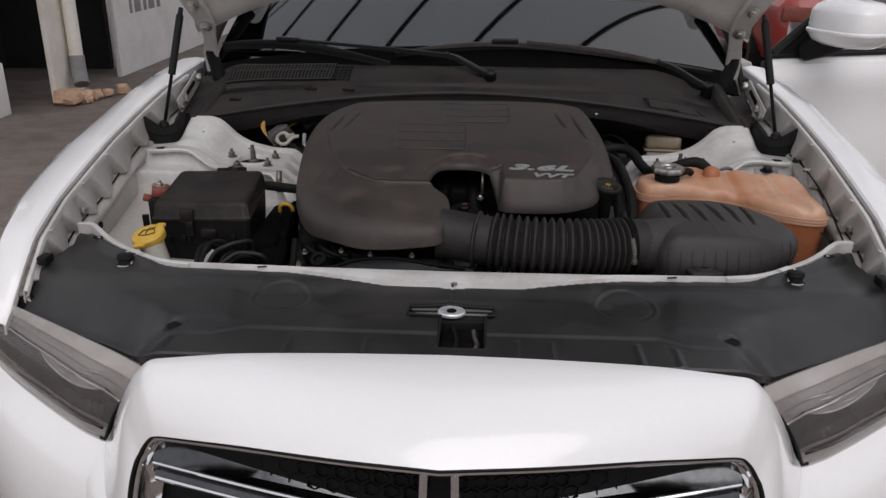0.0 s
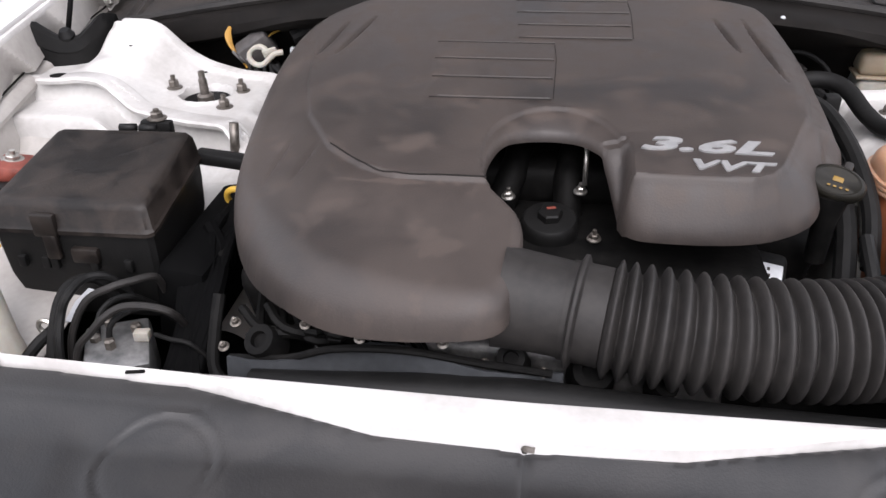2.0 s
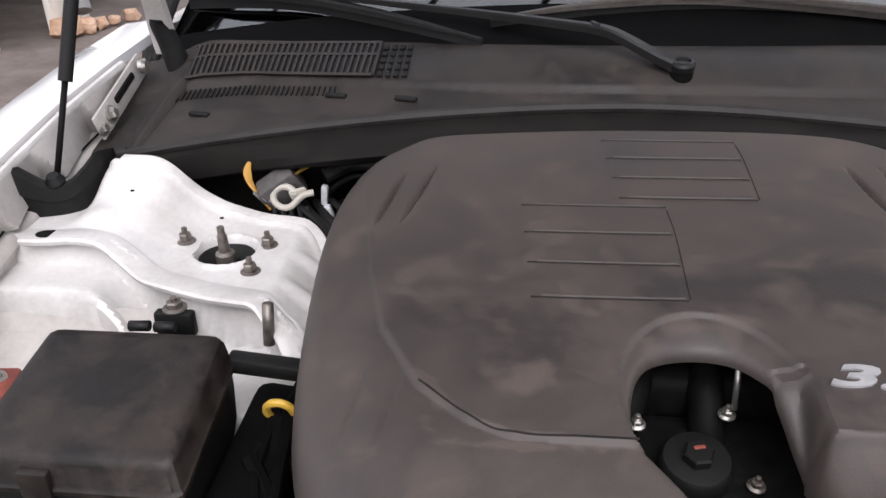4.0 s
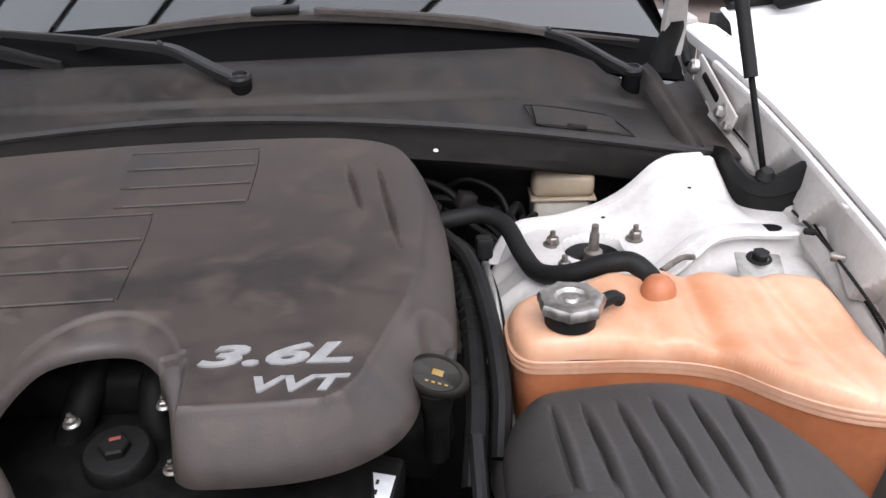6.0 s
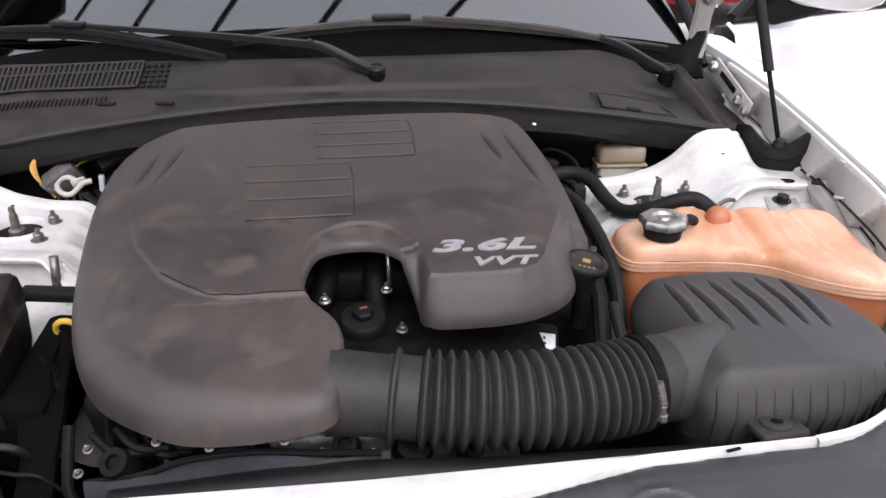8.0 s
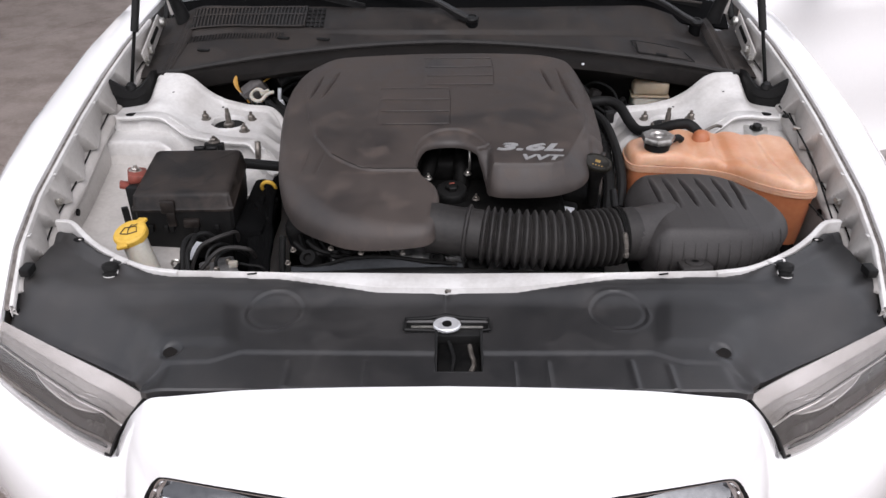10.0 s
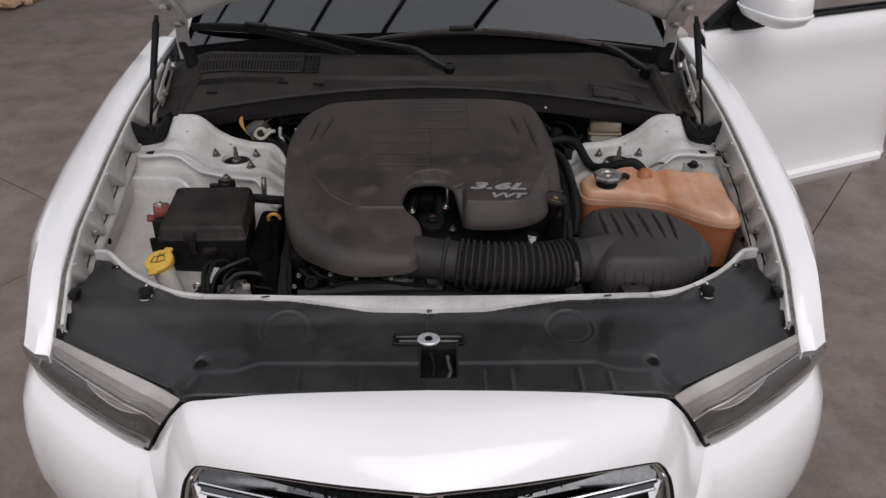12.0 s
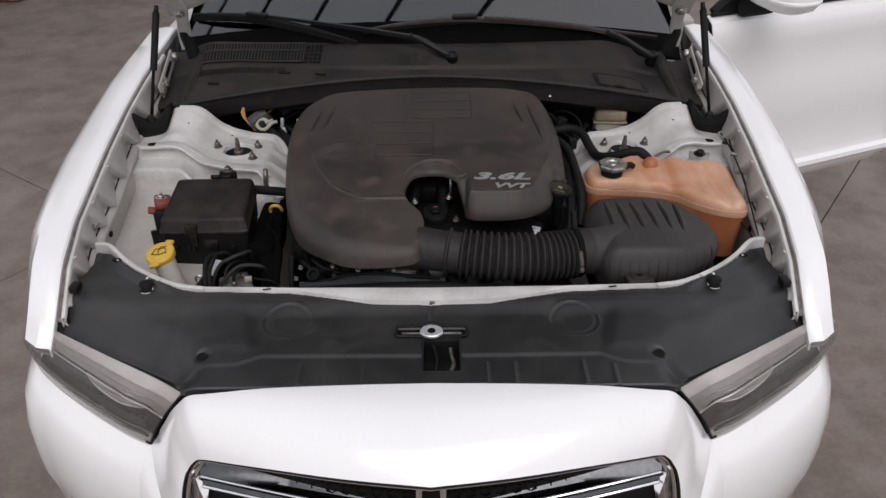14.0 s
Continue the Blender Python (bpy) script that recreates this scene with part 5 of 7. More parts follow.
    for k, p in enumerate(arm):
        t = arm[min(k + 1, len(arm) - 1)] - arm[max(k - 1, 0)]
        w = np.cross(t, (0.0, -0.8, -0.6))
        w = w / np.linalg.norm(w) * (0.015 + 0.003 * math.sin(k * 0.55) + 0.016 * (k / (len(arm) - 1)) ** 1.5)
        rows.append([tuple(np.array((sgn, 1, 1)) * (p + w * e + np.array((0, -0.8, -0.6)) * h)) for e, h in ((-1.0, -0.006), (-0.85, 0.003), (0.85, 0.003), (1.0, -0.006))])
    hinge = part("bonnet_hinge", loft(rows, thick=0.003), BAYGREY, car, "painted bonnet hinge arm")
    for c in ((0.764, 1.408, 1.266), (0.751, 1.466, 1.203)):
        part("hinge_bolt", bolt(pose(sgn * c[0], c[1] - 0.008, c[2] - 0.006, 130, 0, 0), 0.010, 0.011), STEEL, hinge)
    part("hinge_sleeve", tube([(sgn * 0.752, 1.545, 1.035), (sgn * 0.760, 1.540, 1.075), (sgn * 0.768, 1.532, 1.110), (sgn * 0.767, 1.526, 1.125)], [0.022, 0.019, 0.017, 0.015], 12, 4), RUBBER, hinge, "black rubber sleeve round the hinge foot")
    part("hinge_bracket", box((0.006, 0.21, 0.040), (sgn * 0.818, 1.450, 1.014), (14, sgn * 12, 0), 0.003), BAYGREY, hinge)
    part("bracket_slot", box((0.007, 0.085, 0.012), (sgn * 0.8165, 1.462, 1.022), (14, sgn * 12, 0), 0.003), DARK, hinge)
    part("hinge_pivot", lathe([(0.013, 0), (0.013, 0.008), (0.009, 0.012), (0, 0.012)], pose(sgn * 0.812, 1.525, 1.040, 0, -sgn * 80, 0), 14), STEEL, hinge)
_t.free()

# bonnet, raised
HT = radians(62)
HF = np.array((0, -math.cos(HT), math.sin(HT)))
HN = np.array((0, -math.sin(HT), -math.cos(HT)))


def hood_pt(x, s, off=0.0):
    q = abs(x) / 0.80
    e = np.array((x, 1.455 + 0.04 * q * q, 1.284 - 0.03 * q * q - 0.15 * max(0, q - 0.62) ** 1.3 * 2.2))
    w = 1 - 0.12 * s
    return tuple(e * np.array((w, 1, 1)) + HF * 1.12 * s + HN * off)


bonnet = part("bonnet", loft([[hood_pt(x, s, -0.035 - 0.012 * (1 - (x / 0.8) ** 2)) for x in np.linspace(-0.80, 0.80, 33)] for s in np.linspace(-0.01, 1, 14)], thick=0.003), WHITE, car, "raised white bonnet seen from below")
part("bonnet_frame", loft([[hood_pt(x, s, 0.012 * float(wave(np.array(s), 0.0, 0.035)) - 0.030 * (s < 0.001) - 0.01 * float(wave(np.array(abs(x)), 0.68, 0.80))) for x in np.linspace(-0.79, 0.79, 41)] for s in (0, 0.012, 0.03, 0.05, 0.07, 0.1, 0.3, 0.5, 0.7, 0.9, 0.99)], thick=0.003), BAYGREY, bonnet, "pale pressed bonnet frame")
_ins = [[hood_pt(x * (0.60 + 0.02 * s), 0.085 + 0.045 * abs(x) ** 4 + s * 0.80, 0.016 + 0.014 * (0 < s < 1)) for x in np.linspace(-1, 1, 25)] for s in (0, 0.02, 0.3, 0.6, 0.98, 1)]
part("bonnet_liner", loft(_ins, thick=0.004), COWL, bonnet, "dark felt bonnet liner")
for x in (-0.22, 0.40):
    part("liner_clip", lathe([(0.022, 0), (0.022, 0.002), (0, 0.003)], Matrix.Translation(hood_pt(x, 0.045, 0.014)) @ Matrix.Rotation(radians(118), 4, "X") @ Matrix.Diagonal((1, 0.35, 1, 1)), 16), DARK, bonnet)

# front crossmember
BB = [(-0.776, 0.680), (-0.719, 0.620), (-0.666, 0.562), (-0.602, 0.524), (-0.515, 0.497), (-0.30, 0.490), (0, 0.486), (0.30, 0.490), (0.515, 0.497), (0.602, 0.524), (0.666, 0.562), (0.719, 0.620), (0.776, 0.680)]
BF = [(-0.770, 0.662), (-0.712, 0.602), (-0.658, 0.543), (-0.597, 0.506), (-0.515, 0.481), (-0.30, 0.470), (-0.205, 0.446), (-0.130, 0.431), (0, 0.427), (0.130, 0.431), (0.205, 0.446), (0.30, 0.470), (0.515, 0.481), (0.597, 0.506), (0.658, 0.543), (0.712, 0.602), (0.770, 0.662)]
_bx = np.linspace(-0.62, 0.62, 80)
_rows = []
for (c, dy, z) in ((BF, 0.002, 0.845), (BF, 0.0095, 0.857), (BF, 0.0125, 0.8715), (None, 0.5, 0.8755), (BB, -0.002, 0.874), (BB, 0.003, 0.866), (BB, 0.004, 0.80), (BB, 0.006, 0.70)):
    if c is None:
        _rows.append([(x, (np.interp(x, *zip(*BB)) - 0.002 + min(np.interp(x, *zip(*BF)) + 0.013, np.interp(x, *zip(*BB)) - 0.006)) / 2, z) for x in _bx])
    else:
        _rows.append([(x, min(np.interp(x, *zip(*c)) + dy, np.interp(x, *zip(*BB)) - 0.006) if c is BF else np.interp(x, *zip(*c)) + dy, z) for x in _bx])
beam = part("crossmember", loft(_rows), BAYWHITE, car, "white front crossmember behind the black panel")
WP = spline([(0.500, 0.492, 0.8745), (0.560, 0.503, 0.876), (0.618, 0.531, 0.879), (0.670, 0.566, 0.882), (0.712, 0.604, 0.885), (0.745, 0.640, 0.888), (0.764, 0.655, 0.889), (0.792, 0.660, 0.888)], 5)
for sgn in (-1, 1):
    rows = []
    for k, p in enumerate(WP):
        t = WP[min(k + 1, len(WP) - 1)] - WP[max(k - 1, 0)]
        n = np.array((-t[1], t[0], 0)) / math.hypot(t[0], t[1])
        rows.append([(sgn * (p[0] + n[0] * o), p[1] + n[1] * o, p[2] + h) for o, h in ((-0.006, -0.026), (-0.0058, -0.002), (-0.004, 0.0), (0.003, 0.0), (0.0048, -0.002), (0.005, -0.06), (0.007, -0.14))])
    part("crossmember_wing", loft(rows), BAYWHITE, beam, "white curved end flange")
for x, y in ((0.40, 0.484), (-0.36, 0.484), (0.56, 0.503)):
    part("beam_slot", box((0.018, 0.004, 0.002), (x, y, 0.8735), (0, 0, 12), 0.0008), DARK, beam)

BARE = mat("bare_bright_metal", (0.62, 0.62, 0.63), (0.74, 0.74, 0.75), 40, 0.38, metal=0.6)
# ---- black panel over the radiator ----
PO = [(0, 0.438), (0.130, 0.442), (0.205, 0.457), (0.30, 0.478), (0.42, 0.485), (0.515, 0.488), (0.601, 0.510), (0.666, 0.550), (0.718, 0.596), (0.752, 0.634), (0.790, 0.652), (0.796, 0.61), (0.802, 0.53), (0.806, 0.47), (0.812, 0.446), (0.822, 0.433), (0.70, 0.372), (0.60, 0.318), (0.525, 0.275), (0.498, 0.240), (0.486, 0.205), (0.470, 0.192), (0.24, 0.194), (0, 0.194)]
PO = PO + [(-x, y) for x, y in PO[-2:0:-1]]
EDGE = [(0.47, 0.235), (0.525, 0.275), (0.60, 0.318), (0.70, 0.372), (0.83, 0.44)]


def panel_h(x, y, d):
    a = np.abs(x)
    z = 0.853 + 0.014 * wave(y, 0.40, 0.46) + 0.0 * x
    de, _ = seg_dist(a, y, EDGE)
    slope = 1 - wave(de, 0.004, 0.105)
    z = z - 0.060 * slope * slope * wave(a, 0.44, 0.54)
    z = z - 0.014 * wave(a, 0.70, 0.80)
    step_y = np.interp(a, [0, 0.34, 0.385, 0.46, 0.50], [0.283, 0.286, 0.262, 0.258, 0.225])
    z = z - 0.0040 * wave(step_y - y, -0.001, 0.008) * (1 - wave(a, 0.44, 0.52))
    for k in (-0.255, -0.13, 0.11, 0.165, 0.30, 0.36):
        z = z + 0.0025 * np.exp(-((x - k) / 0.004) ** 2) * wave(step_y - y, 0.015, 0.025) * (a < 0.40)
    rc = np.hypot(a - 0.303, y - 0.392)
    z = z + 0.0012 * np.exp(-((rc - 0.053) / 0.003) ** 2) - 0.0014 * np.exp(-((rc - 0.047) / 0.003) ** 2)
    rh = np.hypot(a - 0.457, y - 0.288)
    z = z - 0.005 * (1 - wave(rh, 0.012, 0.020))
    z = z - 0.0008 * np.exp(-((y - 0.452) / 0.005) ** 2) * (a > 0.28) * (a < 0.58)
    z = z + 0.004 * wave(a - 0.25 * (y - 0.34), 0.350, 0.385) * wave(y, 0.29, 0.32) * (1 - wave(y, 0.40, 0.44)) * (1 - wave(a + 0.35 * (y - 0.34), 0.50, 0.56))
    z = z - 0.0025 * np.exp(-(x / 0.0022) ** 2) * wave(y, 0.36, 0.365)
    dw, _ = seg_dist(a, y, [(p[0], p[1]) for p in WP[::5]])
    z = z + 0.015 * (1 - wave(dw, 0.012, 0.036)) * wave(a, 0.54, 0.62)
    return z - roundover(d, 0.003)


shield = thing("radiator_panel", "large grained black plastic panel over the radiator", "cover panel")
_slot = [(-0.071, 0.338), (-0.016, 0.336), (-0.016, 0.240), (0.058, 0.240), (0.058, 0.336), (0.073, 0.336), (0.073, 0.366), (-0.071, 0.366)]
part("panel", field(PO, 0.0036, panel_h, skirt=0.012, holes=[_slot]), PANEL, shield)
latch = part("bonnet_latch", box((0.150, 0.036, 0.05), (0.001, 0.351, 0.822), bevel=0.004), BLACK, shield, "bonnet latch with a bare metal striker plate")
part("latch_well", box((0.072, 0.110, 0.07), (0.021, 0.288, 0.795), bevel=0.003), DARK, latch)
part("latch_rim", tube([(-0.071, 0.336, 0.857), (-0.071, 0.367, 0.857), (-0.03, 0.369, 0.858), (0.0, 0.376, 0.859), (0.03, 0.369, 0.858), (0.073, 0.367, 0.857), (0.073, 0.336, 0.857), (0.059, 0.334, 0.856), (0.059, 0.238, 0.845), (-0.017, 0.238, 0.845), (-0.017, 0.334, 0.856), (-0.071, 0.336, 0.857)], 0.003, 6, 1, smooth_path=False), BLACK, latch)
part("latch_bar", box((0.124, 0.005, 0.004), (0.001, 0.353, 0.850), bevel=0.001), STEEL, latch)
_lp = lathe([(0.008, 0), (0.008, 0.005), (0.022, 0.006), (0.024, 0.004), (0.024, 0)], Matrix.Translation((0.001, 0.355, 0.851)) @ Matrix.Diagonal((1.0, 0.85, 1, 1)), 24)
part("striker_hole", lathe([(0.0085, 0), (0.0085, 0.0062), (0, 0.0062)], pose(0.001, 0.354, 0.851), 16), DARK, latch, "dark hole in the striker plate")
part("striker_plate", _lp, BARE, latch, "bare metal striker plate")
part("latch_hook", tube([(0.040, 0.320, 0.836), (0.042, 0.30, 0.834), (0.046, 0.275, 0.833), (0.040, 0.255, 0.832)], 0.004, 8, 4), BOLT, latch)
part("latch_lever", tube([(0.004, 0.33, 0.836), (0.012, 0.29, 0.832), (0.008, 0.25, 0.834)], 0.004, 8, 4), BLACK, latch)
part("release_pin", tube([(0.0, 0.432, 0.868), (0.0, 0.428, 0.874), (0.008, 0.427, 0.874)], 0.003, 6, 3), BOLT, latch)
for sgn in (-1, 1):
    part("bump_stop", lathe([(0.017, 0), (0.017, 0.012), (0.013, 0.014), (0.013, 0.020), (0.016, 0.022), (0.015, 0.030), (0.008, 0.033), (0, 0.033)], pose(sgn * 0.627, 0.494, 0.855, -12, 0, 0), 20), RUBBER, shield, "black rubber bump stop")
    _pl = [(0.627 + 0.0145 * math.cos(a), 0.4930 + 0.0145 * math.sin(a)) for a in np.linspace(radians(135), radians(405), 16)] + [(0.634, 0.522), (0.622, 0.532), (0.600, 0.519), (0.606, 0.512)]
    _c = [(x, y, float(panel_h(np.array([x]), np.array([y]), np.array([1.0]))[0]) + 0.0015) for x, y in _pl]
    _m = tuple(np.mean(_c, axis=0) + np.array((0, 0, 0.001)))
    part("stop_bracket", loft([[(sgn * x, y, z - 0.006) for x, y, z in _c], [(sgn * x, y, z) for x, y, z in _c], [(sgn * _m[0], _m[1], _m[2])] * len(_c)], close_v=True), BAYWHITE, shield, "white bracket tongue under a bump stop")
    _z = float(panel_h(np.array([0.724]), np.array([0.596]), np.array([1.0]))[0])
    part("slot_rim", lathe([(0.0105, 0), (0.0100, 0.0012), (0, 0.0012)], Matrix.Translation((sgn * 0.724, 0.596, _z)) @ Matrix.Diagonal((1, 0.68, 1, 1)), 18), DARK, shield, "dark oval slot")
    part("slot_plate", lathe([(0.0036, 0), (0.0033, 0.0006), (0, 0.0006)], Matrix.Translation((sgn * 0.7205, 0.5945, _z + 0.001)) @ Matrix.Diagonal((1, 0.62, 1, 1)), 12), BAYGREY, shield, "pale metal seen in the slot")
    # A darker disc puts the shade of the sunk dimple into colour.
    part("dimple", lathe([(0.0145, 0.0), (0.0135, 0.0010), (0, 0.0006)], pose(sgn * 0.457, 0.288, float(panel_h(np.array([0.457]), np.array([0.288]), np.array([1.0]))[0]) + 0.0004), 20), TRIMBLACK, shield, "dark disc that shades the sunk dimple")
    part("side_clip", box((0.020, 0.030, 0.018), (sgn * 0.788, 0.505, 0.868), (0, 0, sgn * 4), 0.004), BLACK, shield)

# ---- engine cover ----
CO = [(-0.27, 1.222), (-0.19, 1.236), (-0.05, 1.248), (0.10, 1.250), (0.21, 1.243), (0.275, 1.222), (0.318, 1.178), (0.342, 1.10), (0.348, 0.99), (0.344, 0.88), (0.339, 0.848), (0.329, 0.824), (0.312, 0.810), (0.303, 0.799), (0.301, 0.784), (0.295, 0.760), (0.277, 0.734), (0.245, 0.713), (0.212, 0.702), (0.170, 0.697), (0.124, 0.697), (0.099, 0.701), (0.085, 0.716), (0.078, 0.748), (0.066, 0.788), (0.034, 0.822), (-0.006, 0.826), (-0.042, 0.806), (-0.058, 0.766), (-0.060, 0.718), (-0.040, 0.692), (-0.018, 0.658), (-0.015, 0.61), (-0.019, 0.558), (-0.030, 0.532), (-0.060, 0.522), (-0.130, 0.525), (-0.205, 0.543), (-0.262, 0.584), (-0.309, 0.640), (-0.338, 0.699), (-0.356, 0.775), (-0.370, 0.88), (-0.380, 1.00), (-0.374, 1.10), (-0.350, 1.165), (-0.315, 1.197)]
STEP = [(-0.340, 1.12), (-0.325, 1.02), (-0.305, 0.92), (-0.278, 0.83), (-0.238, 0.762), (-0.192, 0.725), (-0.155, 0.710), (-0.10, 0.709), (-0.058, 0.709), (-0.02, 0.704), (0.02, 0.695)]


PLATE = [(0.323, 1.10), (0.318, 1.03), (0.308, 0.927), (0.294, 0.864), (0.266, 0.796), (0.248, 0.754), (0.234, 0.735), (0.212, 0.727), (0.15, 0.726), (0.088, 0.727)]
PLATE_SIDE = [(0.205, 0.720), (0.234, 0.735), (0.248, 0.754), (0.266, 0.796), (0.294, 0.864), (0.308, 0.927), (0.318, 1.03), (0.323, 1.10), (0.323, 1.30)]


def cover_h(x, y, d):
    z = 0.880 + 0.132 * y + 0.0065 * np.maximum(wave(y, 0.60, 0.72), wave(x, 0.02, 0.09)) * (1 - wave(y, 0.85, 1.20))
    sy = np.interp(x, [p[0] for p in STEP], [p[1] for p in STEP])
    ds, along = seg_dist(x, y, STEP)
    low = ((y < sy) & (x < 0.03) | (x < -0.345)) & (y < 1.13)
    fade = wave(1.13 - y, 0.0, 0.20)
    drop = np.where(low, 0.005 * wave(ds, 0.0, 0.005) * fade + 0.15 * np.clip(ds - 0.01, 0, 1) * wave(-x, 0.22, 0.33), 0)
    z = z - drop
    steep = 1 - wave(y, 0.80, 0.88)
    z = z - 0.028 * wave(x, 0.285, 0.35) * (1 - steep) - 0.010 * wave(-x, 0.27, 0.36)
    # two stacks of louvre bars
    for x0, x1, y0, y1, k in ((-0.156, 0.004, 0.878, 1.046, 3), (-0.058, 0.108, 1.066, 1.206, 3)):
        ph = (y - y0) / (y1 - y0) * k
        fr = ph - np.floor(ph)
        inx = wave(x, x0, x0 + 0.010) * (1 - wave(x, x1 - 0.006 - 0.006 * fr, x1 + 0.004 - 0.006 * fr))
        iny = wave(y, y0 - 0.003, y0 + 0.002) * (1 - wave(y, y1 - 0.003, y1 + 0.003))
        z = z + inx * iny * 0.0008
    for p, q in (((0.226, 1.150), (0.246, 1.035)), ((0.264, 1.150), (0.289, 0.950)), ((-0.262, 1.132), (-0.290, 1.000)), ((-0.300, 1.115), (-0.318, 1.005)), ((-0.288, 0.79), (-0.300, 0.70)), ((-0.255, 0.775), (-0.266, 0.70))):
        dg, t = seg_dist(x, y, [p, q])
        taper = np.sin(np.pi * np.clip(t, 0.03, 0.97)) ** 0.6
        z = z - 0.0070 * np.exp(-(dg / (0.0012 + 0.0020 * taper)) ** 2) * taper * (1.0 if p[1] > 0.9 else 0.35)
    # the upper plate ends in a soft step round the letters
    dr, _ = seg_dist(x, y, PLATE)
    px = np.interp(y, [p[1] for p in PLATE_SIDE], [p[0] for p in PLATE_SIDE])
    out = (x > 0.06) & ((y < 0.727) | (x > px))
    fade_r = 1 - wave(y, 0.98, 1.16)
    z = z - np.where(out, 0.0036 * wave(dr, 0.0, 0.006) * fade_r + 0.10 * np.clip(dr - 0.006, 0, 1) * wave(x, 0.24, 0.32) * fade_r * (1 - steep), 0)
    z = z + 0.0010 * np.exp(-(dr / 0.004) ** 2) * np.where(out, 0, 1) * fade_r * (x > 0.07)
    # outside the step the lobe falls to one level all along its rim
    front = np.where(out, 0.047 * (dr / (dr + d + 1e-6)) ** 1.35 * (1 - wave(y, 0.785, 0.855)), 0)
    inner = 0.046 * wave(0.096 - x, 0.0, 0.014) * np.clip((0.79 - y) / 0.07, 0, 1) ** 0.6 * (x > 0.05) * wave(y, 0.685, 0.695)
    z = z - np.maximum(front, inner)
    # bevelled arch over the filler opening
    e1 = np.hypot((x - 0.010) / 0.080, (y - 0.762) / 0.104)
    z = z - (0.0045 * wave(1 - e1, 0.0, 0.05) + 0.009 * wave(1 - e1, 0.05, 0.45)) * wave(y, 0.70, 0.745)
    strip = (1 - wave(x, 0.086, 0.092)) * wave(x, 0.06, 0.07) * (y < 0.80)
    z = z - 0.004 * strip
    z = z - 0.020 * (1 - wave(np.hypot(x - 0.330, (y - 0.832) * 0.9), 0.014, 0.032))
    r = 0.026 + 0.016 * wave(-x, 0.02, 0.2) * wave(0.75 - y, 0, 0.15) - 0.008 * wave(y, 1.12, 1.2)
    r = r - 0.021 * wave(x, 0.06, 0.08) * (1 - wave(y, 0.76, 0.84))
    near = (1 - wave(np.hypot(x - 0.008, y - 0.735), 0.085, 0.125)) * wave(y, 0.66, 0.71)
    r = r * (1 - near) + 0.006 * near
    edge = wave(x, -0.085, -0.045) * (1 - wave(x, 0.02, 0.05)) * wave(y, 0.545, 0.60) * (1 - wave(y, 0.69, 0.72))
    r = r * (1 - edge) + 0.014 * edge
    return z - roundover(d, r)


engine_cover = thing("engine_cover", "dusty black moulded plastic engine cover with silver lettering", "engine cover")
part("shell", field(spline(CO, 4, True), 0.0023, cover_h, skirt=lambda x, y: 0.005 if math.hypot(x - 0.008, y - 0.735) < 0.10 and y > 0.69 else (0.005 if x > 0.05 and y < 0.80 else 0.010)), COVER, engine_cover)
_slope = pose(0, 0, 0, math.degrees(math.atan(0.132)), 0.4, -1.6)


def on_cover(x, y, lift):
    return Matrix.Translation((x, y, 0.8865 + 0.132 * y + lift)) @ _slope


part("lettering", text_bm("3.6L", on_cover(0.1035, 0.7765, 0.0010), 0.036, 0.28, 0.0012, 0.139, 0.0012), SATIN, engine_cover, "raised silver figures", smooth=False)
part("lettering", text_bm("VVT", on_cover(0.1555, 0.7405, 0.0008), 0.025, 0.28, 0.0011, 0.085, 0.0009), SATIN, engine_cover, "raised silver letters", smooth=False)
def cover_line(pts, r, lift=0.0):
    path = spline([(x, y) for x, y in pts], 6)
    return tube([(x, y, float(cover_h(np.array([x]), np.array([y]), np.array([1.0]))[0]) + lift) for x, y in path], r, 5, 1, smooth_path=False)


# Dark lines that draw the shading in the moulded grooves and step.
JOINT_BLACK = mat("moulding_joint_shade", (0.013, 0.0118, 0.011), (0.024, 0.021, 0.0195), 30, 0.8, spec=0.1)
for x0, x1, ys in ((-0.156, 0.004, (1.046, 0.990, 0.934, 0.878)), (-0.058, 0.108, (1.206, 1.160, 1.112, 1.066))):
    for k, y in enumerate(ys):
        part("bar_joint", cover_line([(x0 + 0.004 * k, y), (x0 + 0.06, y), (x1 - 0.02, y + 0.001), (x1, y + 0.002)], 0.0011), JOINT_BLACK, engine_cover)
        part("bar_edge", cover_line([(x0 + 0.01 + 0.004 * k, y + 0.0032), (x0 + 0.06, y + 0.0032), (x1 - 0.02, y + 0.0042), (x1 - 0.002, y + 0.0052)], 0.0018, -0.0004), COVER, engine_cover)
    part("bar_joint", cover_line([(x1 + 0.002, ys[-1] + 0.004), (x1 + 0.003, ys[1]), (x1, ys[0] - 0.004)], 0.0007), JOINT_BLACK, engine_cover)
part("step_joint", cover_line(STEP[4:-2], 0.0010), JOINT_BLACK, engine_cover)
part("snorkel", tube([(-0.035, 0.596, 0.908), (0.0, 0.594, 0.904), (0.038, 0.591, 0.899)], [0.050, 0.048, 0.047], 28, 4), HOSE, engine_cover, "smooth outlet of the resonator")
part("cover_stud", lathe([(0.006, 0), (0.006, 0.006), (0, 0.007)], pose(-0.378, 1.185, 0.965), 10), LABEL, engine_cover)

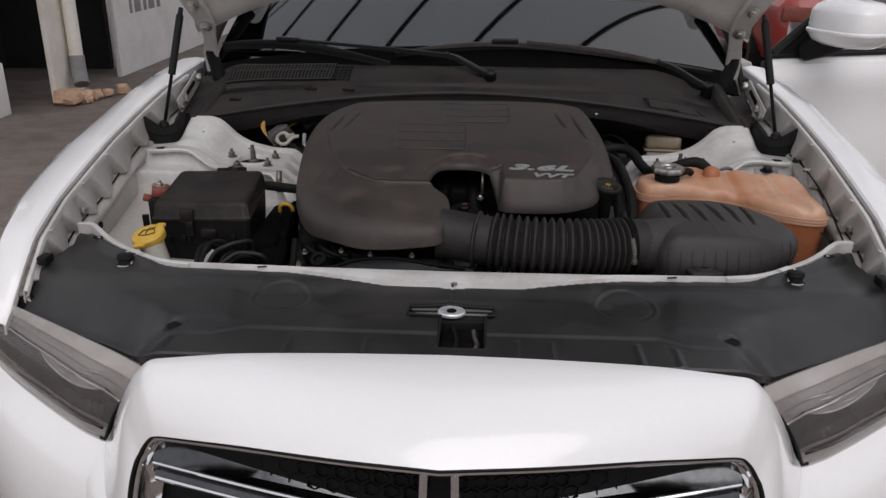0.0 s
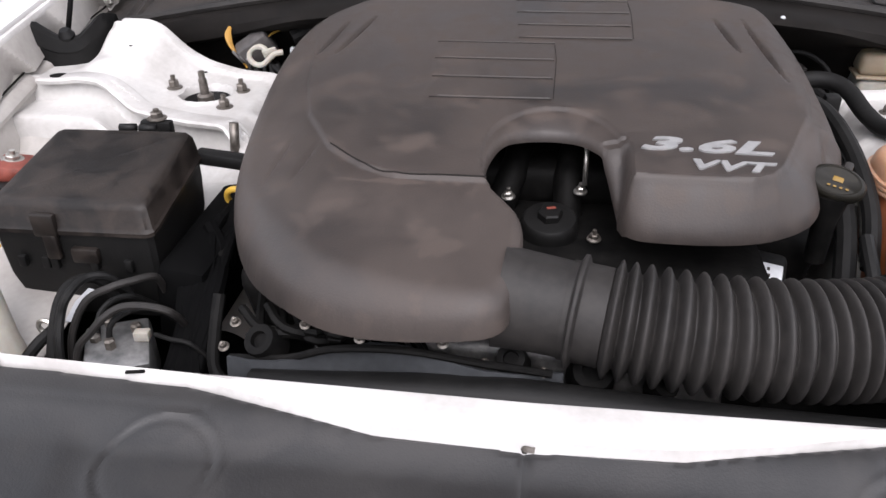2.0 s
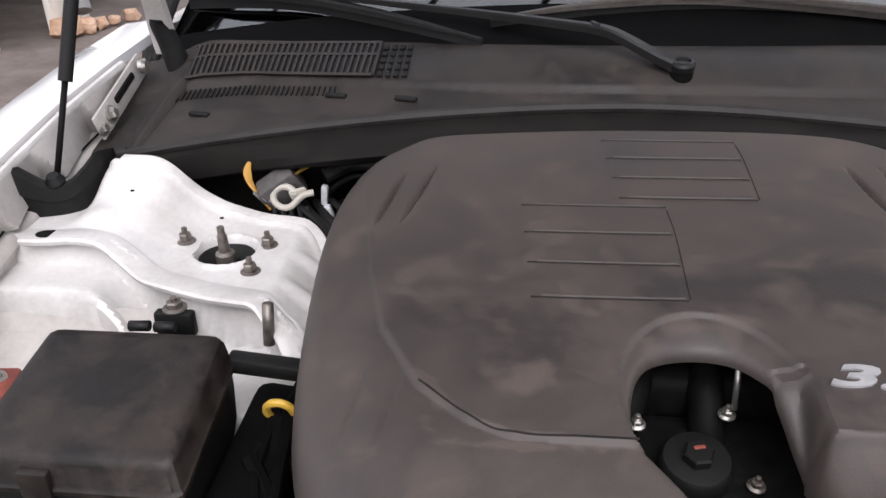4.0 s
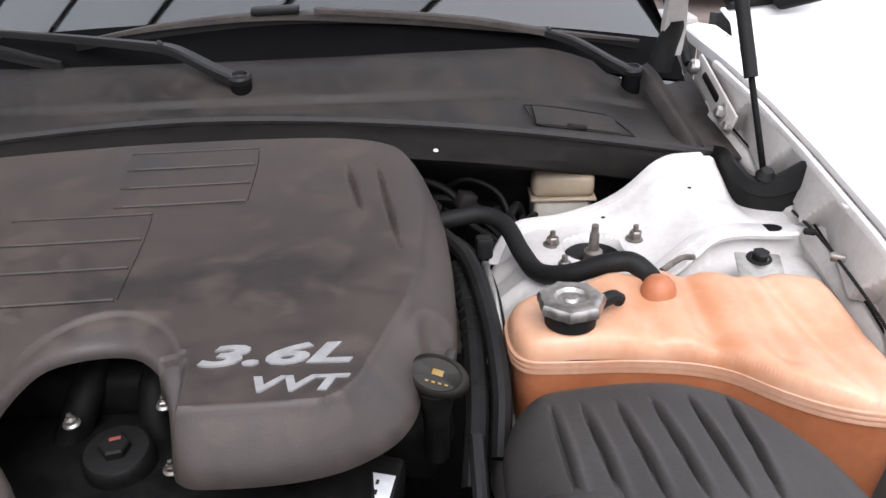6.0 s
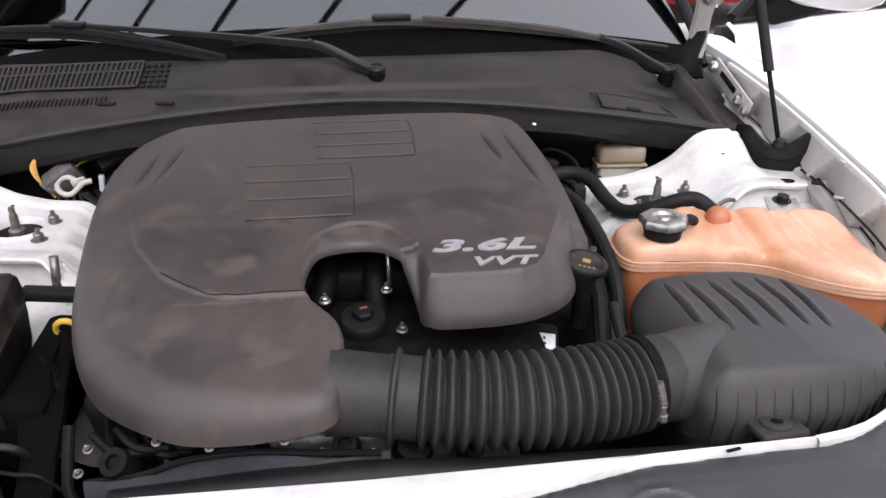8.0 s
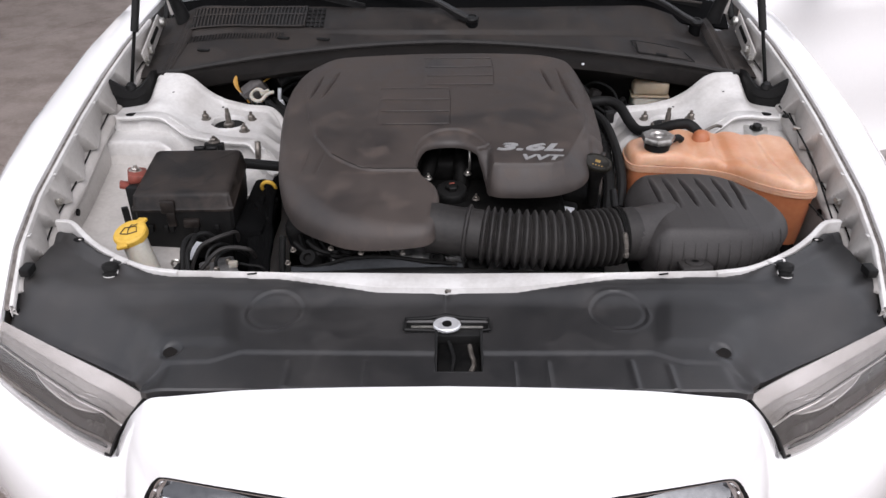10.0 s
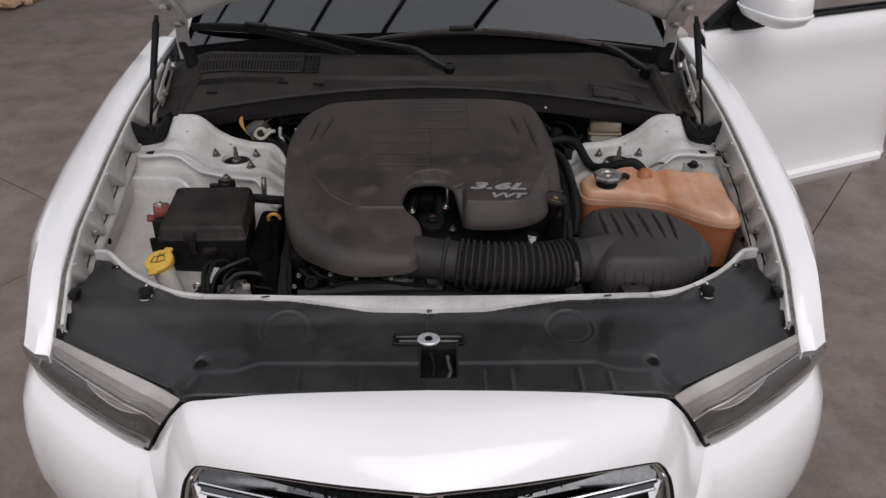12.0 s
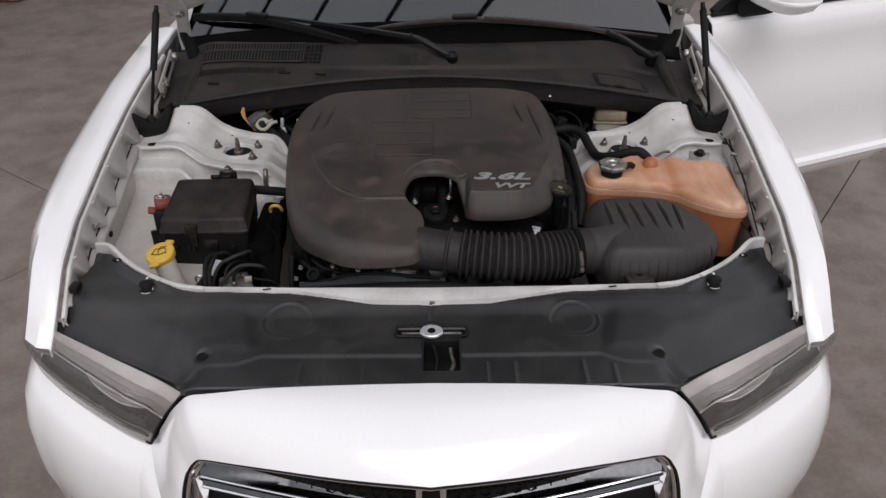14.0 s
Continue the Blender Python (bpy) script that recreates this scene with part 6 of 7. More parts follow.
# ---- intake hose ----
hose = thing("intake_hose", "black ribbed rubber intake hose with a clamp", "hose")
HP = spline([(0.030, 0.592, 0.900), (0.09, 0.582, 0.896), (0.17, 0.576, 0.892), (0.25, 0.580, 0.890), (0.31, 0.591, 0.889), (0.365, 0.606, 0.889)], 100)
_s = np.linspace(0, 1, len(HP))
_rad = 0.0485 + 0.004 * wave(_s, 0.6, 0.9)
_in = (_s > 0.13) & (_s < 0.86)
_rad[_in] = 0.0460 + 0.0118 * (0.5 - 0.5 * np.cos((_s[_in] - 0.13) / 0.73 * 2 * math.pi * 18)) ** 0.8
_rad += 0.0075 * np.exp(-((_s - 0.035) / 0.012) ** 4)
part("bellows", tube(HP, _rad, 36, 1, smooth_path=False), HOSE, hose)
_cl = [(0.334, 0.600 + 0.0545 * math.cos(a), 0.8885 + 0.0545 * math.sin(a)) for a in np.linspace(0, 2 * math.pi, 33)]
for dx in (-0.004, 0.0, 0.004):
    part("clamp_band", tube([(x + dx - 0.18 * (y - 0.60), y, z) for x, y, z in _cl], 0.0026, 6, 1, smooth_path=False), DARK, hose, "dark steel hose clamp")
_screw = part("clamp_screw", tube([(0.334, 0.546, 0.925), (0.338, 0.541, 0.905), (0.340, 0.540, 0.884)], 0.0042, 8, 3), BOLT, hose, "worm screw of the clamp")
for k in range(6):
    part("screw_thread", lathe([(0.0050, -0.0008), (0.0055, 0), (0.0050, 0.0008)], pose(0.3355 + 0.0008 * k, 0.545 - 0.0008 * k, 0.920 - 0.0048 * k), 10), BOLT, _screw)
part("screw_head", lathe([(0.0062, 0), (0.0062, 0.008), (0.004, 0.009), (0, 0.009)], pose(0.340, 0.540, 0.876), 6), BOLT, _screw)

# ---- air filter box ----
AO = [(0.372, 0.640), (0.372, 0.700), (0.378, 0.764), (0.400, 0.805), (0.450, 0.823), (0.53, 0.827), (0.592, 0.812), (0.630, 0.777), (0.658, 0.715), (0.673, 0.650), (0.666, 0.604), (0.642, 0.570), (0.606, 0.544), (0.566, 0.529), (0.50, 0.523), (0.43, 0.525), (0.400, 0.534), (0.385, 0.555), (0.374, 0.580)]


def air_h(x, y, d):
    z = 0.932 - 0.10 * np.clip(y - 0.70, 0, 1) + 0.0 * x
    z = z - 0.018 * (1 - wave(x, 0.375, 0.425))
    z = z - 0.03 * (1 - wave(y, 0.515, 0.560)) ** 1.4
    z = z - 0.010 * wave(x, 0.53, 0.66)
    for p, q in (((0.424, 0.776), (0.424, 0.630)), ((0.4535, 0.774), (0.459, 0.633)), ((0.487, 0.773), (0.494, 0.636)), ((0.521, 0.775), (0.527, 0.636)), ((0.5575, 0.778), (0.559, 0.633)), ((0.596, 0.782), (0.586, 0.630))):
        dg, t = seg_dist(x, y, [p, q])
        lens = np.sin(np.pi * np.clip(t, 0.01, 0.99)) ** 0.6
        side = x - (p[0] + (q[0] - p[0]) * t)
        z = z - 0.0085 * lens * np.exp(-((side + 0.0010) / (0.0012 + 0.0016 * lens)) ** 2 - ((dg - np.abs(side)) / 0.003) ** 2) + 0.0016 * lens * np.exp(-((side - 0.0062) / 0.0030) ** 2)
    return z - roundover(d, 0.033)


airbox = thing("air_filter_box", "matt black air filter box with slanted ribs on its lid", "air filter")
_lid = field(spline(AO, 4, True), 0.0018, air_h, skirt=0.060)
for v in _lid.verts:
    if v.is_boundary:
        v.co.x, v.co.y = 0.52 + (v.co.x - 0.52) * 0.93, 0.66 + (v.co.y - 0.66) * 0.87
lid = part("lid", _lid, AIRLID, airbox)
for k in range(12):
    x0 = 0.402 + 0.0215 * k
    front = float(np.interp(x0, [0.40, 0.43, 0.50, 0.566, 0.604, 0.640], [0.534, 0.525, 0.523, 0.529, 0.544, 0.569]))
    pts = [(x0, y, float(air_h(np.array(x0), np.array(y), np.array(y - front))) + 0.0004) for y in np.linspace(front + 0.012, front, 6)]
    part("lid_rib", tube(pts + [(x0, front + 0.004, pts[-1][2] - 0.03), (x0, front + 0.006, pts[-1][2] - 0.058)], [0.0003, 0.0014, 0.0024, 0.0040], 5, 1, smooth_path=False), HOSE, lid)
part("lower_tray", box((0.30, 0.29, 0.10), (0.535, 0.655, 0.785), bevel=0.03, seg=3), BLACK, airbox)
part("outlet", tube([(0.345, 0.602, 0.889), (0.375, 0.608, 0.886), (0.405, 0.620, 0.880), (0.440, 0.640, 0.868), (0.48, 0.66, 0.85)], [0.0525, 0.0535, 0.058, 0.066, 0.070], 32, 5), AIRLID, airbox)
tab = part("mounting_tab", box((0.058, 0.046, 0.009), (0.464, 0.516, 0.874), (-6, 0, 6), 0.003), HOSE, airbox, "mounting lug with a bolt hole")
part("tab_boss", lathe([(0.019, -0.004), (0.018, 0.005), (0.015, 0.0065), (0.008, 0.0065), (0.007, 0.004), (0, 0.004)], pose(0.464, 0.516, 0.876, -6, 0, 0), 20), HOSE, tab)
part("tab_hole", lathe([(0.0065, 0), (0.0065, 0.001), (0, 0.001)], pose(0.464, 0.516, 0.8805, -6, 0, 0), 14), DARK, tab)

# ---- engine below the cover, its darkness put into near-black colour ----
engine = thing("engine", "dark engine under the plastic cover, its shade in the colour", "engine")
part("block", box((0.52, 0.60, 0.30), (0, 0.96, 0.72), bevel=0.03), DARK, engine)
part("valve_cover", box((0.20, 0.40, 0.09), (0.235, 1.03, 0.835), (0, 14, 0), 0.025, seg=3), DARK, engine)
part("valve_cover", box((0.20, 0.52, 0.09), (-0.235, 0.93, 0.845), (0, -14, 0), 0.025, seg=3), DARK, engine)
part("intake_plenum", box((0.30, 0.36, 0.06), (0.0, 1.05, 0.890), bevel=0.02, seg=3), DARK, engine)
filt = part("oil_filter_cap", lathe([(0.034, -0.09), (0.034, -0.012), (0.0325, -0.004), (0.030, -0.001), (0.024, 0.0), (0, 0.0)], pose(0.010, 0.788, 0.894, 10, 0, 0), 32), BLACK, engine, "black oil filter cap with a worn red mark")
part("cap_knob", lathe([(0.0145, -0.002), (0.0145, 0.008), (0.0125, 0.010), (0, 0.010)], pose(0.010, 0.787, 0.894, 10, 0, 12), 6), BLACK, filt, "hexagon knob")
part("cap_mark", box((0.011, 0.004, 0.0012), (0.011, 0.789, 0.9052), (10, 0, 16), 0.0005), RED, filt, "worn red mark")
for x, y, z in ((-0.041, 0.822, 0.912), (0.045, 0.840, 0.914), (0.062, 0.776, 0.886)):
    part("cover_stud", bolt(pose(x, y, z - 0.012, 8, 0, 0), 0.005, 0.008, 0.005), STEEL if y > 0.79 else BOLT, engine)
part("stud_post", tube([(0.049, 0.834, 0.914), (0.049, 0.845, 0.965)], 0.003, 8, 1), STEEL, engine)
for k in range(2):
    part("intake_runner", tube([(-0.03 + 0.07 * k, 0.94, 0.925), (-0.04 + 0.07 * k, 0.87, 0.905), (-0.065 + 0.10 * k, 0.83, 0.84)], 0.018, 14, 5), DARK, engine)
part("front_cover", box((0.44, 0.05, 0.26), (-0.02, 0.628, 0.70), (-10, 0, 0), 0.02, seg=3), ALLOY, engine, "dull alloy timing cover")
_tc = [[(x, 0.545 + 0.25 * (z0 - 0.80) + 0.01 * math.sin(x * 30), z0 + 0.022 * math.exp(-((x + 0.12) / 0.09) ** 2)) for x in np.linspace(-0.30, 0.03, 15)] for z0 in (0.845, 0.835, 0.80, 0.76, 0.70)]
# The guard's grey is darkened for the shade under the cover.
guard = part("belt_guard", loft(_tc, thick=0.004), mat("shaded_blue_grey_plastic", (0.026, 0.028, 0.031), (0.045, 0.048, 0.052), 14, 0.55, bump=0.2), engine, "blue-grey plastic belt guard, darkened for shade")
part("guard_rim", tube([(-0.30, 0.553, 0.842), (-0.24, 0.551, 0.848), (-0.19, 0.548, 0.866), (-0.12, 0.546, 0.872), (-0.05, 0.548, 0.862), (0.02, 0.552, 0.852)], 0.004, 8, 4), DARK, guard)
for x, y, z in ((-0.225, 0.575, 0.872), (-0.165, 0.556, 0.874), (-0.085, 0.560, 0.872), (-0.095, 0.548, 0.838), (-0.045, 0.560, 0.852), (0.012, 0.560, 0.846), (-0.31, 0.565, 0.845), (-0.30, 0.58, 0.865)):
    part("engine_bolt", bolt(pose(x, y, z, 25, 0, 0), 0.0034, 0.007, 0.003), BOLT, engine)
# A grey pipe, coloured near-black because it lies in shade.
part("coolant_pipe", tube([(-0.322, 0.60, 0.885), (-0.322, 0.575, 0.855), (-0.318, 0.552, 0.826), (-0.295, 0.542, 0.816), (-0.24, 0.54, 0.815)], 0.0065, 10, 5), DARK, engine, "bent metal pipe, dimmed for shade")
for k in range(10):
    x = -0.30 + 0.052 * (k % 5) * 0.45
    part("wire_loom", tube([(x, 0.60 + 0.012 * k, 0.87 - 0.004 * k), (x + 0.03, 0.575, 0.862 + 0.006 * math.sin(k * 2.2)), (x + 0.07, 0.58 + 0.006 * k, 0.85 + 0.005 * math.cos(k * 1.7)), (x + 0.10, 0.60, 0.82)], 0.005, 6, 5), DARK, engine)
for k, (x, y, z, r) in enumerate(((-0.27, 0.560, 0.862, 0.016), (-0.02, 0.565, 0.858, 0.014), (0.06, 0.575, 0.842, 0.020), (0.13, 0.570, 0.835, 0.012))):
    part("casting_boss", lathe([(r * 1.25, -0.03), (r * 1.1, -0.004), (r, 0.0), (r * 0.55, 0.0), (r * 0.5, -0.006), (0, -0.006)], pose(x, y, z, 38, 0, 12 * k - 20), 14), DARK, engine)
_cm = pose(0.218, 0.776, 0.8345, 6, 4, -14)
_cb = box((0.12, 0.07, 0.05), (0, 0, 0), bevel=0.008)
_cb.transform(_cm)
coil = part("coil_label_block", _cb, BLACK, engine, "coil cover with a white data label")
_lb = box((0.066, 0.034, 0.001), (0.022, -0.010, 0.0256), bevel=0.0003)
_lb.transform(_cm)
part("data_label", _lb, LABEL, coil, "white data label")
for k in range(8):
    _pb = box((0.0030 + 0.0022 * (k % 3), 0.0055, 0.0006), (-0.004 + 0.0145 * (k % 4), -0.004 - 0.012 * (k // 4), 0.0263), bevel=0)
    _pb.transform(_cm)
    part("label_print", _pb, INK, coil, smooth=False)
dip = part("oil_filler", tube([(0.316, 0.800, 0.85), (0.316, 0.797, 0.90), (0.317, 0.797, 0.936)], [0.012, 0.013, 0.020], 14, 4), DARK, engine, "black oil filler with a flat cap")
# The cap is black; the olive tint stands for a reflection.
part("filler_cap", lathe([(0, -0.009), (0.8, -0.009), (1.0, -0.003), (1.0, 0.003), (0.9, 0.0065), (0.80, 0.0075), (0.74, 0.0065), (0, 0.0060)], pose(0.318, 0.799, 0.947, 36, 10, -20) @ Matrix.Diagonal((0.032, 0.021, 1.3, 1)), 32), OLIVE, dip, "flat black cap with an olive reflection in its colour and a yellow symbol")
part("cap_grip", box((0.010, 0.030, 0.010), (0.3290, 0.806, 0.9555), (36, 10, -20), 0.003), HOSE, dip)
part("cap_symbol", box((0.011, 0.006, 0.001), (0.319, 0.795, 0.9545), (36, 10, -20), 0.0003), LEAD, dip)
for k in range(4):
    part("cap_print", box((0.0032, 0.0018, 0.001), (0.3080 + 0.006 * k, 0.7890 - 0.0020 * k, 0.9510 - 0.0010 * k), (36, 10, -20), 0), LEAD, dip, smooth=False)
part("dipstick_tube", tube([(0.352, 0.765, 0.90), (0.350, 0.69, 0.86), (0.346, 0.655, 0.80)], 0.008, 10, 4), BLACK, engine)
for pts, r, m, nm in (
    ([(0.345, 1.13, 0.935), (0.372, 1.05, 0.938), (0.385, 0.95, 0.920), (0.388, 0.86, 0.885), (0.380, 0.80, 0.84)], 0.011, RUBBER, "heater_hose"),
    ([(0.360, 1.07, 0.915), (0.366, 0.97, 0.905), (0.362, 0.86, 0.87), (0.350, 0.78, 0.82)], 0.013, RUBBER, "corrugated_loom"),
    ([(0.398, 1.10, 0.905), (0.400, 1.02, 0.90), (0.398, 0.92, 0.87), (0.392, 0.85, 0.82)], 0.005, STEEL, "metal_pipe"),
    ([(0.33, 1.20, 0.90), (0.37, 1.17, 0.90), (0.40, 1.08, 0.89), (0.405, 0.96, 0.85)], 0.009, RUBBER, "heater_hose"),
):
    part(nm, tube(pts, r, 10, 6), m, engine)
for k in range(26):
    p = spline([(0.360, 1.07, 0.915), (0.366, 0.97, 0.905), (0.362, 0.86, 0.87)], 25)[k * 2 if k < 25 else 49]
    part("loom_ring", lathe([(0.0142, -0.0012), (0.0142, 0.0012), (0.012, 0.002)], pose(*p, 95, 0, 0), 12), RUBBER, engine) if k % 2 == 0 else None
part("line_clip", box((0.022, 0.020, 0.030), (0.398, 1.11, 0.925), bevel=0.004), BLACK, engine)
part("harness_trunk", tube([(-0.44, 1.27, 0.955), (-0.40, 1.29, 0.968), (-0.34, 1.28, 0.965), (-0.25, 1.26, 0.95)], 0.012, 10, 5), RUBBER, engine)
for k in range(7):
    part("bulkhead_cable", tube([(0.315 + 0.036 * k, 1.34, 0.80), (0.325 + 0.030 * k, 1.315, 0.872 + 0.008 * (k % 3)), (0.345 + 0.022 * k, 1.275, 0.890 + 0.010 * math.sin(k * 1.9)), (0.385 + 0.014 * k, 1.245, 0.900 - 0.010 * (k % 2)), (0.43 + 0.008 * (k % 4), 1.20, 0.865), (0.41, 1.15, 0.80)], 0.004 + 0.0015 * (k % 3), 7, 5), RUBBER, engine)
    part("bulkhead_cable", tube([(-0.52 + 0.02 * k, 1.33, 0.80), (-0.51 + 0.02 * k, 1.31, 0.89), (-0.48 + 0.02 * k, 1.26, 0.90 + 0.01 * math.cos(k * 2)), (-0.42 + 0.012 * k, 1.22, 0.87), (-0.39, 1.15, 0.80)], 0.005 + 0.001 * (k % 3), 7, 5), RUBBER, engine)
for k in range(9):
    # Cables take the deepest black, since they lie in full shade.
    part("side_cable", tube([(-0.385 - 0.004 * k, 0.96 - 0.02 * k, 0.85), (-0.39 - 0.008 * (k % 4), 0.84 - 0.01 * k, 0.845 - 0.008 * (k % 3)), (-0.375 - 0.010 * (k % 5), 0.70, 0.82), (-0.37 - 0.012 * (k % 4), 0.60, 0.76)], 0.006 + 0.002 * (k % 3), 8, 5), FRIT, engine)
for k in range(4):
    for side in (-1, 1):
        x0 = side * (0.25 + 0.034 * k)
        z0 = 0.925 + 0.012 * math.sin(k * 2.3)
        part("bulkhead_hose", tube([(x0 - 0.05, 1.335, z0 - 0.10), (x0, 1.318, z0 - 0.02), (x0 + side * 0.04, 1.305, z0 + 0.010 * (k % 2)), (x0 + side * 0.09, 1.300 - 0.006 * (k % 3), z0 - 0.015), (x0 + side * 0.11, 1.28, z0 - 0.07)], 0.004 + 0.0022 * (k % 3), 7, 5), RUBBER, engine)
for x, y, z in ((0.39, 1.290, 0.915), (0.335, 1.285, 0.905), (-0.36, 1.290, 0.93)):
    part("bulkhead_plug", box((0.030, 0.022, 0.026), (x, y, z), (10, 20, 30), 0.005), HOSE, engine)
part("lifting_eye", tube([(-0.404 + 0.015 * math.cos(a), 0.868 - 0.006 * math.sin(a), 0.854 + 0.017 * math.sin(a)) for a in np.linspace(0, 2 * math.pi, 13)], 0.0045, 8, 3), YELLOW, engine, "yellow dipstick ring")
# Near-black sheet added below, so the deep gaps look unlit.
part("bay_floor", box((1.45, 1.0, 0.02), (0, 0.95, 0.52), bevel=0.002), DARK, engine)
part("radiator_tank", box((0.80, 0.05, 0.24), (0, 0.455, 0.73), bevel=0.012), BLACK, engine)
part("fan_shroud", loft([[(x, 0.522 + 0.012 * math.exp(-((x + 0.05) / 0.15) ** 2) + 0.023 * math.cos(a), 0.830 - 0.020 * abs(x) + 0.024 * math.sin(a)) for a in np.linspace(0, 2 * math.pi, 16, endpoint=False)] for x in np.linspace(-0.27, 0.40, 24)], close_v=True), BLACK, engine, "smooth black fan shroud")

# ---- coolant reservoir ----
RO = [(0.404, 0.915), (0.408, 0.885), (0.425, 0.868), (0.47, 0.866), (0.53, 0.868), (0.590, 0.864), (0.632, 0.848), (0.668, 0.812), (0.705, 0.784), (0.745, 0.768), (0.772, 0.768), (0.788, 0.784), (0.793, 0.82), (0.794, 0.88), (0.790, 0.945), (0.778, 0.980), (0.75, 0.992), (0.70, 0.994), (0.63, 0.996), (0.58, 0.998), (0.52, 0.996), (0.46, 0.988), (0.425, 0.975), (0.408, 0.950)]


def tank_h(x, y, d):
    z = np.interp(x, [0.40, 0.467, 0.54, 0.62, 0.70, 0.79], [0.932, 0.939, 0.934, 0.927, 0.922, 0.917])
    z = z + 0.17 * np.maximum(y - 0.90, -0.020) * wave(x, 0.47, 0.56) - 0.10 * np.clip(y - 0.91, 0, 1) * (1 - wave(x, 0.46, 0.54))
    # soft humps between valleys that run from back to front
    for (p, q), deep, wide in ((((0.558, 1.0), (0.556, 0.86)), 0.0050, 0.012), (((0.619, 1.0), (0.617, 0.86)), 0.0065, 0.011), (((0.685, 1.0), (0.683, 0.84)), 0.0050, 0.011), (((0.712, 1.0), (0.744, 0.78)), 0.0055, 0.009)):
        dg, t = seg_dist(x, y, [p, q])
        z = z - deep * np.exp(-(dg / (1.3 * wide)) ** 2) + 0.12 * deep * np.exp(-((dg - 0.028) / 0.018) ** 2)
    dg, t = seg_dist(x, y, [(0.782, 0.99), (0.764, 0.79)])
    z = z + 0.004 * np.exp(-(dg / 0.013) ** 2)
    return z - 0.9 * roundover(d, 0.018) - 0.35 * roundover(d, 0.008)


tank = thing("coolant_reservoir", "aged orange translucent coolant tank with a metal pressure cap", "coolant tank")
_ro = spline(RO, 4, True)
part("tank_top", field(_ro, 0.0030, tank_h, skirt=0.010), ORANGE, tank, "pale orange upper shell")
_cx, _cy = 0.61, 0.90


def seam_rise(x):
    return 0.013 * (1 - float(wave(np.array(x), 0.42, 0.66)))


_rows = []
for grow, z in ((1.000, 0.8965), (1.016, 0.8955), (1.018, 0.8930), (1.014, 0.8915), (1.019, 0.8895), (1.019, 0.8870), (1.014, 0.8855), (1.018, 0.8835), (1.016, 0.8805), (0.998, 0.8795)):
    _rows.append([(_cx + (x - _cx) * grow, _cy + (y - _cy) * (1 + (grow - 1) * 1.8), z + seam_rise(x)) for x, y in _ro])
part("weld_seam", loft(_rows, close_v=True), SEAM, tank, "pale ridged welding seam")
part("tank_bottom", loft([[(_cx + (x - _cx) * k, _cy + (y - _cy) * k, z + seam_rise(x) * (z > 0.87)) for x, y in _ro] for k, z in ((1.0, 0.886), (0.995, 0.872), (0.97, 0.82), (0.94, 0.76))], close_v=True), ORANGED, tank, "darker coolant-filled lower shell")
cap = part("filler_neck", lathe([(0.0275, 0.000), (0.0280, 0.011), (0.0300, 0.012), (0.0300, 0.016), (0.0265, 0.017), (0.0265, 0.026)], pose(0.467, 0.897, 0.938), 28), RUBBER, tank, "black neck collar")
_cap = []
for r, z in ((0.026, 0.018), (0.0335, 0.019), (0.0345, 0.026), (0.032, 0.031), (0.026, 0.033), (0.018, 0.032), (0.015, 0.028), (0.009, 0.028), (0.007, 0.031), (0.0001, 0.031)):
    _cap.append([(0.467 + (r + 0.0035 * (r > 0.03) * max(0, math.cos(7 * a)) ** 3) * math.cos(a), 0.897 + (r + 0.0035 * (r > 0.03) * max(0, math.cos(7 * a)) ** 3) * math.sin(a), 0.938 + z) for a in np.linspace(0, 2 * math.pi, 56, endpoint=False)])
part("pressure_cap", loft(_cap, close_v=True), mat("worn_plated_cap", (0.30, 0.285, 0.265), (0.46, 0.44, 0.415), 60, 0.34, metal=0.9), cap, "worn plated pressure cap")
part("tank_boss", lathe([(0.021, -0.012), (0.020, 0.0), (0.017, 0.008), (0.011, 0.014), (0.005, 0.016), (0, 0.016)], pose(0.580, 0.952, 0.9405, -6, 4, 0), 24), ORANGED, tank, "domed boss, darker orange")
part("neck_spout", tube([(0.495, 0.905, 0.951), (0.515, 0.915, 0.955), (0.526, 0.920, 0.948)], 0.008, 10, 4), RUBBER, tank)
part("tank_tab", box((0.055, 0.075, 0.004), (0.730, 1.018, 0.918), (8, 0, -14), 0.0018), STEEL, tank, "steel hold-down tab")
part("tab_nut", bolt(pose(0.738, 1.042, 0.922, 8, 0, 0), 0.010, 0.012), BLACK, tank, "black push stud")
ohose = thing("overflow_hose", "thick black rubber hose above the spring tower", "hose")
part("hose_wall", tube([(0.345, 1.185, 0.930), (0.400, 1.190, 0.935), (0.432, 1.165, 0.930), (0.448, 1.110, 0.913), (0.462, 1.060, 0.910), (0.492, 1.020, 0.928), (0.530, 1.003, 0.948), (0.558, 0.996, 0.953), (0.575, 0.982, 0.944), (0.580, 0.968, 0.938)], 0.0125, 14, 8), RUBBER, ohose)
part("hose_bracket", tube([(0.610, 1.030, 0.920), (0.640, 1.050, 0.925), (0.66, 1.06, 0.92)], 0.004, 8, 4), BOLT, ohose)
loom = thing("wing_loom", "thin black cable loom along the inner wing", "cable")
part("cable_run", tube([(0.822, 1.14, 0.940), (0.822, 1.06, 0.938), (0.817, 0.98, 0.932), (0.808, 0.88, 0.922), (0.800, 0.80, 0.905), (0.795, 0.70, 0.870)], 0.0020, 8, 6), RUBBER, loom)
part("cable_clip", box((0.016, 0.010, 0.008), (0.815, 1.075, 0.940), (0, 0, -30), 0.003), RUBBER, loom)
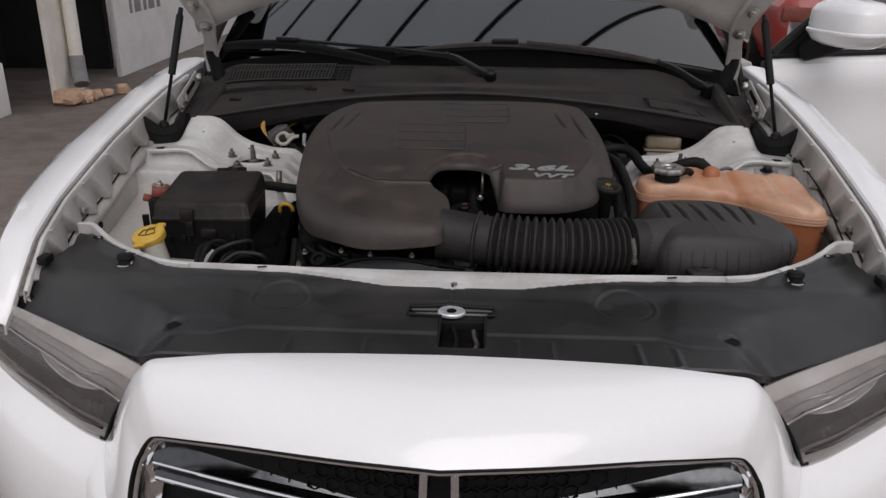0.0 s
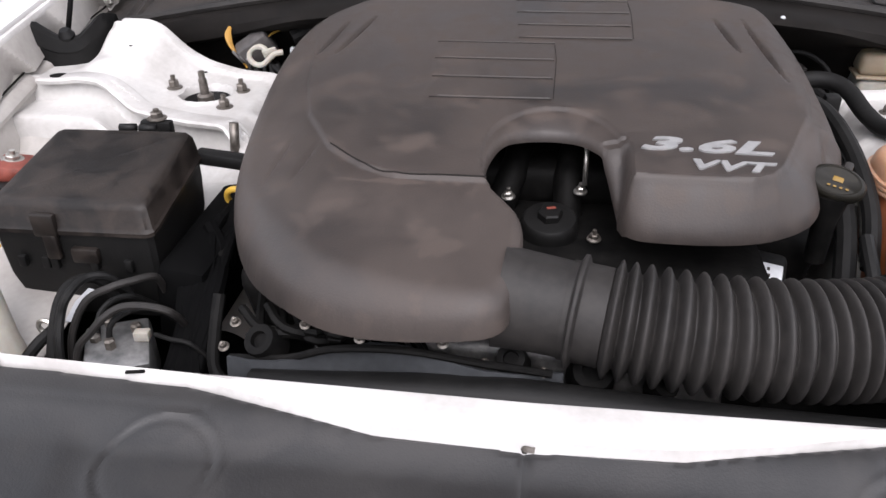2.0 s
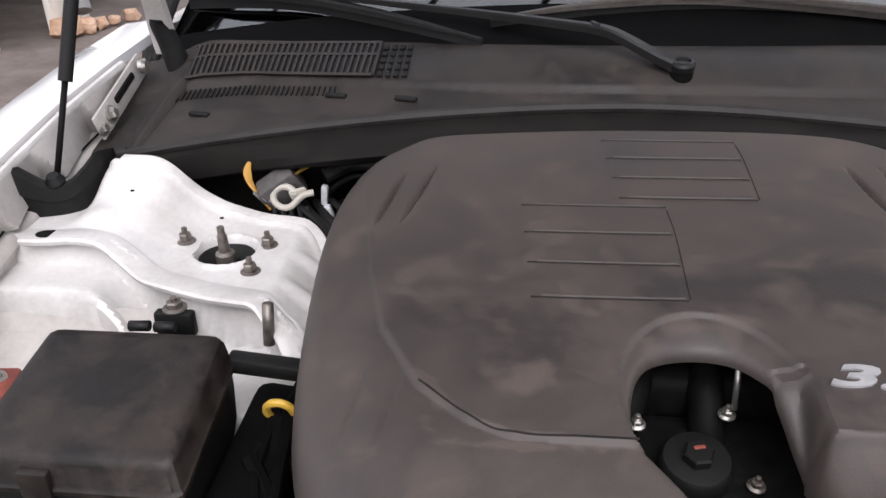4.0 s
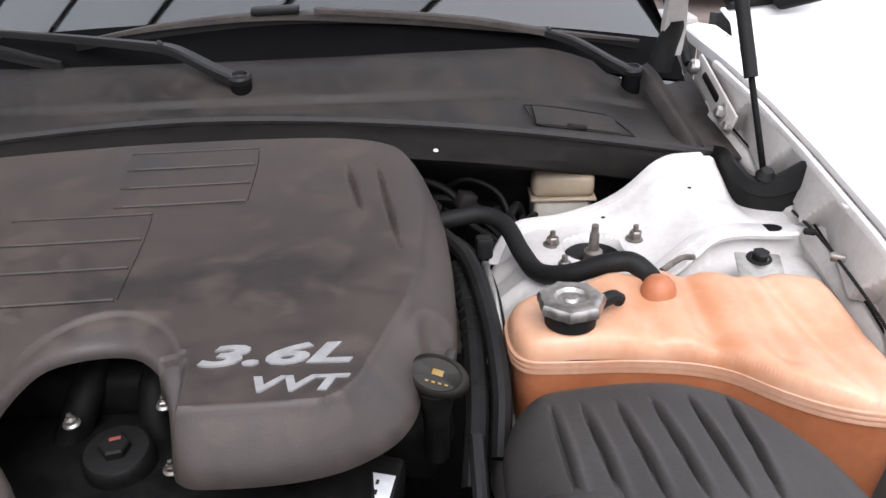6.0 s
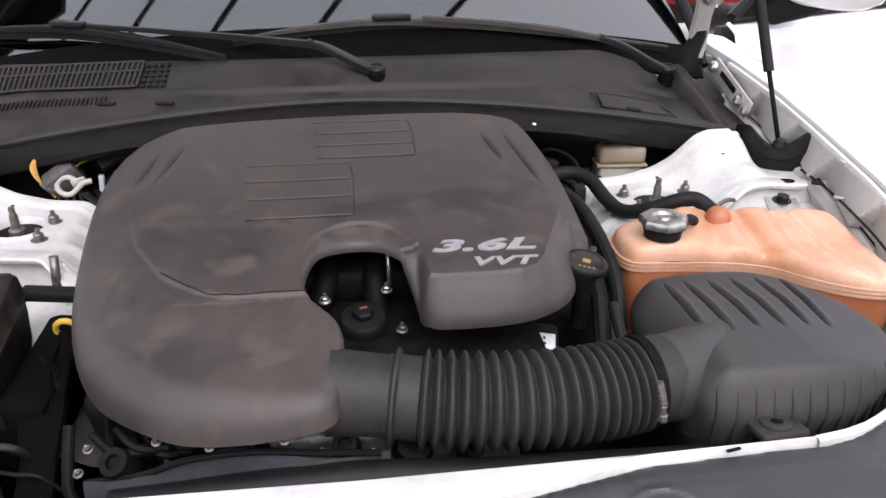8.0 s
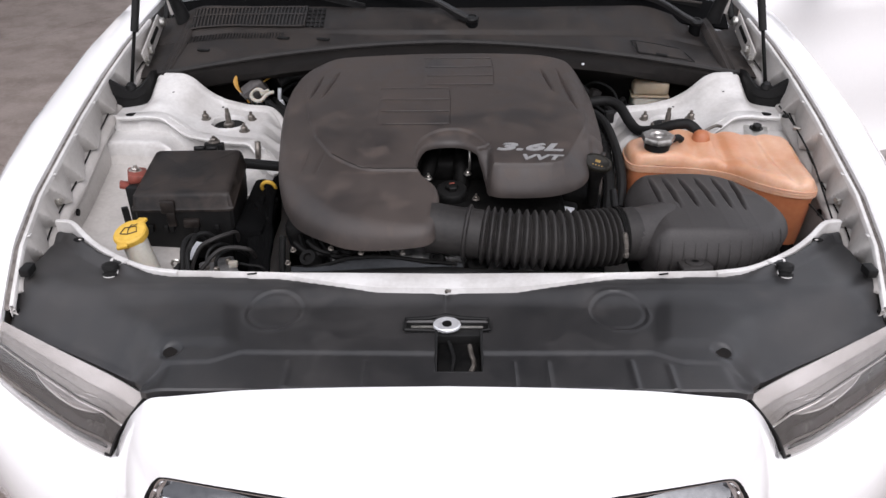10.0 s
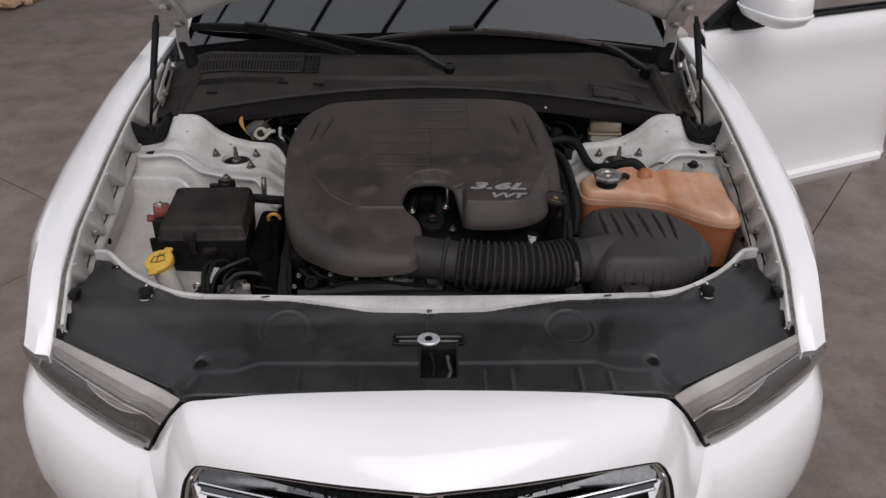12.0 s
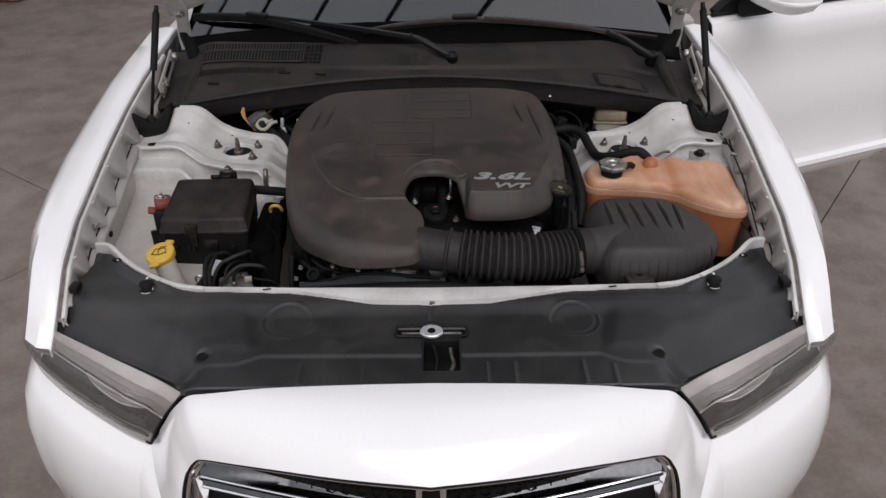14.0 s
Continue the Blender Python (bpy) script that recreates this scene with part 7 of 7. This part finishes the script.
part("cable_clip", box((0.018, 0.010, 0.010), (0.820, 1.01, 0.936), (0, 0, -30), 0.002), STEEL, loom)
part("cable_run", tube([(0.775, 0.78, 0.865), (0.790, 0.70, 0.850), (0.785, 0.62, 0.80)], 0.002, 6, 4), RUBBER, loom)

# ---- fuse box ----
fuse = thing("fuse_box", "scuffed black fuse box with a hinged lid", "fuse box")
_top = [[(-0.648, 0.886, 0.936), (-0.455, 0.874, 0.944)], [(-0.655, 0.724, 0.908), (-0.450, 0.712, 0.918)]]


def fuse_pt(u, v, dz=0.0, grow=0.0):
    a = np.array(_top[0][0]) * (1 - u) + np.array(_top[0][1]) * u
    b = np.array(_top[1][0]) * (1 - u) + np.array(_top[1][1]) * u
    p = a * (1 - v) + b * v
    return (p[0] + grow * (u - 0.5) * 2, p[1] + grow * (0.5 - v) * 2, p[2] + dz)


def fuse_ring(z, grow):
    q = []
    for (u0, v0), (u1, v1) in (((0, 0), (1, 0)), ((1, 0), (1, 1)), ((1, 1), (0, 1)), ((0, 1), (0, 0))):
        for s in (0.0, 0.03, 0.08, 0.5, 0.92, 0.97):
            u, v = u0 + (u1 - u0) * s, v0 + (v1 - v0) * s
            cu, cv = min(u, 1 - u), min(v, 1 - v)
            r = 0.004 * (max(0, 1 - cu / 0.04) if cv < 1e-6 else max(0, 1 - cv / 0.04))
            q.append(fuse_pt(u, v, z, grow - r))
    return q


FUSEM = dusty("scuffed_black_plastic", (0.0085, 0.0070, 0.0063), (0.031, 0.0240, 0.0202), 14.0, 0.38, 0.6, spec=0.25, grain=260, share=0.36, wipe=0.35)
_rows = []
for k in (0.0, 0.5, 0.85, 0.95):
    ring = []
    for x, y, z in fuse_ring(0.003, 0.0):
        c = fuse_pt(0.5, 0.5, 0.004)
        ring.append((c[0] + (x - c[0]) * k, c[1] + (y - c[1]) * k, z * k + c[2] * (1 - k)))
    _rows.append(ring)
_rows += [fuse_ring(0.001, -0.001), fuse_ring(-0.004, 0.002), fuse_ring(-0.026, 0.005), fuse_ring(-0.030, 0.008), fuse_ring(-0.035, 0.008), fuse_ring(-0.036, 0.004)]
part("lid", loft(_rows, close_v=True), FUSEM, fuse, "scuffed lid")
part("body", loft([fuse_ring(-0.036, 0.004), fuse_ring(-0.060, 0.004), fuse_ring(-0.10, 0.002), fuse_ring(-0.13, -0.004), fuse_ring(-0.16, -0.012)], close_v=True), BLACK, fuse)
for u in (0.14, 0.30, 0.36, 0.62, 0.84):
    p = fuse_pt(u, 1.0, -0.075)
    part("lug", box((0.010, 0.010, 0.016), (p[0], p[1] - 0.005, p[2]), bevel=0.002), BLACK, fuse)
p = fuse_pt(0.36, 1.0, -0.035)
part("lid_clip", box((0.030, 0.012, 0.030), (p[0], p[1] - 0.006, p[2] + 0.012), bevel=0.003), FUSEM, fuse, "snap clip")
part("clip_tongue", box((0.018, 0.010, 0.034), (p[0] + 0.004, p[1] - 0.008, p[2] - 0.016), bevel=0.003), FUSEM, fuse)
p = fuse_pt(0.58, 1.0, -0.062)
part("test_socket", box((0.034, 0.012, 0.020), (p[0], p[1] - 0.006, p[2]), bevel=0.003), FUSEM, fuse)
# Added block: its black stands for the unlit gap and cables here.
part("gap_block", box((0.066, 0.24, 0.12), (-0.424, 0.815, 0.788), (0, 8, 0), 0.018), FRIT, fuse, "black block added for the unlit gap by the fuse box")
for k in range(6):
    part("side_plug", box((0.020, 0.016, 0.030), (-0.392, 0.735 + 0.022 * k, 0.820 + 0.004 * (k % 2)), (0, 8, 0), 0.003), DARK, fuse)
for x in (-0.555, -0.527):
    part("hinge_knuckle", tube([(x - 0.011, 0.895, 0.938), (x + 0.011, 0.895, 0.939)], 0.006, 8, 1), BLACK, fuse)
brk = part("rear_bracket", box((0.044, 0.014, 0.030), (-0.531, 0.928, 0.922), bevel=0.003), BLACK, fuse, "mounting foot with a nut")
part("bracket_nut", bolt(pose(-0.531, 0.932, 0.938), 0.008, 0.010, 0.004), BOLT, brk)
part("side_arm", box((0.085, 0.022, 0.018), (-0.415, 0.880, 0.905), (0, 6, 0), 0.004), BLACK, fuse)
term = thing("battery_terminal", "red plastic jump-start terminal beside the fuse box", "terminal")
part("terminal_cover", box((0.040, 0.050, 0.022), (-0.672, 0.812, 0.912), (0, 10, 20), 0.006), RED, term)
part("terminal_flap", box((0.030, 0.022, 0.010), (-0.688, 0.785, 0.902), (10, 20, 20), 0.003), RED, term)
part("terminal_stud", bolt(pose(-0.676, 0.815, 0.922, 0, 10, 0), 0.008, 0.008, 0.006), STEEL, term)
part("terminal_base", box((0.05, 0.06, 0.10), (-0.664, 0.80, 0.855), bevel=0.006), BLACK, term)

# ---- washer filler ----
washer = thing("washer_filler", "milky washer bottle neck with a yellow cap", "washer bottle")
# The neck's shade is in its dimmed colour.
part("neck", tube([(-0.632, 0.630, 0.866), (-0.622, 0.622, 0.838), (-0.606, 0.606, 0.795), (-0.590, 0.590, 0.75)], [0.026, 0.025, 0.027, 0.034], 20, 5), MILKY, washer)
_capm = pose(-0.635, 0.632, 0.872, 14, -10, 0)
ycap = part("cap", lathe([(0.020, -0.010), (0.033, -0.010), (0.0345, -0.004), (0.0345, 0.004), (0.032, 0.007), (0.026, 0.008), (0, 0.008)], _capm, 32), YELLOW, washer, "yellow snap cap with a washer symbol")
_ic = tube([(-0.017, -0.006, 0.009), (-0.011, 0.010, 0.009), (0.013, 0.010, 0.009), (0.018, -0.006, 0.009), (0.0, -0.010, 0.009), (-0.017, -0.006, 0.009)], 0.0011, 5, 1, smooth_path=False)
_ic = tube([(0.0, -0.010, 0.009), (-0.002, 0.002, 0.009), (0.002, 0.016, 0.009)], 0.0011, 5, 3, _ic)
_ic = tube([(0.002, 0.016, 0.009), (0.010, 0.014, 0.009), (0.014, 0.017, 0.009)], 0.0009, 5, 3, _ic)
_ic.transform(_capm)
part("cap_symbol", _ic, INK, ycap)
part("cap_tab", box((0.022, 0.016, 0.008), (-0.642, 0.598, 0.864), (14, -10, 10), 0.003), YELLOW, ycap)
part("cap_hinge", box((0.022, 0.016, 0.008), (-0.622, 0.666, 0.882), (14, -10, -20), 0.003), YELLOW, ycap)
part("hose_clip", box((0.014, 0.006, 0.050), (-0.672, 0.715, 0.868), (20, 0, 20), 0.002), BLACK, washer, "black clip strap")
part("clip_eye", lathe([(0.0035, 0), (0.0035, 0.002), (0, 0.0022)], pose(-0.674, 0.711, 0.884, 100, 0, 20), 10), LABEL, washer)

# ---- brake pipes and pump, low beside the fuse box ----
abs_unit = thing("brake_unit", "dull alloy brake modulator with bent black pipes", "brake unit")
part("modulator_block", box((0.072, 0.080, 0.075), (-0.466, 0.622, 0.758), (8, 0, 24), 0.006), ALLOY, abs_unit)
part("pump_motor", lathe([(0.04, 0), (0.04, 0.06), (0.034, 0.07), (0, 0.07)], pose(-0.425, 0.575, 0.745, 80, 0, 30), 20), DARK, abs_unit)
for path, r, m, nm in (
    (((-0.518, 0.585, 0.75), (-0.522, 0.600, 0.800), (-0.526, 0.622, 0.825), (-0.519, 0.633, 0.845), (-0.513, 0.662, 0.850), (-0.494, 0.677, 0.845), (-0.478, 0.690, 0.815)), 0.0052, RUBBER, "supply_hose"),
    (((-0.534, 0.585, 0.74), (-0.534, 0.597, 0.780), (-0.537, 0.620, 0.810), (-0.540, 0.647, 0.830), (-0.535, 0.671, 0.838), (-0.520, 0.692, 0.830), (-0.505, 0.700, 0.80)), 0.0062, RUBBER, "supply_hose"),
    (((-0.522, 0.610, 0.76), (-0.520, 0.625, 0.800), (-0.503, 0.640, 0.835), (-0.475, 0.648, 0.850), (-0.454, 0.662, 0.852), (-0.438, 0.683, 0.845), (-0.440, 0.703, 0.81)), 0.0045, HOSE, "brake_pipe"),
    (((-0.505, 0.592, 0.77), (-0.499, 0.601, 0.800), (-0.486, 0.608, 0.815), (-0.472, 0.617, 0.830), (-0.452, 0.627, 0.840), (-0.422, 0.631, 0.840), (-0.399, 0.635, 0.830), (-0.395, 0.660, 0.79)), 0.0045, HOSE, "brake_pipe"),
    (((-0.490, 0.620, 0.79), (-0.492, 0.640, 0.815), (-0.480, 0.655, 0.828), (-0.462, 0.668, 0.826), (-0.450, 0.690, 0.80)), 0.0036, BLACK, "brake_pipe"),
    (((-0.470, 0.612, 0.79), (-0.468, 0.622, 0.818), (-0.452, 0.640, 0.826), (-0.430, 0.655, 0.820), (-0.415, 0.675, 0.79)), 0.0036, BLACK, "brake_pipe"),
    (((-0.425, 0.634, 0.800), (-0.404, 0.627, 0.800), (-0.380, 0.625, 0.797), (-0.36, 0.63, 0.77)), 0.0028, RUBBER, "sensor_lead"),
    (((-0.572, 0.585, 0.77), (-0.556, 0.607, 0.792), (-0.545, 0.632, 0.800)), 0.0070, RUBBER, "supply_hose"),
):
    part(nm, tube(path, r, 9, 6), m, abs_unit)
part("white_shield", loft([[(-0.529, 0.630, 0.812), (-0.526, 0.652, 0.824), (-0.521, 0.676, 0.828)], [(-0.517, 0.636, 0.808), (-0.514, 0.656, 0.820), (-0.509, 0.677, 0.824)]], thick=0.003), LABEL, abs_unit, "white plastic shield between the hoses")
part("sensor_plug", box((0.018, 0.012, 0.012), (-0.438, 0.630, 0.801), (0, 0, 6), 0.002), MILKY, abs_unit, "pale sensor plug")
for x, y, z in ((-0.490, 0.620, 0.790), (-0.468, 0.612, 0.792), (-0.450, 0.640, 0.795), (-0.484, 0.645, 0.795)):
    part("pipe_nut", lathe([(0.0065, 0), (0.0065, 0.012), (0.004, 0.014), (0, 0.014)], pose(x, y, z), 6), BOLT, abs_unit)
part("hose_clip_ring", tube([(-0.555 + 0.009 * math.cos(a), 0.630, 0.802 + 0.009 * math.sin(a)) for a in np.linspace(0, 2 * math.pi, 13)], 0.003, 6, 1, smooth_path=False), STEEL, abs_unit, "bright clip ring")

# ---- brake fluid bottle and bulkhead connectors ----
bottle = thing("brake_fluid_bottle", "yellowed brake fluid bottle, darkened for the shade under the cowl", "fluid bottle")
# Bottle colours carry the cowl's shade.
part("bottle_top", box((0.096, 0.080, 0.038), (0.545, 1.343, 0.922), (0, 0, -4), 0.010, seg=3), BEIGE, bottle)
part("bottle_band", box((0.102, 0.086, 0.006), (0.545, 1.343, 0.901), (0, 0, -4), 0.003), BEIGE, bottle)
part("bottle_base", box((0.090, 0.076, 0.075), (0.545, 1.343, 0.862), (0, 0, -4), 0.010, seg=3), MILKY, bottle)
plug = thing("wiring_plug", "grey wiring plug with yellow leads at the bulkhead", "connector")
PLUGM = mat("brown_grey_plug_plastic", (0.045, 0.041, 0.040), (0.085, 0.078, 0.075), 30, 0.5)
body = part("plug_body", box((0.062, 0.036, 0.046), (-0.508, 1.278, 0.932), (18, -32, 16), 0.006), PLUGM, plug)
for k in range(3):
    part("plug_rib", box((0.005, 0.006, 0.030), (-0.536 + 0.011 * k, 1.258, 0.922 - 0.006 * k), (18, -32, 16), 0.002), ALLOY, body)
part("plug_lever", tube([(-0.498 + 0.017 * math.cos(a), 1.255 + 0.004 * math.sin(a), 0.926 + 0.015 * math.sin(a)) for a in np.linspace(0.3, 5.6, 14)] + [(-0.470, 1.256, 0.930), (-0.456, 1.260, 0.932)], 0.0050, 8, 2), MILKY, plug, "pale locking lever")
part("lever_plate", box((0.026, 0.006, 0.018), (-0.478, 1.258, 0.931), (18, -14, 10), 0.003), MILKY, plug)
for k in range(5):
    part("yellow_lead", tube([(-0.540 + 0.004 * k, 1.262, 0.926 - 0.006 * k), (-0.556 + 0.002 * k, 1.272, 0.940 - 0.002 * k), (-0.562 + 0.002 * k, 1.280, 0.955), (-0.556, 1.294, 0.968)], 0.0021, 6, 5), AMBER, plug)
    part("yellow_lead", tube([(-0.488 + 0.003 * k, 1.272, 0.952 + 0.002 * k), (-0.470 + 0.002 * k, 1.284, 0.964), (-0.452, 1.292, 0.972 - 0.002 * k)], 0.0016, 6, 5), LEAD, plug)
    part("dark_lead", tube([(-0.515 + 0.012 * k, 1.255, 0.912), (-0.512 + 0.013 * k, 1.245, 0.895), (-0.50 + 0.012 * k, 1.24, 0.86)], 0.0035, 6, 4), RUBBER, plug)
small = thing("small_plug", "small white plug hanging by the engine cover", "connector")
part("plug_shell", box((0.010, 0.010, 0.036), (-0.446, 1.282, 0.918), (10, 8, 0), 0.003), LABEL, small)
part("plug_tail", box((0.012, 0.010, 0.022), (-0.441, 1.278, 0.894), (10, -14, 0), 0.003), LABEL, small)

# ---- yard floor slabs, last ----
_slab = bpy.data.meshes.new("slab")
_bm = box((3.335, 2.625, 0.10), (0, 0, -0.05), bevel=0.003, seg=1)
_bm.to_mesh(_slab)
_bm.free()
_slab.materials.append(CONCRETE)
_ang = radians(54)
for i in range(-5, 6):
    for j in range(-6, 7):
        u, v = 2.64 + 3.34 * i, 1.185 + 2.63 * j
        ob = new("slab", _slab)
        ob.parent = ground
        ob.matrix_basis = Matrix.Translation((u * math.cos(_ang) - v * math.sin(_ang), u * math.sin(_ang) + v * math.cos(_ang), 0)) @ Matrix.Rotation(_ang, 4, "Z")
